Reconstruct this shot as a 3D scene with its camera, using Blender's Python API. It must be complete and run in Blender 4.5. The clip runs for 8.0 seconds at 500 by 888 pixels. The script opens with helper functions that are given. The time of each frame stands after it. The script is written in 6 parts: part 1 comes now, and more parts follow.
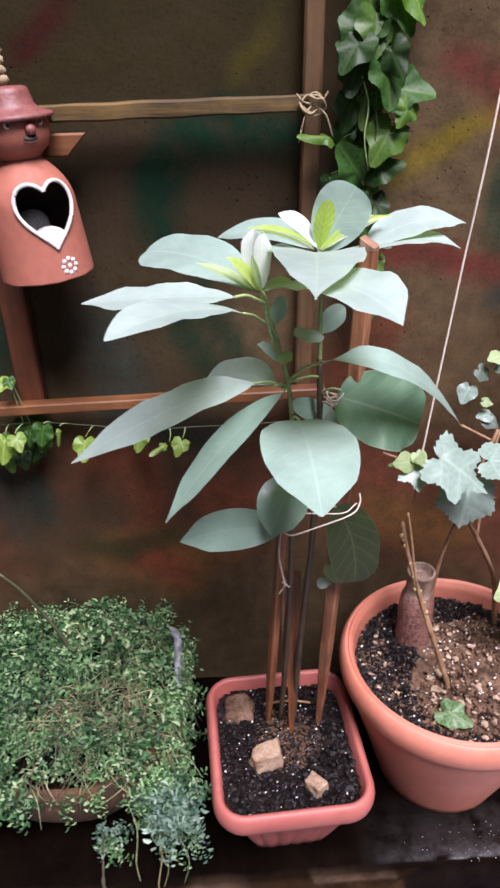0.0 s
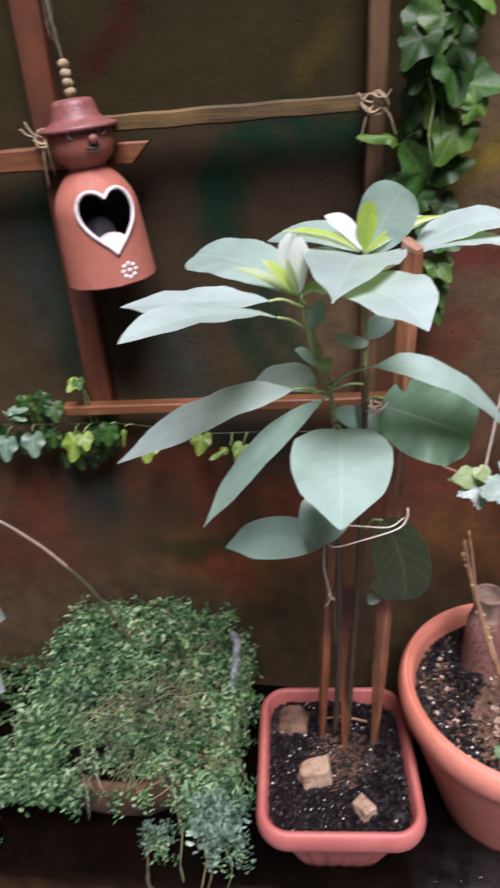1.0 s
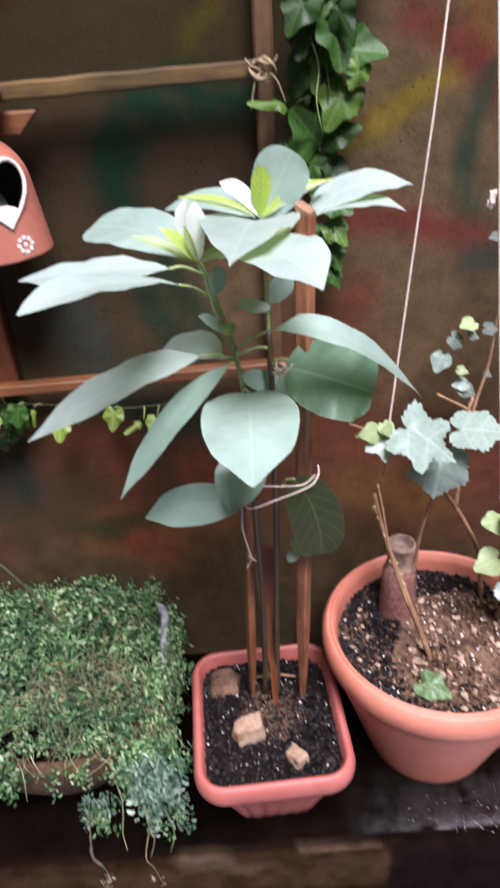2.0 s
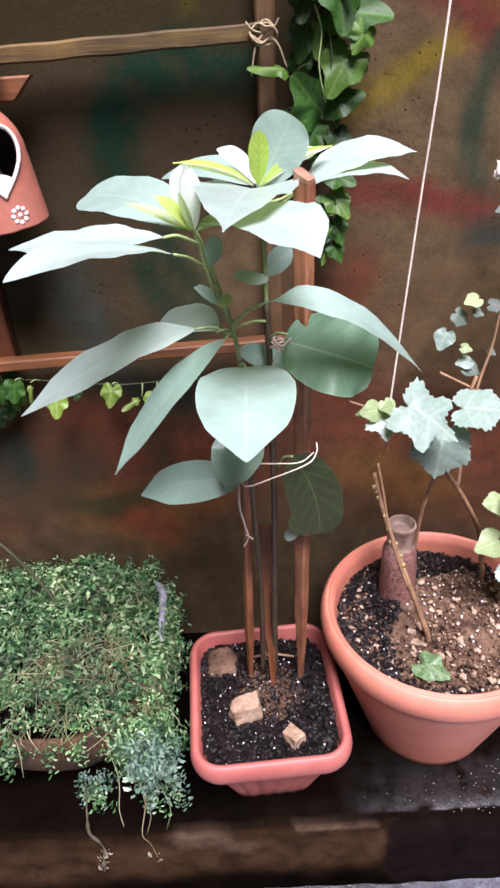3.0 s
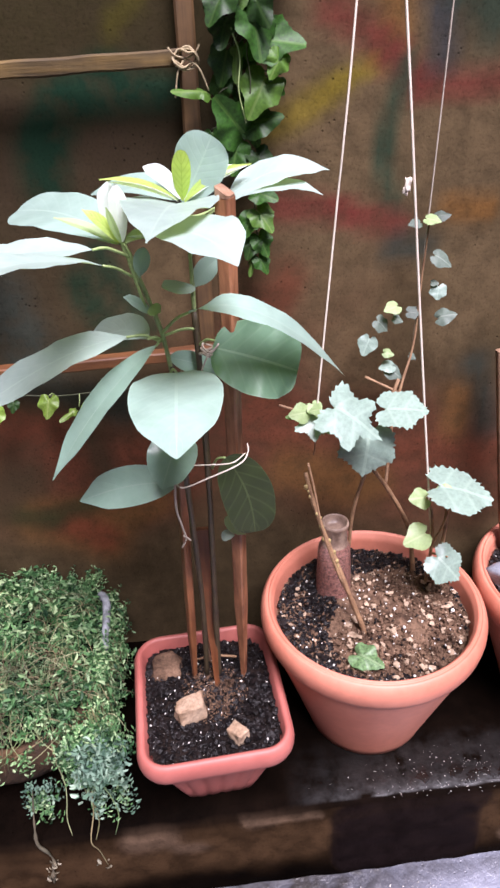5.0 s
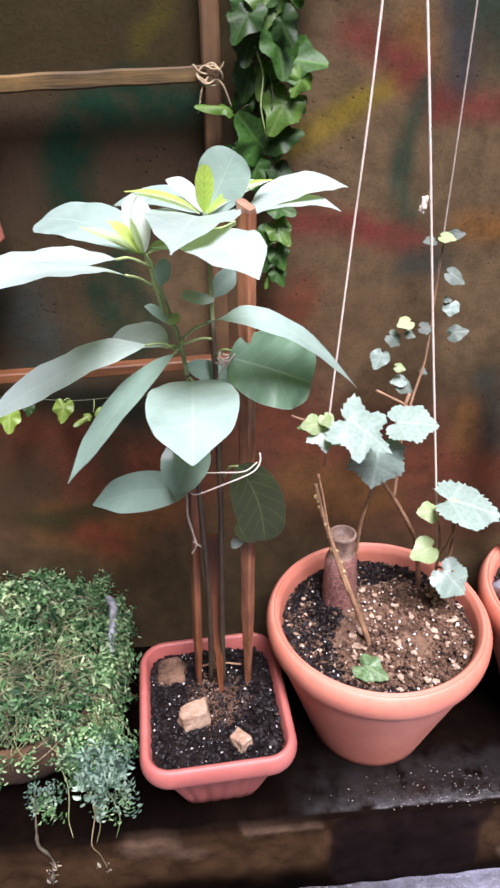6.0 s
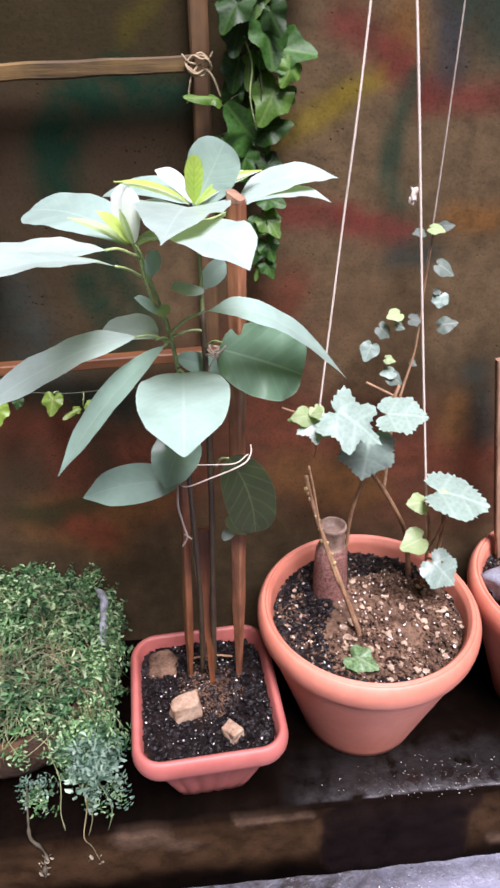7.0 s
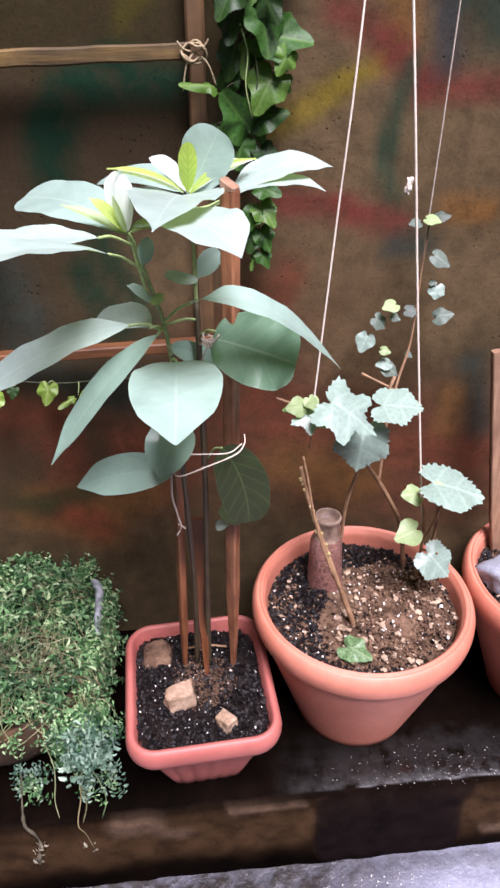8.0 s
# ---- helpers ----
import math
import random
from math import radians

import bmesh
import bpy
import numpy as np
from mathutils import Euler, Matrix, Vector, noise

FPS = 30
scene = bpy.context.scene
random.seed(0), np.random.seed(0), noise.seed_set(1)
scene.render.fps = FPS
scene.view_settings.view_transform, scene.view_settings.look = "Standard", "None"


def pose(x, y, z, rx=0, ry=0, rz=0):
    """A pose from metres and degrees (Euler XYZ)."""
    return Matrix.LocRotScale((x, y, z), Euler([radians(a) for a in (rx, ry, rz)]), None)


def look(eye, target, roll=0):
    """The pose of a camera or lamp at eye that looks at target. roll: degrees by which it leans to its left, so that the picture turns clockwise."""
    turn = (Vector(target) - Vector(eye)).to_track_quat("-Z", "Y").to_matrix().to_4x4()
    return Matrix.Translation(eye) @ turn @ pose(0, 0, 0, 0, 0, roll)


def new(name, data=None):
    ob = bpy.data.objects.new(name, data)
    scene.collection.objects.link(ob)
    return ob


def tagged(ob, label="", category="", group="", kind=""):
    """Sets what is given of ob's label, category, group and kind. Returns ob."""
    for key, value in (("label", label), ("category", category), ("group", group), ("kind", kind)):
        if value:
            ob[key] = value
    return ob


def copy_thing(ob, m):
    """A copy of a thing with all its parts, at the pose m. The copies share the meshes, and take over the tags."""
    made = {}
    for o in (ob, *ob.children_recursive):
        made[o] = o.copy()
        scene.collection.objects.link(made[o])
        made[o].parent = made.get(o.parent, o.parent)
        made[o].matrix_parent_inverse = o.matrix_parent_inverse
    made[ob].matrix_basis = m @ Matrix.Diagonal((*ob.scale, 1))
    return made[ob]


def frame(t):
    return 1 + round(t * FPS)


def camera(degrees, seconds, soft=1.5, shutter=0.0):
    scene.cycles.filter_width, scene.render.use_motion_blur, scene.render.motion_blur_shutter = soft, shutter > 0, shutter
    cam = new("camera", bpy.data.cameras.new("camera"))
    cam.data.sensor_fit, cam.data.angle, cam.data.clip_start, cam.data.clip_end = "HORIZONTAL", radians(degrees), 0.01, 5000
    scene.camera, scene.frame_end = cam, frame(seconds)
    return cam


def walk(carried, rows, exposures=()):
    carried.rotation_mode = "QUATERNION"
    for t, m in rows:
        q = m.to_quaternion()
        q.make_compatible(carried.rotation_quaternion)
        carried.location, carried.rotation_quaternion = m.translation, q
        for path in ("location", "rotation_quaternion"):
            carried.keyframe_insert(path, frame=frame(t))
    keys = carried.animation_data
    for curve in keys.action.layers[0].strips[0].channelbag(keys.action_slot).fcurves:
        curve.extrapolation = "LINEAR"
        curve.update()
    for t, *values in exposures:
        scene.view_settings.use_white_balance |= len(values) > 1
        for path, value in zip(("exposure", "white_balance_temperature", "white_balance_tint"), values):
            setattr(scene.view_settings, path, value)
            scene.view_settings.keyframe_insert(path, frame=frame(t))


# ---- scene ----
cam = camera(40.2, 8.0, 2.6, 0.5)
PATH = [
    (0, (0.016, -0.974, 1.1), (0.052, 0.762, 0.106), -0.7),
    (0.1, (0.026, -0.966, 1.098), (0.05, 0.773, 0.098), -0.2),
    (0.2, (0.037, -0.956, 1.096), (0.014, 0.785, 0.112), 0.5),
    (0.3, (0.047, -0.948, 1.094), (-0.011, 0.797, 0.082), 1.1),
    (0.4, (0.057, -0.941, 1.092), (0.042, 0.805, 0.097), 1.4),
    (0.5, (0.065, -0.937, 1.091), (0.038, 0.809, 0.116), 1.4),
    (0.6, (0.072, -0.938, 1.091), (0.054, 0.806, 0.157), 0.8),
    (0.7, (0.078, -0.942, 1.091), (0.027, 0.797, 0.167), -0.3),
    (0.8, (0.084, -0.948, 1.091), (-0.035, 0.786, 0.156), -1.6),
    (0.9, (0.088, -0.954, 1.092), (-0.123, 0.776, 0.135), -2.8),
    (1, (0.091, -0.959, 1.092), (-0.194, 0.768, 0.124), -3.7),
    (1.1, (0.093, -0.963, 1.092), (-0.231, 0.764, 0.116), -4.3),
    (1.2, (0.092, -0.967, 1.092), (-0.244, 0.763, 0.13), -4.7),
    (1.3, (0.092, -0.971, 1.092), (-0.236, 0.762, 0.122), -4.9),
    (1.4, (0.091, -0.974, 1.092), (-0.202, 0.761, 0.127), -5.1),
    (1.5, (0.091, -0.976, 1.092), (-0.153, 0.759, 0.127), -5.1),
    (1.6, (0.092, -0.977, 1.092), (-0.102, 0.755, 0.1), -5.0),
    (1.7, (0.094, -0.978, 1.091), (-0.064, 0.75, 0.086), -4.7),
    (1.8, (0.096, -0.978, 1.09), (-0.034, 0.744, 0.089), -4.4),
    (1.9, (0.098, -0.977, 1.089), (0.018, 0.738, 0.082), -4.0),
    (2, (0.1, -0.976, 1.088), (0.049, 0.732, 0.049), -3.7),
    (2.1, (0.101, -0.971, 1.086), (0.067, 0.724, 0.007), -3.5),
    (2.2, (0.102, -0.966, 1.084), (0.089, 0.718, 0.006), -3.5),
    (3.3, (0.111, -0.969, 1.073), (0.03, 0.707, -0.016), -3.6),
    (3.4, (0.112, -0.972, 1.073), (0.048, 0.703, -0.019), -3.6),
    (3.5, (0.113, -0.977, 1.073), (0.053, 0.699, -0.018), -3.5),
    (3.8, (0.117, -0.987, 1.075), (0.108, 0.698, 0.001), -2.9),
    (4, (0.12, -0.992, 1.076), (0.154, 0.697, 0.004), -2.6),
    (4.5, (0.125, -1.001, 1.077), (0.204, 0.686, 0.007), -2.9),
    (5.8, (0.116, -1.016, 1.084), (0.208, 0.696, 0.078), -1.3),
    (6, (0.114, -1.018, 1.085), (0.191, 0.698, 0.061), -1.1),
    (6.2, (0.112, -1.02, 1.086), (0.17, 0.699, 0.08), -1.1),
    (6.3, (0.111, -1.021, 1.087), (0.176, 0.7, 0.079), -1.1),
    (6.5, (0.109, -1.022, 1.087), (0.169, 0.699, 0.07), -1.2),
    (6.8, (0.11, -1.02, 1.085), (0.203, 0.691, 0.028), -0.9),
    (7, (0.112, -1.019, 1.083), (0.22, 0.686, 0.043), -0.8),
    (7.2, (0.114, -1.02, 1.082), (0.246, 0.684, 0.029), -0.9),
    (7.3, (0.114, -1.021, 1.082), (0.243, 0.684, 0.036), -1.0),
    (7.5, (0.116, -1.023, 1.082), (0.234, 0.682, 0.044), -1.1),
    (7.7, (0.117, -1.023, 1.081), (0.217, 0.679, 0.042), -0.9),
    (8, (0.119, -1.022, 1.079), (0.227, 0.673, 0.023), -0.5),
]
walk(cam, [(t, look(eye, target, roll)) for t, eye, target, roll in PATH], [(0, 0.98, 6500, 28), (0.5, 0.95, 6500, 28), (1, 0.74, 6500, 28), (1.5, 0.92, 6500, 28), (2.2, 1.14, 6500, 28), (3.3, 1.27, 6500, 28), (4.6, 1.26, 6500, 28), (6.0, 1.35, 6500, 28), (6.4, 1.24, 6500, 28), (8, 1.25, 6500, 28)])

# ---- sky, sun, exposure ----
world = bpy.data.worlds.new("sky")
scene.world = world
world.use_nodes = True
wn = world.node_tree
sky = wn.nodes.new("ShaderNodeTexSky")
sky.sky_type, sky.sun_disc = "NISHITA", False
sky.sun_elevation, sky.sun_rotation = radians(63.8), radians(160.7)
wn.nodes["Background"].inputs["Strength"].default_value = 0.048
wn.links.new(sky.outputs["Color"], wn.nodes["Background"].inputs["Color"])
sun_data = bpy.data.lights.new("sun", "SUN")
sun_data.energy, sun_data.angle, sun_data.color = 4.8, radians(29), (0.94, 0.955, 1.0)
sun = new("sun", sun_data)
sun.matrix_world = look((0.70, -2.00, 4.30), (0, 0, 0))


# ---- materials ----
def material(name):
    m = bpy.data.materials.new(name)
    m.use_nodes = True
    return m, m.node_tree, m.node_tree.nodes["Principled BSDF"]


def node(nt, kind, **values):
    n = nt.nodes.new(kind)
    for key, value in values.items():
        n.inputs[key].default_value = value
    return n


def noise_node(nt, scale, detail=6.0, rough=0.6, vector=None):
    n = node(nt, "ShaderNodeTexNoise", Scale=scale, Detail=detail, Roughness=rough)
    if vector is None:
        vector = nt.nodes.new("ShaderNodeTexCoord").outputs["Object"]
    nt.links.new(vector, n.inputs["Vector"])
    return n


def ramp(nt, source, stops):
    r = nt.nodes.new("ShaderNodeValToRGB")
    while len(r.color_ramp.elements) < len(stops):
        r.color_ramp.elements.new(0.5)
    for e, (at, col) in zip(r.color_ramp.elements, stops):
        e.position, e.color = at, (*col, 1)
    nt.links.new(source, r.inputs["Fac"])
    return r


def blend(nt, fac, a, b, how="MIX"):
    x = nt.nodes.new("ShaderNodeMix")
    x.data_type, x.blend_type = "RGBA", how
    for socket, value in ((x.inputs[0], fac), (x.inputs[6], a), (x.inputs[7], b)):
        if isinstance(value, (int, float)):
            socket.default_value = value
        elif isinstance(value, tuple):
            socket.default_value = (*value, 1)
        else:
            nt.links.new(value, socket)
    return x.outputs[2]


def relief(nt, bsdf, height, strength, distance=0.002):
    b = node(nt, "ShaderNodeBump", Strength=strength, Distance=distance)
    nt.links.new(height, b.inputs["Height"])
    nt.links.new(b.outputs["Normal"], bsdf.inputs["Normal"])
    return b


def plain(name, dark, light, rough, scale, bump=0.3, distance=0.002, spec=0.5, fleck=1.0):
    """A surface mottled between two colours at two scales, with fine relief."""
    m, nt, b = material(name)
    big, fine = noise_node(nt, scale), noise_node(nt, scale * 9, 4)
    col = ramp(nt, big.outputs["Fac"], ((0.3, dark), (0.7, light))).outputs["Color"]
    grain = ramp(nt, fine.outputs["Fac"], ((0.3, (0.72, 0.72, 0.72)), (0.7, (1.15, 1.15, 1.15)))).outputs["Color"]
    col = blend(nt, fleck, col, grain, "MULTIPLY")
    nt.links.new(col, b.inputs["Base Color"])
    rr = node(nt, "ShaderNodeMapRange")
    rr.inputs["To Min"].default_value, rr.inputs["To Max"].default_value = max(rough - 0.12, 0.03), min(rough + 0.12, 1)
    nt.links.new(big.outputs["Fac"], rr.inputs["Value"])
    nt.links.new(rr.outputs["Result"], b.inputs["Roughness"])
    b.inputs["Specular IOR Level"].default_value = spec
    relief(nt, b, fine.outputs["Fac"], bump, distance)
    return m


def wood(name, dark, light, rough=0.6, along="Z", bump=0.5):
    """Grain stretched along one axis."""
    m, nt, b = material(name)
    mp = node(nt, "ShaderNodeMapping")
    mp.inputs["Scale"].default_value = {"X": (6, 90, 90), "Z": (90, 90, 5)}[along]
    nt.links.new(nt.nodes.new("ShaderNodeTexCoord").outputs["Object"], mp.inputs["Vector"])
    grain = noise_node(nt, 1.0, 8, 0.65, mp.outputs["Vector"])
    worn = noise_node(nt, 11, 4)
    col = ramp(nt, grain.outputs["Fac"], ((0.3, dark), (0.68, light))).outputs["Color"]
    tint = ramp(nt, worn.outputs["Fac"], ((0.35, (0.6, 0.6, 0.6)), (0.7, (1.2, 1.2, 1.2)))).outputs["Color"]
    nt.links.new(blend(nt, 1.0, col, tint, "MULTIPLY"), b.inputs["Base Color"])
    b.inputs["Roughness"].default_value = rough
    relief(nt, b, grain.outputs["Fac"], bump, 0.0015)
    return m


def leafy(name, top, rib, rough=0.4, translucent=0.25, vein=9.0, vary=0.15, spec=0.5, coat=0.0, blotch=0.25, through_tint=(1.25, 1.35, 0.45), veining=0.07):
    """A leaf: midrib and side veins from its own UV, light passing through the blade."""
    m, nt, b = material(name)
    uv = nt.nodes.new("ShaderNodeUVMap")
    sep = nt.nodes.new("ShaderNodeSeparateXYZ")
    nt.links.new(uv.outputs["UV"], sep.inputs["Vector"])

    def calc(op, a, c=None):
        n = nt.nodes.new("ShaderNodeMath")
        n.operation = op
        for s, v in zip(n.inputs, (a, c)):
            if isinstance(v, (int, float)):
                s.default_value = v
            elif v is not None:
                nt.links.new(v, s)
        return n.outputs[0]

    side = calc("ABSOLUTE", calc("SUBTRACT", sep.outputs["X"], 0.5))
    mid = calc("LESS_THAN", side, 0.018)
    wave = calc("SINE", calc("MULTIPLY", calc("SUBTRACT", sep.outputs["Y"], calc("MULTIPLY", side, 0.55)), vein * 6.283))
    veins = calc("POWER", calc("ADD", calc("MULTIPLY", wave, 0.5), 0.5), 14.0)
    mottle = noise_node(nt, 60, 4)
    broad = noise_node(nt, 14, 3)
    low = tuple(c * (1 - blotch) for c in top)
    high = tuple(min(c * (1 + blotch), 1) for c in top)
    col = ramp(nt, broad.outputs["Fac"], ((0.3, low), (0.7, high))).outputs["Color"]
    cloud = ramp(nt, noise_node(nt, 38, 5, 0.7).outputs["Fac"], ((0.36, (0.80, 0.86, 0.83)), (0.62, (1.1, 1.07, 1.08)))).outputs["Color"]
    col = blend(nt, 0.38, col, cloud, "MULTIPLY")
    col = blend(nt, calc("MULTIPLY", veins, veining), col, rib)
    col = blend(nt, calc("MULTIPLY", mid, 0.6), col, rib)
    col = blend(nt, calc("MULTIPLY", calc("GREATER_THAN", side, 0.486), 0.25), col, tuple(min(c * 1.25, 1) for c in rib))
    hsv = node(nt, "ShaderNodeHueSaturation")
    info = nt.nodes.new("ShaderNodeObjectInfo")
    mr = node(nt, "ShaderNodeMapRange")
    mr.inputs["To Min"].default_value, mr.inputs["To Max"].default_value = 1 - vary, 1 + vary
    nt.links.new(info.outputs["Random"], mr.inputs["Value"])
    nt.links.new(mr.outputs["Result"], hsv.inputs["Value"])
    nt.links.new(col, hsv.inputs["Color"])
    nt.links.new(hsv.outputs["Color"], b.inputs["Base Color"])
    b.inputs["Roughness"].default_value = rough
    b.inputs["Coat Weight"].default_value = coat
    b.inputs["Coat Roughness"].default_value = 0.25
    height = calc("ADD", calc("MULTIPLY", veins, -0.6), calc("MULTIPLY", mottle.outputs["Fac"], 0.35))
    relief(nt, b, height, 0.18, 0.0008)
    if translucent:
        tr = nt.nodes.new("ShaderNodeBsdfTranslucent")
        warm = blend(nt, 1.0, hsv.outputs["Color"], through_tint, "MULTIPLY")
        nt.links.new(warm, tr.inputs["Color"])
        mx = nt.nodes.new("ShaderNodeMixShader")
        mx.inputs[0].default_value = translucent
        nt.links.new(b.outputs[0], mx.inputs[1])
        nt.links.new(tr.outputs[0], mx.inputs[2])
        nt.links.new(mx.outputs[0], nt.nodes["Material Output"].inputs["Surface"])
    return m


def tiny_leaf(name, stops, rough=0.5, translucent=0.2):
    """Many small leaves in one mesh, each with its own shade."""
    m, nt, b = material(name)
    geo = nt.nodes.new("ShaderNodeNewGeometry")
    col = ramp(nt, geo.outputs["Random Per Island"], stops).outputs["Color"]
    patch = noise_node(nt, 16, 3)
    tone = ramp(nt, patch.outputs["Fac"], ((0.32, (0.38, 0.46, 0.44)), (0.66, (1.4, 1.3, 1.15)))).outputs["Color"]
    col = blend(nt, 1.0, col, tone, "MULTIPLY")
    nt.links.new(col, b.inputs["Base Color"])
    b.inputs["Roughness"].default_value = rough
    b.inputs["Specular IOR Level"].default_value = 0.2
    tr = nt.nodes.new("ShaderNodeBsdfTranslucent")
    nt.links.new(col, tr.inputs["Color"])
    mx = nt.nodes.new("ShaderNodeMixShader")
    mx.inputs[0].default_value = translucent
    nt.links.new(b.outputs[0], mx.inputs[1])
    nt.links.new(tr.outputs[0], mx.inputs[2])
    nt.links.new(mx.outputs[0], nt.nodes["Material Output"].inputs["Surface"])
    return m


def painted(name, dark, light, rough, wet=0.0, pits=1.0, spec=0.25, lumps=0.004, soak=None, brim=None):
    """Rough render or concrete under sprayed paint, whose colour and cover stand in the mesh's 'paint' attribute."""
    m, nt, b = material(name)
    big, mid, fine = noise_node(nt, 3.5, 5), noise_node(nt, 28, 6), noise_node(nt, 240, 4)
    col = ramp(nt, big.outputs["Fac"], ((0.3, dark), (0.7, light))).outputs["Color"]
    att = nt.nodes.new("ShaderNodeAttribute")
    att.attribute_name = "paint"
    grit = ramp(nt, mid.outputs["Fac"], ((0.3, (0.8, 0.8, 0.8)), (0.7, (1.16, 1.15, 1.13)))).outputs["Color"]
    broken = ramp(nt, mid.outputs["Fac"], ((0.36, (0.72, 0.72, 0.72)), (0.54, (1, 1, 1)))).outputs["Color"]
    col = blend(nt, blend(nt, 1.0, att.outputs["Alpha"], broken, "MULTIPLY"), col, att.outputs["Color"])
    col = blend(nt, 1.0, col, grit, "MULTIPLY")
    speck = ramp(nt, fine.outputs["Fac"], ((0.32, (0.55, 0.53, 0.5)), (0.45, (1, 1, 1)), (0.75, (1.15, 1.13, 1.1)))).outputs["Color"]
    col = blend(nt, 0.55, col, speck, "MULTIPLY")
    vor = node(nt, "ShaderNodeTexVoronoi", Scale=85.0)
    nt.links.new(nt.nodes.new("ShaderNodeTexCoord").outputs["Object"], vor.inputs["Vector"])
    hole = ramp(nt, vor.outputs["Distance"], ((0.05, (0.25, 0.22, 0.2)), (0.16, (1, 1, 1)))).outputs["Color"]
    where = ramp(nt, noise_node(nt, 9, 3).outputs["Fac"], ((0.52, (0, 0, 0)), (0.62, (1, 1, 1)))).outputs["Color"]
    pit = blend(nt, where, (1, 1, 1), hole)
    col = blend(nt, pits, col, pit, "MULTIPLY")
    nt.links.new(col, b.inputs["Base Color"])
    rr = node(nt, "ShaderNodeMapRange")
    rr.inputs["From Min"].default_value, rr.inputs["From Max"].default_value = 0.35, 0.65
    rr.inputs["To Min"].default_value, rr.inputs["To Max"].default_value = max(rough - wet, 0.08), rough
    nt.links.new(big.outputs["Fac"], rr.inputs["Value"])
    nt.links.new(rr.outputs["Result"], b.inputs["Roughness"])
    sp = node(nt, "ShaderNodeMapRange")
    sp.inputs["From Min"].default_value, sp.inputs["From Max"].default_value = 0.38, 0.6
    sp.inputs["To Min"].default_value, sp.inputs["To Max"].default_value = spec + wet, spec
    nt.links.new(big.outputs["Fac"], sp.inputs["Value"])
    nt.links.new(sp.outputs["Result"], b.inputs["Specular IOR Level"])
    if soak:  # a wet stretch between two places along x, its edge broken by stains
        sx = nt.nodes.new("ShaderNodeSeparateXYZ")
        nt.links.new(nt.nodes.new("ShaderNodeTexCoord").outputs["Object"], sx.inputs[0])
        go = node(nt, "ShaderNodeMapRange")
        go.inputs["From Min"].default_value, go.inputs["From Max"].default_value = soak
        nt.links.new(sx.outputs["X"], go.inputs["Value"])
        wet_sheen = go.outputs["Result"]
        if brim:  # sheen masked to the front, faded where dark things would be mirrored
            fro = node(nt, "ShaderNodeMapRange")
            fro.inputs["From Min"].default_value, fro.inputs["From Max"].default_value = brim
            nt.links.new(sx.outputs["Y"], fro.inputs["Value"])
            wet_sheen = blend(nt, 1.0, wet_sheen, fro.outputs["Result"], "MULTIPLY")
        stain = ramp(nt, noise_node(nt, 24, 5).outputs["Fac"], ((0.36, (0, 0, 0)), (0.6, (1, 1, 1)))).outputs["Color"]
        up = nt.nodes.new("ShaderNodeSeparateXYZ")
        nt.links.new(nt.nodes.new("ShaderNodeNewGeometry").outputs["Normal"], up.inputs[0])
        level = node(nt, "ShaderNodeMapRange")
        level.inputs["From Min"].default_value, level.inputs["From Max"].default_value = 0.86, 0.97
        nt.links.new(up.outputs["Z"], level.inputs["Value"])
        mask = blend(nt, 1.0, blend(nt, 1.0, wet_sheen, level.outputs["Result"], "MULTIPLY"), stain, "MULTIPLY")
        nt.links.new(blend(nt, mask, (rough,) * 3, (0.22,) * 3), b.inputs["Roughness"])
        nt.links.new(blend(nt, mask, (spec,) * 3, (spec + wet,) * 3), b.inputs["Specular IOR Level"])
    add = nt.nodes.new("ShaderNodeMath")
    nt.links.new(mid.outputs["Fac"], add.inputs[0])
    nt.links.new(pit, add.inputs[1])
    b1 = relief(nt, b, add.outputs[0], 0.45, lumps)
    b2 = node(nt, "ShaderNodeBump", Strength=0.3, Distance=0.0012)
    nt.links.new(fine.outputs["Fac"], b2.inputs["Height"])
    nt.links.new(b1.outputs["Normal"], b2.inputs["Normal"])
    nt.links.new(b2.outputs["Normal"], b.inputs["Normal"])
    return m


M_WALL = painted("painted_render", (0.0321, 0.02268, 0.01198), (0.0856, 0.05992, 0.03103), 0.85, spec=0.05)
# near-black base takes in the shade around the pots
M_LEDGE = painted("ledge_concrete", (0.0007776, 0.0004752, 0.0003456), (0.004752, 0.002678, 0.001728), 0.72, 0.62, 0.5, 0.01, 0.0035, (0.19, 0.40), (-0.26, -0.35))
# pale bluish base takes in the sky's reflection on the wet floor
M_FLOOR = painted("wet_concrete", (0.1542, 0.1618, 0.1999), (0.4626, 0.4935, 0.6328), 0.42, 0.6, 0.4, 0.6, 0.014, (0.0, 0.40))
# kept dark so the unseen walls bounce little light
M_PLAIN_WALL = plain("dark_plain_render", (0.085, 0.07, 0.058), (0.14, 0.12, 0.10), 0.85, 4)
M_TERRA = plain("terracotta_plastic", (0.41, 0.125, 0.07719), (0.56, 0.205, 0.1358), 0.55, 7, 0.10, fleck=0.3)
M_GREY_RIM = plain("pale_grey_plastic", (0.09, 0.10, 0.105), (0.34, 0.36, 0.38), 0.6, 90)
M_PINK = plain("pink_terracotta_plastic", (0.29, 0.07626, 0.0608), (0.4, 0.1209, 0.09785), 0.58, 7, 0.10, fleck=0.3)
M_CLAY = plain("fired_clay", (0.3354, 0.1066, 0.0656), (0.3956, 0.1353, 0.0902), 0.7, 9, 0.2, fleck=0.4)
M_CLAY_DARK = plain("dark_clay_glaze", (0.15, 0.045, 0.038), (0.24, 0.085, 0.072), 0.5, 18, 0.3)
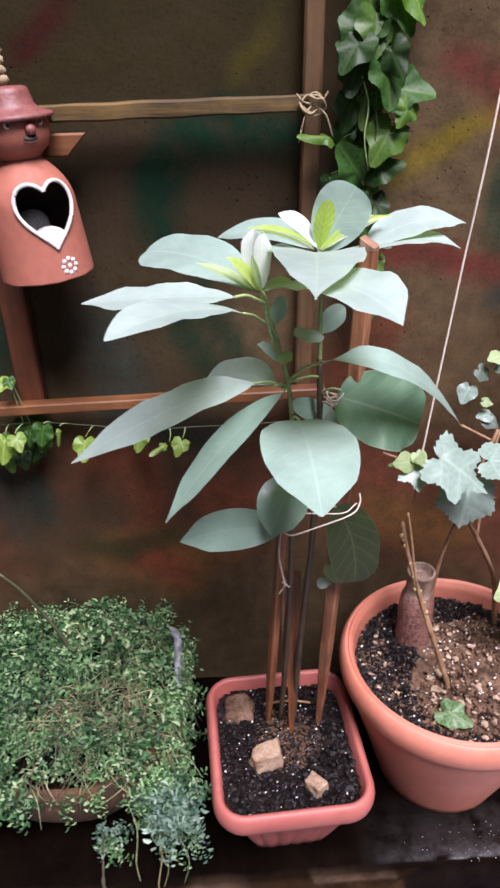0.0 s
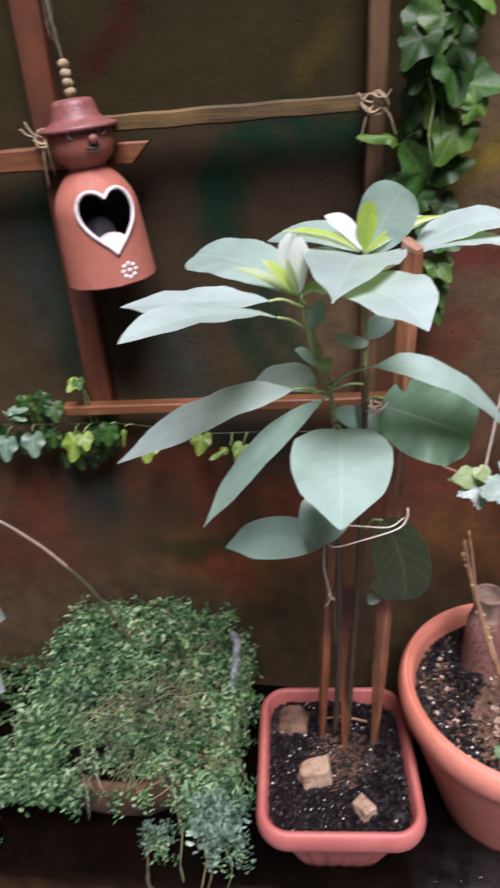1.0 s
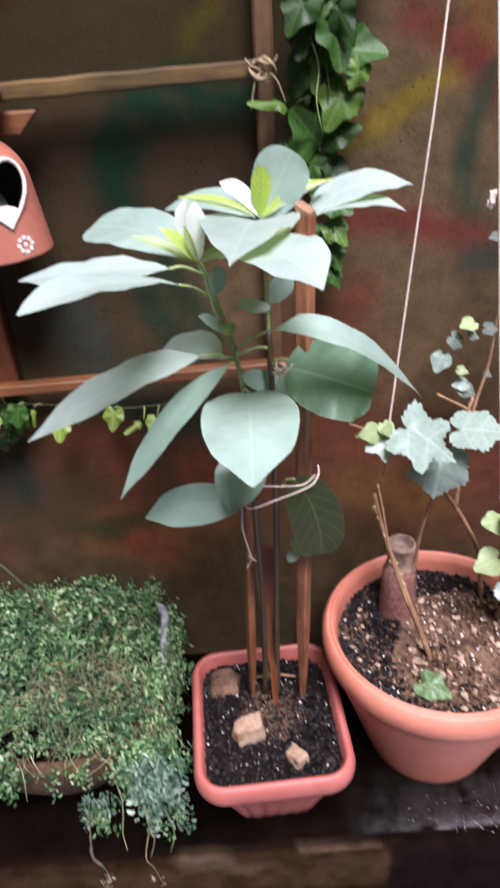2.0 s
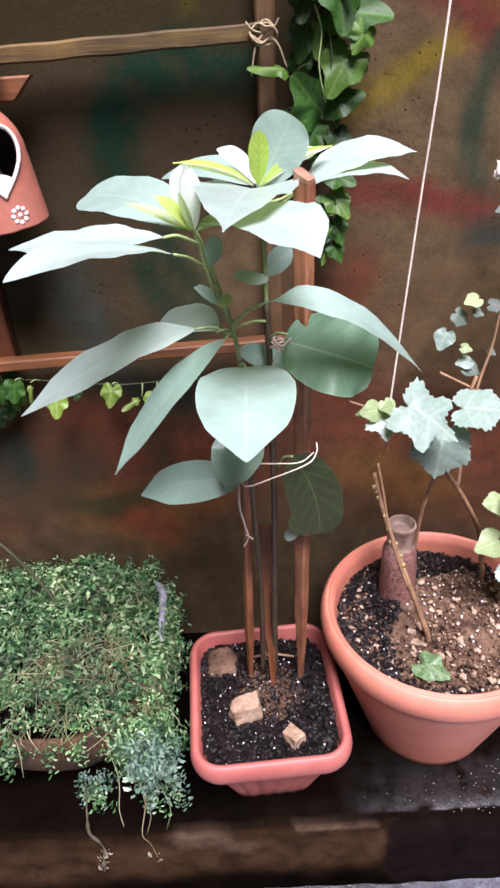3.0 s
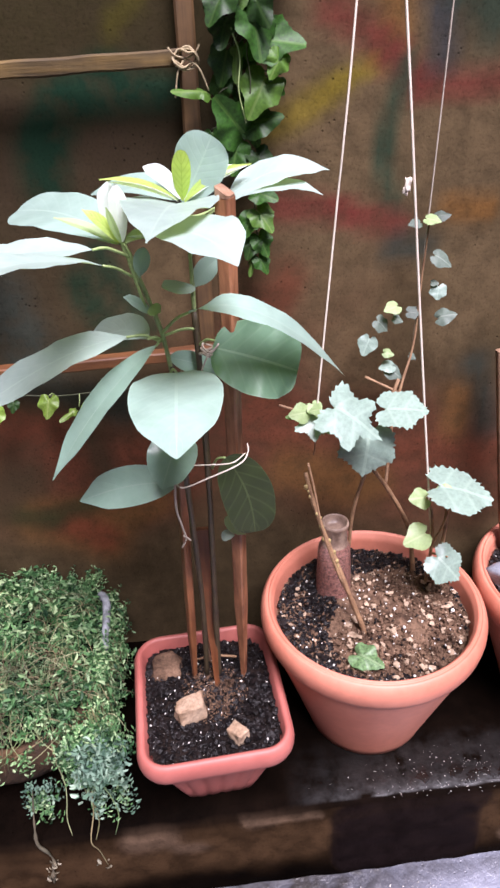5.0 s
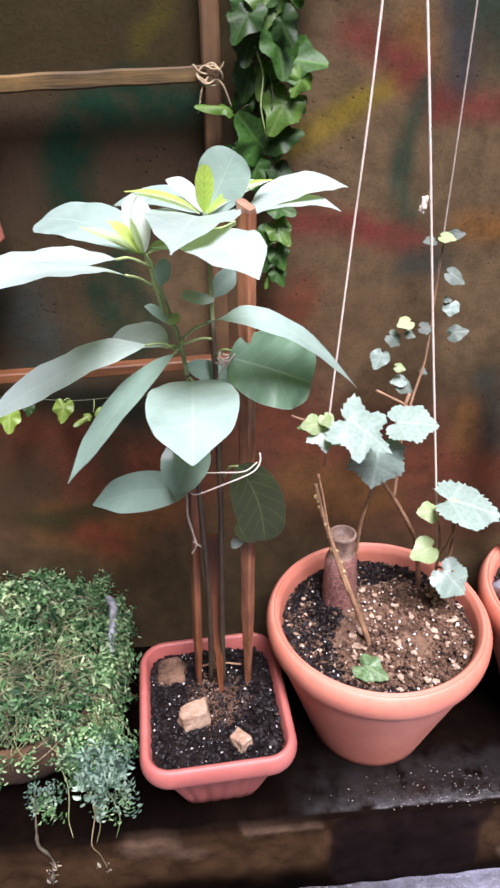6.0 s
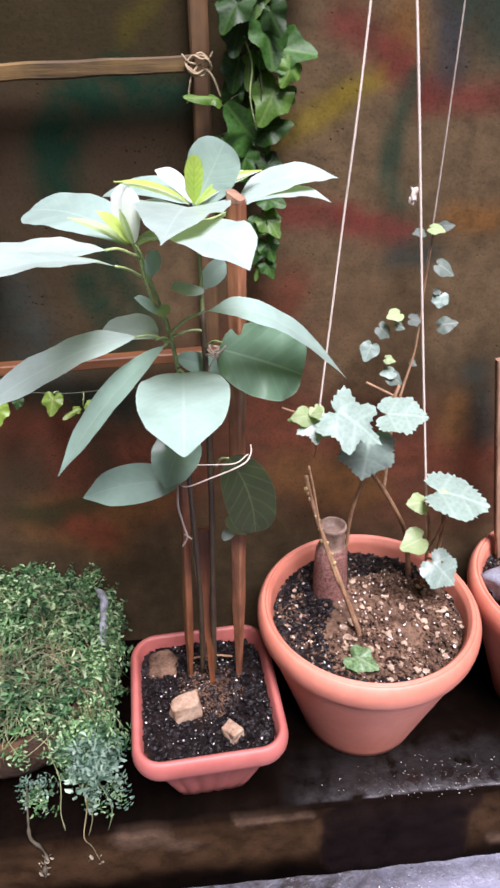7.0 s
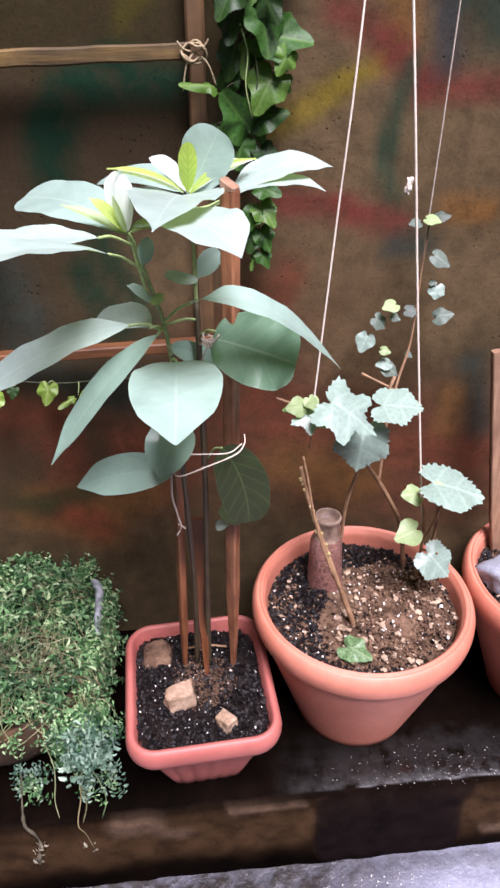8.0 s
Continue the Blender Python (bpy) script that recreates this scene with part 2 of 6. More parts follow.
M_WHITE = plain("white_paint", (0.5808, 0.5394, 0.51), (0.704, 0.6699, 0.629), 0.6, 30, 0.3)
M_BLACK = plain("near_black_brown", (0.034, 0.0196, 0.0156), (0.068, 0.042, 0.0325), 0.7, 20)
M_SOIL = plain("potting_soil", (0.005, 0.004, 0.004), (0.018, 0.012, 0.010), 0.85, 25, 0.9, distance=0.006, spec=0.05)
M_SOIL_DRY = plain("sandy_soil", (0.03002, 0.01646, 0.01132), (0.2595, 0.1584, 0.1031), 0.9, 34, 0.9, distance=0.006, spec=0.05)
M_CLOD = plain("soil_clods", (0.0022, 0.002, 0.0025), (0.0125, 0.009, 0.0085), 0.42, 60, 0.6, spec=0.22)
M_PERL = plain("perlite", (0.5, 0.46, 0.42), (0.8, 0.77, 0.72), 0.8, 80, 0.5)
M_CHIP = plain("bark_and_stone_chips", (0.1513, 0.09775, 0.0594), (0.4889, 0.3565, 0.2495), 0.8, 40, 0.5)
M_BUD_DRY = plain("yellowish_dry_bud", (0.20, 0.14, 0.05), (0.40, 0.30, 0.13), 0.7, 60)
M_STONE = plain("tan_stone", (0.1882, 0.105, 0.05437), (0.4182, 0.3018, 0.2111), 0.75, 28, 0.6)
M_GREY = plain("grey_stone", (0.16, 0.17, 0.2), (0.34, 0.36, 0.41), 0.55, 25, 0.5)
M_STAKE = wood("stake_wood", (0.1034, 0.03124, 0.01083), (0.2555, 0.09576, 0.03869), 0.5)
M_STAKE_TALL = wood("worn_stake_wood", (0.116, 0.03091, 0.01095), (0.4462, 0.1932, 0.0943), 0.5)
M_RED_WOOD = wood("red_stained_wood", (0.06796, 0.01638, 0.00288), (0.1255, 0.03203, 0.00576), 0.75)
M_RAIL_RED = wood("red_stained_rail", (0.09747, 0.03254, 0.01008), (0.2112, 0.08141, 0.02519), 0.6, "X")
M_RAIL = wood("weathered_rail", (0.0072, 0.00432, 0.00132), (0.144, 0.08496, 0.02006), 0.75, "X", 1.0)
M_POST = wood("brown_post", (0.056, 0.02736, 0.00868), (0.136, 0.06992, 0.02232), 0.7)
M_STAKE_PALE = wood("pale_stake_wood", (0.20, 0.10, 0.055), (0.40, 0.24, 0.15), 0.65)
M_STEM = plain("green_brown_stem", (0.035, 0.022, 0.015), (0.085, 0.062, 0.03), 0.55, 30)
M_STEM_GREEN = plain("green_stem", (0.22, 0.32, 0.11), (0.38, 0.48, 0.2), 0.5, 30)
M_SHOOT = plain("olive_green_shoot", (0.16, 0.21, 0.08), (0.34, 0.42, 0.19), 0.5, 30)
M_STALK = plain("pale_dry_stalk", (0.20, 0.17, 0.12), (0.34, 0.29, 0.21), 0.7, 40)
M_STEM_OLIVE = plain("olive_ivy_stem", (0.03, 0.035, 0.015), (0.07, 0.08, 0.035), 0.6, 30)
M_CANE = plain("vine_cane", (0.1404, 0.06867, 0.03542), (0.3635, 0.2136, 0.1122), 0.65, 45, 0.5)
M_STRING = plain("white_string", (0.6512, 0.5504, 0.4452), (0.7568, 0.6708, 0.5712), 0.8, 120, 0.3, fleck=0.4)
M_STRING_OLD = plain("greyed_string", (0.34, 0.28, 0.22), (0.5, 0.43, 0.36), 0.85, 120, 0.3, fleck=0.4)
M_TWINE = plain("twine", (0.2522, 0.1872, 0.104), (0.4656, 0.3744, 0.224), 0.85, 100, 0.7)
M_BOTTLE = plain("brown_bottle", (0.035, 0.010, 0.009), (0.42, 0.20, 0.16), 0.35, 240, 0.8)
M_NECK = plain("brown_bottle_neck", (0.10, 0.06, 0.045), (0.34, 0.24, 0.18), 0.35, 60, 0.4)
M_BASKET = plain("brown_clay_bowl", (0.03, 0.014, 0.0054), (0.1, 0.05, 0.0189), 0.8, 22, 0.8, distance=0.004)
M_LEAF = leafy("sapling_leaf", (0.278, 0.4006, 0.3435), (0.35, 0.4868, 0.4107), 0.42, 0.22, 9, 0.06, 0.6, 0.5, 0.17, veining=0.14)
M_LEAF_PALE = leafy("pale_sapling_leaf", (0.3428, 0.4423, 0.402), (0.3976, 0.5069, 0.4476), 0.45, 0.25, 9, 0.05, 0.5, 0.25, 0.13, veining=0.13)
# shaded copy of the sapling leaf: darker, greener base for an overhung leaf
M_LEAF_SHADE = leafy("shaded_sapling_leaf", (0.135, 0.255, 0.165), (0.27, 0.40, 0.30), 0.55, 0.45, 6, 0.05, 0.3, 0.1, 0.2, (1.5, 1.9, 0.35), 0.13)
M_LEAF_MID = leafy("lower_sapling_leaf", (0.2588, 0.4028, 0.3265), (0.3339, 0.4708, 0.3966), 0.4, 0.25, 9, 0.05, 0.5, 0.8, 0.2)
M_LEAF_DARK = leafy("dark_sapling_leaf", (0.026, 0.040, 0.0095), (0.075, 0.105, 0.035), 0.55, 0.2, 6, 0.05, 0.2, 0.0, 0.25, (1.25, 1.35, 0.45), 0.3)
M_YOUNG = leafy("young_leaf", (0.54, 0.68, 0.20), (0.30, 0.44, 0.07), 0.4, 0.5, 7, 0.06, 0.5, 0.2, veining=0.6)
M_BUD = leafy("pale_bud_leaf", (0.76, 0.82, 0.77), (0.74, 0.86, 0.78), 0.35, 0.5, 6, 0.03, 0.5, 0.0, 0.05, (1.1, 1.12, 1.0))
M_VINE = leafy("vine_leaf", (0.2162, 0.304, 0.2538), (0.3036, 0.4085, 0.3384), 0.45, 0.2, 4, 0.1, 0.5, 0.1, 0.14, veining=0.4)
M_VINE_GREEN = leafy("young_vine_leaf", (0.28, 0.375, 0.175), (0.40, 0.48, 0.27), 0.5, 0.3, 5, 0.15, 0.5, 0.0, 0.1)
M_VINE_DARK = leafy("bluish_vine_leaf", (0.085, 0.115, 0.092), (0.17, 0.205, 0.17), 0.6, 0.2, 5, 0.3, 0.5, 0.0, 0.1)
M_IVY = leafy("ivy_leaf", (0.020, 0.072, 0.0085), (0.055, 0.125, 0.022), 0.55, 0.35, 4, 0.6, 0.2, 0.0, 0.45)
M_IVY_LIGHT = leafy("light_ivy_leaf", (0.072, 0.165, 0.020), (0.15, 0.24, 0.06), 0.5, 0.3, 4, 0.3, 0.25)
M_IVY_LIME = leafy("lime_ivy_leaf", (0.19, 0.31, 0.045), (0.33, 0.42, 0.12), 0.45, 0.35, 4, 0.25)
M_IVY_PALE = leafy("pale_variegated_ivy_leaf", (0.12, 0.21, 0.14), (0.22, 0.30, 0.2), 0.45, 0.2, 4, 0.25)
M_POT_LEAF = leafy("shed_vine_leaf", (0.10, 0.18, 0.075), (0.2, 0.28, 0.15), 0.45, 0.2, 4, 0.05, 0.5, 0.0, 0.5)
M_MOSS = tiny_leaf("creeper_leaves", ((0.0, (0.010, 0.034, 0.017)), (0.3, (0.046, 0.130, 0.050)), (0.65, (0.117, 0.250, 0.110)), (0.95, (0.34, 0.465, 0.285))))
M_MOSS_BLUE = tiny_leaf("bluish_creeper_leaves", ((0.0, (0.05, 0.11, 0.08)), (0.5, (0.16, 0.27, 0.21)), (0.95, (0.26, 0.37, 0.31))), 0.65)
M_DRY = tiny_leaf("withered_runner", ((0.0, (0.09, 0.075, 0.055)), (0.5, (0.16, 0.135, 0.10)), (0.95, (0.24, 0.21, 0.16))))
M_STRAW = tiny_leaf("dry_runners", ((0.0, (0.09, 0.07, 0.045)), (0.25, (0.24, 0.19, 0.12)), (0.5, (0.12, 0.19, 0.085)), (0.95, (0.36, 0.37, 0.24))))


# ---- helpers for shapes ----
def mesh_of(bm, name, mat, smooth=True):
    me = bpy.data.meshes.new(name)
    bm.normal_update()
    bm.to_mesh(me)
    bm.free()
    for m in mat if isinstance(mat, (list, tuple)) else (mat,):
        me.materials.append(m)
    if smooth:
        me.polygons.foreach_set("use_smooth", [True] * len(me.polygons))
    return me


def part(name, bm, mat, parent=None, label="", smooth=True):
    ob = new(name, mesh_of(bm, name, mat, smooth))
    ob.parent = parent
    return tagged(ob, label) if label else ob


def thing(name, at, label, category, group="", kind=""):
    ob = new(name)
    ob.empty_display_size = 0.02
    ob.location = at
    return tagged(ob, label, category, group, kind)


def put(ob, parent):
    """Makes ob, whose mesh stands in world metres, a part of parent."""
    ob.parent = parent
    ob.matrix_parent_inverse = parent.matrix_basis.inverted()
    return ob


def smooth_line(points, steps=6):
    """A Catmull-Rom line through the points."""
    pts = [Vector(p) for p in points]
    if len(pts) < 3:
        return [pts[0].lerp(pts[1], i / steps) for i in range(steps + 1)]
    ext = [2 * pts[0] - pts[1], *pts, 2 * pts[-1] - pts[-2]]
    out = []
    for i in range(1, len(ext) - 2):
        a, b, c, d = ext[i - 1 : i + 3]
        for k in range(steps):
            s = k / steps
            out.append(0.5 * (2 * b + (c - a) * s + (2 * a - 5 * b + 4 * c - d) * s * s + (3 * b - a - 3 * c + d) * s**3))
    return [*out, pts[-1]]


def tube(bm, points, r0, r1, sides=7, wobble=0.0, steps=6):
    line = smooth_line(points, steps)
    rings = []
    up = Vector((0.3, 0.2, 1)).normalized()
    for i, p in enumerate(line):
        along = (line[min(i + 1, len(line) - 1)] - line[max(i - 1, 0)]).normalized()
        a = along.cross(up if abs(along.dot(up)) < 0.95 else Vector((1, 0, 0))).normalized()
        b = along.cross(a)
        r = r0 + (r1 - r0) * i / (len(line) - 1)
        r *= 1 + wobble * noise.noise(p * 60)
        rings.append([bm.verts.new(p + (a * math.cos(q) + b * math.sin(q)) * r) for q in (2 * math.pi * k / sides for k in range(sides))])
    for u, v in zip(rings, rings[1:]):
        for k in range(sides):
            bm.faces.new((u[k], u[(k + 1) % sides], v[(k + 1) % sides], v[k]))
    bm.faces.new(rings[0][::-1])
    bm.faces.new(rings[-1])


def tube_part(name, points, r0, r1, mat, parent, sides=7, wobble=0.0, label="", steps=6):
    bm = bmesh.new()
    tube(bm, points, r0, r1, sides, wobble, steps)
    ob = put(part(name, bm, mat), parent)
    return tagged(ob, label) if label else ob


def lathe(bm, profile, at=(0, 0, 0), sides=72, squash=1.0, mat=0):
    """Turns a profile of (radius, height) about the upright axis."""
    rings = []
    for r, z in profile:
        rings.append([bm.verts.new((at[0] + r * math.cos(2 * math.pi * k / sides), at[1] + squash * r * math.sin(2 * math.pi * k / sides), at[2] + z)) for k in range(sides)])
    for u, v in zip(rings, rings[1:]):
        for k in range(sides):
            f = bm.faces.new((u[k], u[(k + 1) % sides], v[(k + 1) % sides], v[k]))
            f.material_index = mat
    return rings


def timber(bm, a, b, w, d, seed=0, cuts=10, rough=0.0012, tip=0.0, over=0.25, spin=0.0):
    """A sawn stick from a to b, w wide and d deep, with slightly uneven faces and eased edges. tip: how much its first end is sharpened."""
    a, b = Vector(a), Vector(b)
    along = (b - a).normalized()
    side = Vector((1, 0, 0)) if abs(along.x) < 0.7 else Vector((0, 0, 1))
    side = (side - along * side.dot(along)).normalized()
    side = Matrix.Rotation(radians(spin), 3, along) @ side
    deep = along.cross(side)
    e = min(w, d) * 0.12
    shape = [(-w / 2 + e, -d / 2), (w / 2 - e, -d / 2), (w / 2, -d / 2 + e), (w / 2, d / 2 - e), (w / 2 - e, d / 2), (-w / 2 + e, d / 2), (-w / 2, d / 2 - e), (-w / 2, -d / 2 + e)]
    rings = []
    for i in range(cuts + 1):
        s = i / cuts
        p = a.lerp(b, s)
        k = 1.0 - tip * max(0.0, 1 - s / over)
        ring = []
        for n, (u, v) in enumerate(shape):
            q = p + side * u * k + deep * v * k
            off = noise.noise(q * 22 + Vector((seed * 7.1, 0, 0))) * rough
            ring.append(bm.verts.new(q + side * off + deep * off))
        rings.append(ring)
    for u, v in zip(rings, rings[1:]):
        for k in range(8):
            bm.faces.new((u[k], u[(k + 1) % 8], v[(k + 1) % 8], v[k]))
    bm.faces.new(rings[0][::-1])
    bm.faces.new(rings[-1])
    bmesh.ops.recalc_face_normals(bm, faces=bm.faces)


def blade(base, tip, width, facing, droop=0.0, shape=(0.6, 0.62), fold=0.12, wave=0.0, rows=22, cols=10, seed=0, point=0.55, via=None):
    """A leaf blade that runs from base to tip over a bow, or past via, its upper side turned towards facing. shape: how blunt base and tip are."""
    base, tip, facing = Vector(base), Vector(tip), Vector(facing).normalized()
    peak = shape[0] / (shape[0] + shape[1])
    top = peak ** shape[0] * (1 - peak) ** shape[1]
    bm = bmesh.new()
    uv = bm.loops.layers.uv.new("UVMap")
    mid = 2 * Vector(via) - base.lerp(tip, 0.5) if via else base.lerp(tip, 0.5) + facing * droop * 2
    seed = seed or 50 * (base.x + tip.x + tip.z)
    grid = []
    for i in range(rows + 1):
        s = 0.5 - 0.5 * math.cos(math.pi * i / rows)
        p = base * (1 - s) ** 2 + mid * 2 * s * (1 - s) + tip * s * s
        along = ((mid - base) * (1 - s) + (tip - mid) * s).normalized()
        side = along.cross(facing).normalized()
        nor = side.cross(along)
        w = max(s, 1e-4) ** shape[0] * (1 - min(s, 0.9999)) ** shape[1] / top * width / 2
        w = max(w * (1 - point * max(0.0, (s - 0.8) / 0.2)), 0.0009)
        row = []
        for j in range(cols + 1):
            u = 2 * j / cols - 1
            lift = fold * abs(u) * w + wave * (math.sin(s * 13 + seed + (1.5 if u > 0 else 0)) + 0.6 * math.sin(s * 29 + 2 * seed + 2.1 * u)) * u * u * w
            lift += 0.018 * w * math.sin(55 * (s - 0.3 * abs(u) * width)) * abs(u) * (1 - abs(u))
            row.append((bm.verts.new(p + side * u * w + nor * lift - base), (j / cols, s)))
        grid.append(row)
    for r0, r1 in zip(grid, grid[1:]):
        for j in range(cols):
            quad = (r0[j], r0[j + 1], r1[j + 1], r1[j])
            f = bm.faces.new([q[0] for q in quad])
            for loop, q in zip(f.loops, quad):
                loop[uv].uv = q[1]
    return bm


def grow_leaf(parent, base, tip, width, facing=(0, -0.4, 0.9), droop=0.01, mat=None, label="", **more):
    ob = part("leaf", blade(base, tip, width, facing, droop, **more), mat or M_LEAF)
    ob.location = base
    put(ob, parent)
    return tagged(ob, label) if label else ob


def lobed(kind, seed=0):
    """A lobed leaf of length 1, its stalk at the origin, its tip along y."""
    bm = bmesh.new()
    uv = bm.loops.layers.uv.new("UVMap")
    rnd = random.Random(seed)
    n, rings = 90, 6
    centre = Vector((0, 0.32, 0))
    rim = []
    for k in range(n):
        q = 2 * math.pi * k / n  # 0 is the tip
        a = abs((q + math.pi) % (2 * math.pi) - math.pi)
        if kind == "broad":  # a shallow-lobed ivy leaf, an arrowhead with a heart-shaped base
            r = 0.40 + 0.28 * math.exp(-((a / 0.40) ** 2)) + 0.07 * math.exp(-(((a - 1.25) / 0.36) ** 2)) + 0.06 * math.exp(-(((a - 2.15) / 0.40) ** 2))
            r *= 1 + 0.03 * rnd.uniform(-1, 1)
        elif kind == "slim":  # a narrow blade, curled lengthwise
            r = 0.16 + 0.52 * math.exp(-((a / 0.34) ** 2)) + 0.04 * math.exp(-(((a - 1.5) / 0.5) ** 2)) + 0.17 * math.exp(-(((a - math.pi) / 0.4) ** 2))
        elif kind == "vine":
            r = 0.38 + 0.25 * math.exp(-((a / 0.32) ** 2)) + 0.22 * math.exp(-(((a - 1.05) / 0.29) ** 2)) + 0.18 * math.exp(-(((a - 2.05) / 0.36) ** 2))
            r *= (1.06, 0.96, 1.0)[k % 3] + 0.05 * rnd.uniform(-1, 1)
        elif kind == "fan":  # a rounder vine leaf with a saw-toothed rim
            r = 0.46 + 0.12 * math.exp(-((a / 0.36) ** 2)) + 0.08 * math.exp(-(((a - 1.15) / 0.34) ** 2)) + 0.06 * math.exp(-(((a - 2.1) / 0.36) ** 2))
            r *= (1.045, 0.97, 1.0)[k % 3] + 0.045 * rnd.uniform(-1, 1)
        else:
            r = 0.42 + 0.2 * math.exp(-((a / 0.4) ** 2)) + 0.05 * math.exp(-(((a - 1.5) / 0.5) ** 2))
            r *= 1 + 0.03 * rnd.uniform(-1, 1)
        r *= 1 - 0.55 * math.exp(-(((a - math.pi) / 0.28) ** 2))
        rim.append((math.sin(q) * r, math.cos(q) * r))
    soft = [tuple(sum(rim[(k + d) % n][i] for d in range(-4, 5)) / 9 for i in (0, 1)) for k in range(n)]
    sway, cup = rnd.uniform(0, 6), rnd.uniform(0.03, 0.12)
    mid = bm.verts.new(centre)
    rows = []
    for i in range(1, rings + 1):
        s = i / rings
        ring = []
        for k, (x, y) in enumerate(rim if i == rings else soft):
            q = 2 * math.pi * k / n
            z = -cup * s * s + (0.05 if kind == "broad" else 0.02) * s * math.sin(5 * q + sway) * s + (0.16 if kind in ("broad", "slim") else 0.06) * abs(x * s) + (0.035 * s * noise.noise(Vector((4 * x * s, 4 * y * s, sway))) if kind in ("vine", "fan") else 0)
            ring.append(bm.verts.new(centre + Vector((x * s, y * s, z))))
        rows.append(ring)
    for k in range(n):
        bm.faces.new((mid, rows[0][(k + 1) % n], rows[0][k]))
        for u, v in zip(rows, rows[1:]):
            bm.faces.new((u[k], u[(k + 1) % n], v[(k + 1) % n], v[k]))
    for f in bm.faces:
        for loop in f.loops:
            loop[uv].uv = (0.5 + loop.vert.co.x * 0.6, 0.2 + loop.vert.co.y * 0.8)
    bmesh.ops.recalc_face_normals(bm, faces=bm.faces)
    if sum(f.normal.z for f in bm.faces) < 0:
        bmesh.ops.reverse_faces(bm, faces=bm.faces)
    return bm


LOBED = {}


def lobed_leaf(kind, at, size, heading, facing, mat, parent, variant=0, label=""):
    """A lobed leaf at a place, its tip towards heading, its upper side towards facing."""
    key = (kind, variant % 4, mat.name)
    if key not in LOBED:
        LOBED[key] = mesh_of(lobed(kind, variant % 4), kind + "_leaf", mat)
    y = Vector(heading).normalized()
    z = Vector(facing)
    z = (z - y * z.dot(y)).normalized()
    x = y.cross(z)
    ob = new("leaf", LOBED[key])
    rot = Matrix((x, y, z)).transposed().to_4x4()
    ob.matrix_basis = Matrix.Translation(at) @ rot @ Matrix.Diagonal((size, size, size, 1))
    put(ob, parent)
    return tagged(ob, label) if label else ob


ICO = [Vector(v).normalized() for v in ((0, 0, 1), (0.9, 0, 0.45), (0.28, 0.85, 0.45), (-0.72, 0.53, 0.45), (-0.72, -0.53, 0.45), (0.28, -0.85, 0.45), (0.72, 0.53, -0.45), (-0.28, 0.85, -0.45), (-0.9, 0, -0.45), (-0.28, -0.85, -0.45), (0.72, -0.53, -0.45), (0, 0, -1))]
ICO_FACES = [(0, 1, 2), (0, 2, 3), (0, 3, 4), (0, 4, 5), (0, 5, 1), (1, 6, 2), (2, 7, 3), (3, 8, 4), (4, 9, 5), (5, 10, 1), (6, 7, 2), (7, 8, 3), (8, 9, 4), (9, 10, 5), (10, 6, 1), (11, 7, 6), (11, 8, 7), (11, 9, 8), (11, 10, 9), (11, 6, 10)]


def grains(name, spots, mat, parent, rnd, label=""):
    """Many small uneven lumps in one mesh; spots are (place, size, flatness)."""
    verts, faces = [], []
    for p, size, flat in spots:
        turn = Euler((rnd.uniform(0, 6), rnd.uniform(0, 6), rnd.uniform(0, 6))).to_matrix()
        n = len(verts)
        sx, sy = rnd.uniform(0.5, 1.6), rnd.uniform(0.5, 1.3)
        for v in ICO:
            w = turn @ Vector((v.x * sx, v.y * sy, v.z)) * rnd.uniform(0.55, 1.3) * size
            verts.append((p[0] + w.x, p[1] + w.y, p[2] + w.z * flat))
        faces += [tuple(n + i for i in f) for f in ICO_FACES]
    me = bpy.data.meshes.new(name)
    me.from_pydata(verts, [], faces)
    me.materials.append(mat)
    ob = put(new(name, me), parent)
    return tagged(ob, label, kind="stuff")


def boulder(bm, at, size, seed, facets=0.35):
    ret = bmesh.ops.create_icosphere(bm, subdivisions=3, radius=1)
    for v in ret["verts"]:
        d = v.co.normalized()
        k = 1 + facets * noise.noise(d * 1.3 + Vector((seed, seed * 2.3, 0))) + 0.12 * noise.noise(d * 4 + Vector((seed, 0, 0)))
        c = Vector((max(-0.75, min(0.75, d.x)), max(-0.75, min(0.75, d.y)), max(-0.7, min(0.7, d.z)))) * k
        v.co = Vector(at) + Vector((c.x * size[0], c.y * size[1], c.z * size[2]))


def rock(bm, size, seed):
    """A broken stone: the hull of a few scattered points, its edges slightly worn."""
    rs = random.Random(seed)
    vs = [bm.verts.new((size[0] * rs.uniform(0.55, 1) * sx, size[1] * rs.uniform(0.55, 1) * sy, size[2] * rs.uniform(0.65, 1) * sz)) for sx in (-1, 1) for sy in (-1, 1) for sz in (-1, 1)]
    vs += [bm.verts.new((size[0] * rs.uniform(-0.8, 0.8), size[1] * rs.uniform(-0.9, 0.9), size[2] * rs.choice((-1, 1)))) for _ in range(4)]
    out = bmesh.ops.convex_hull(bm, input=vs)
    bmesh.ops.delete(bm, geom=[g for g in out["geom_interior"] if isinstance(g, bmesh.types.BMVert)], context="VERTS")
    bmesh.ops.bevel(bm, geom=list(bm.edges), offset=min(size) * 0.10, segments=1, affect="EDGES", clamp_overlap=True)
    bmesh.ops.triangulate(bm, faces=list(bm.faces))
    bmesh.ops.subdivide_edges(bm, edges=[e for e in bm.edges if e.calc_length() > min(size) * 0.4], cuts=2, use_grid_fill=True)
    for v in bm.verts:
        v.co *= 1 + 0.16 * noise.noise(v.co * 70 + Vector((seed, 0, 0))) + 0.06 * noise.noise(v.co * 220)


# ---- setting ----
STROKES = []


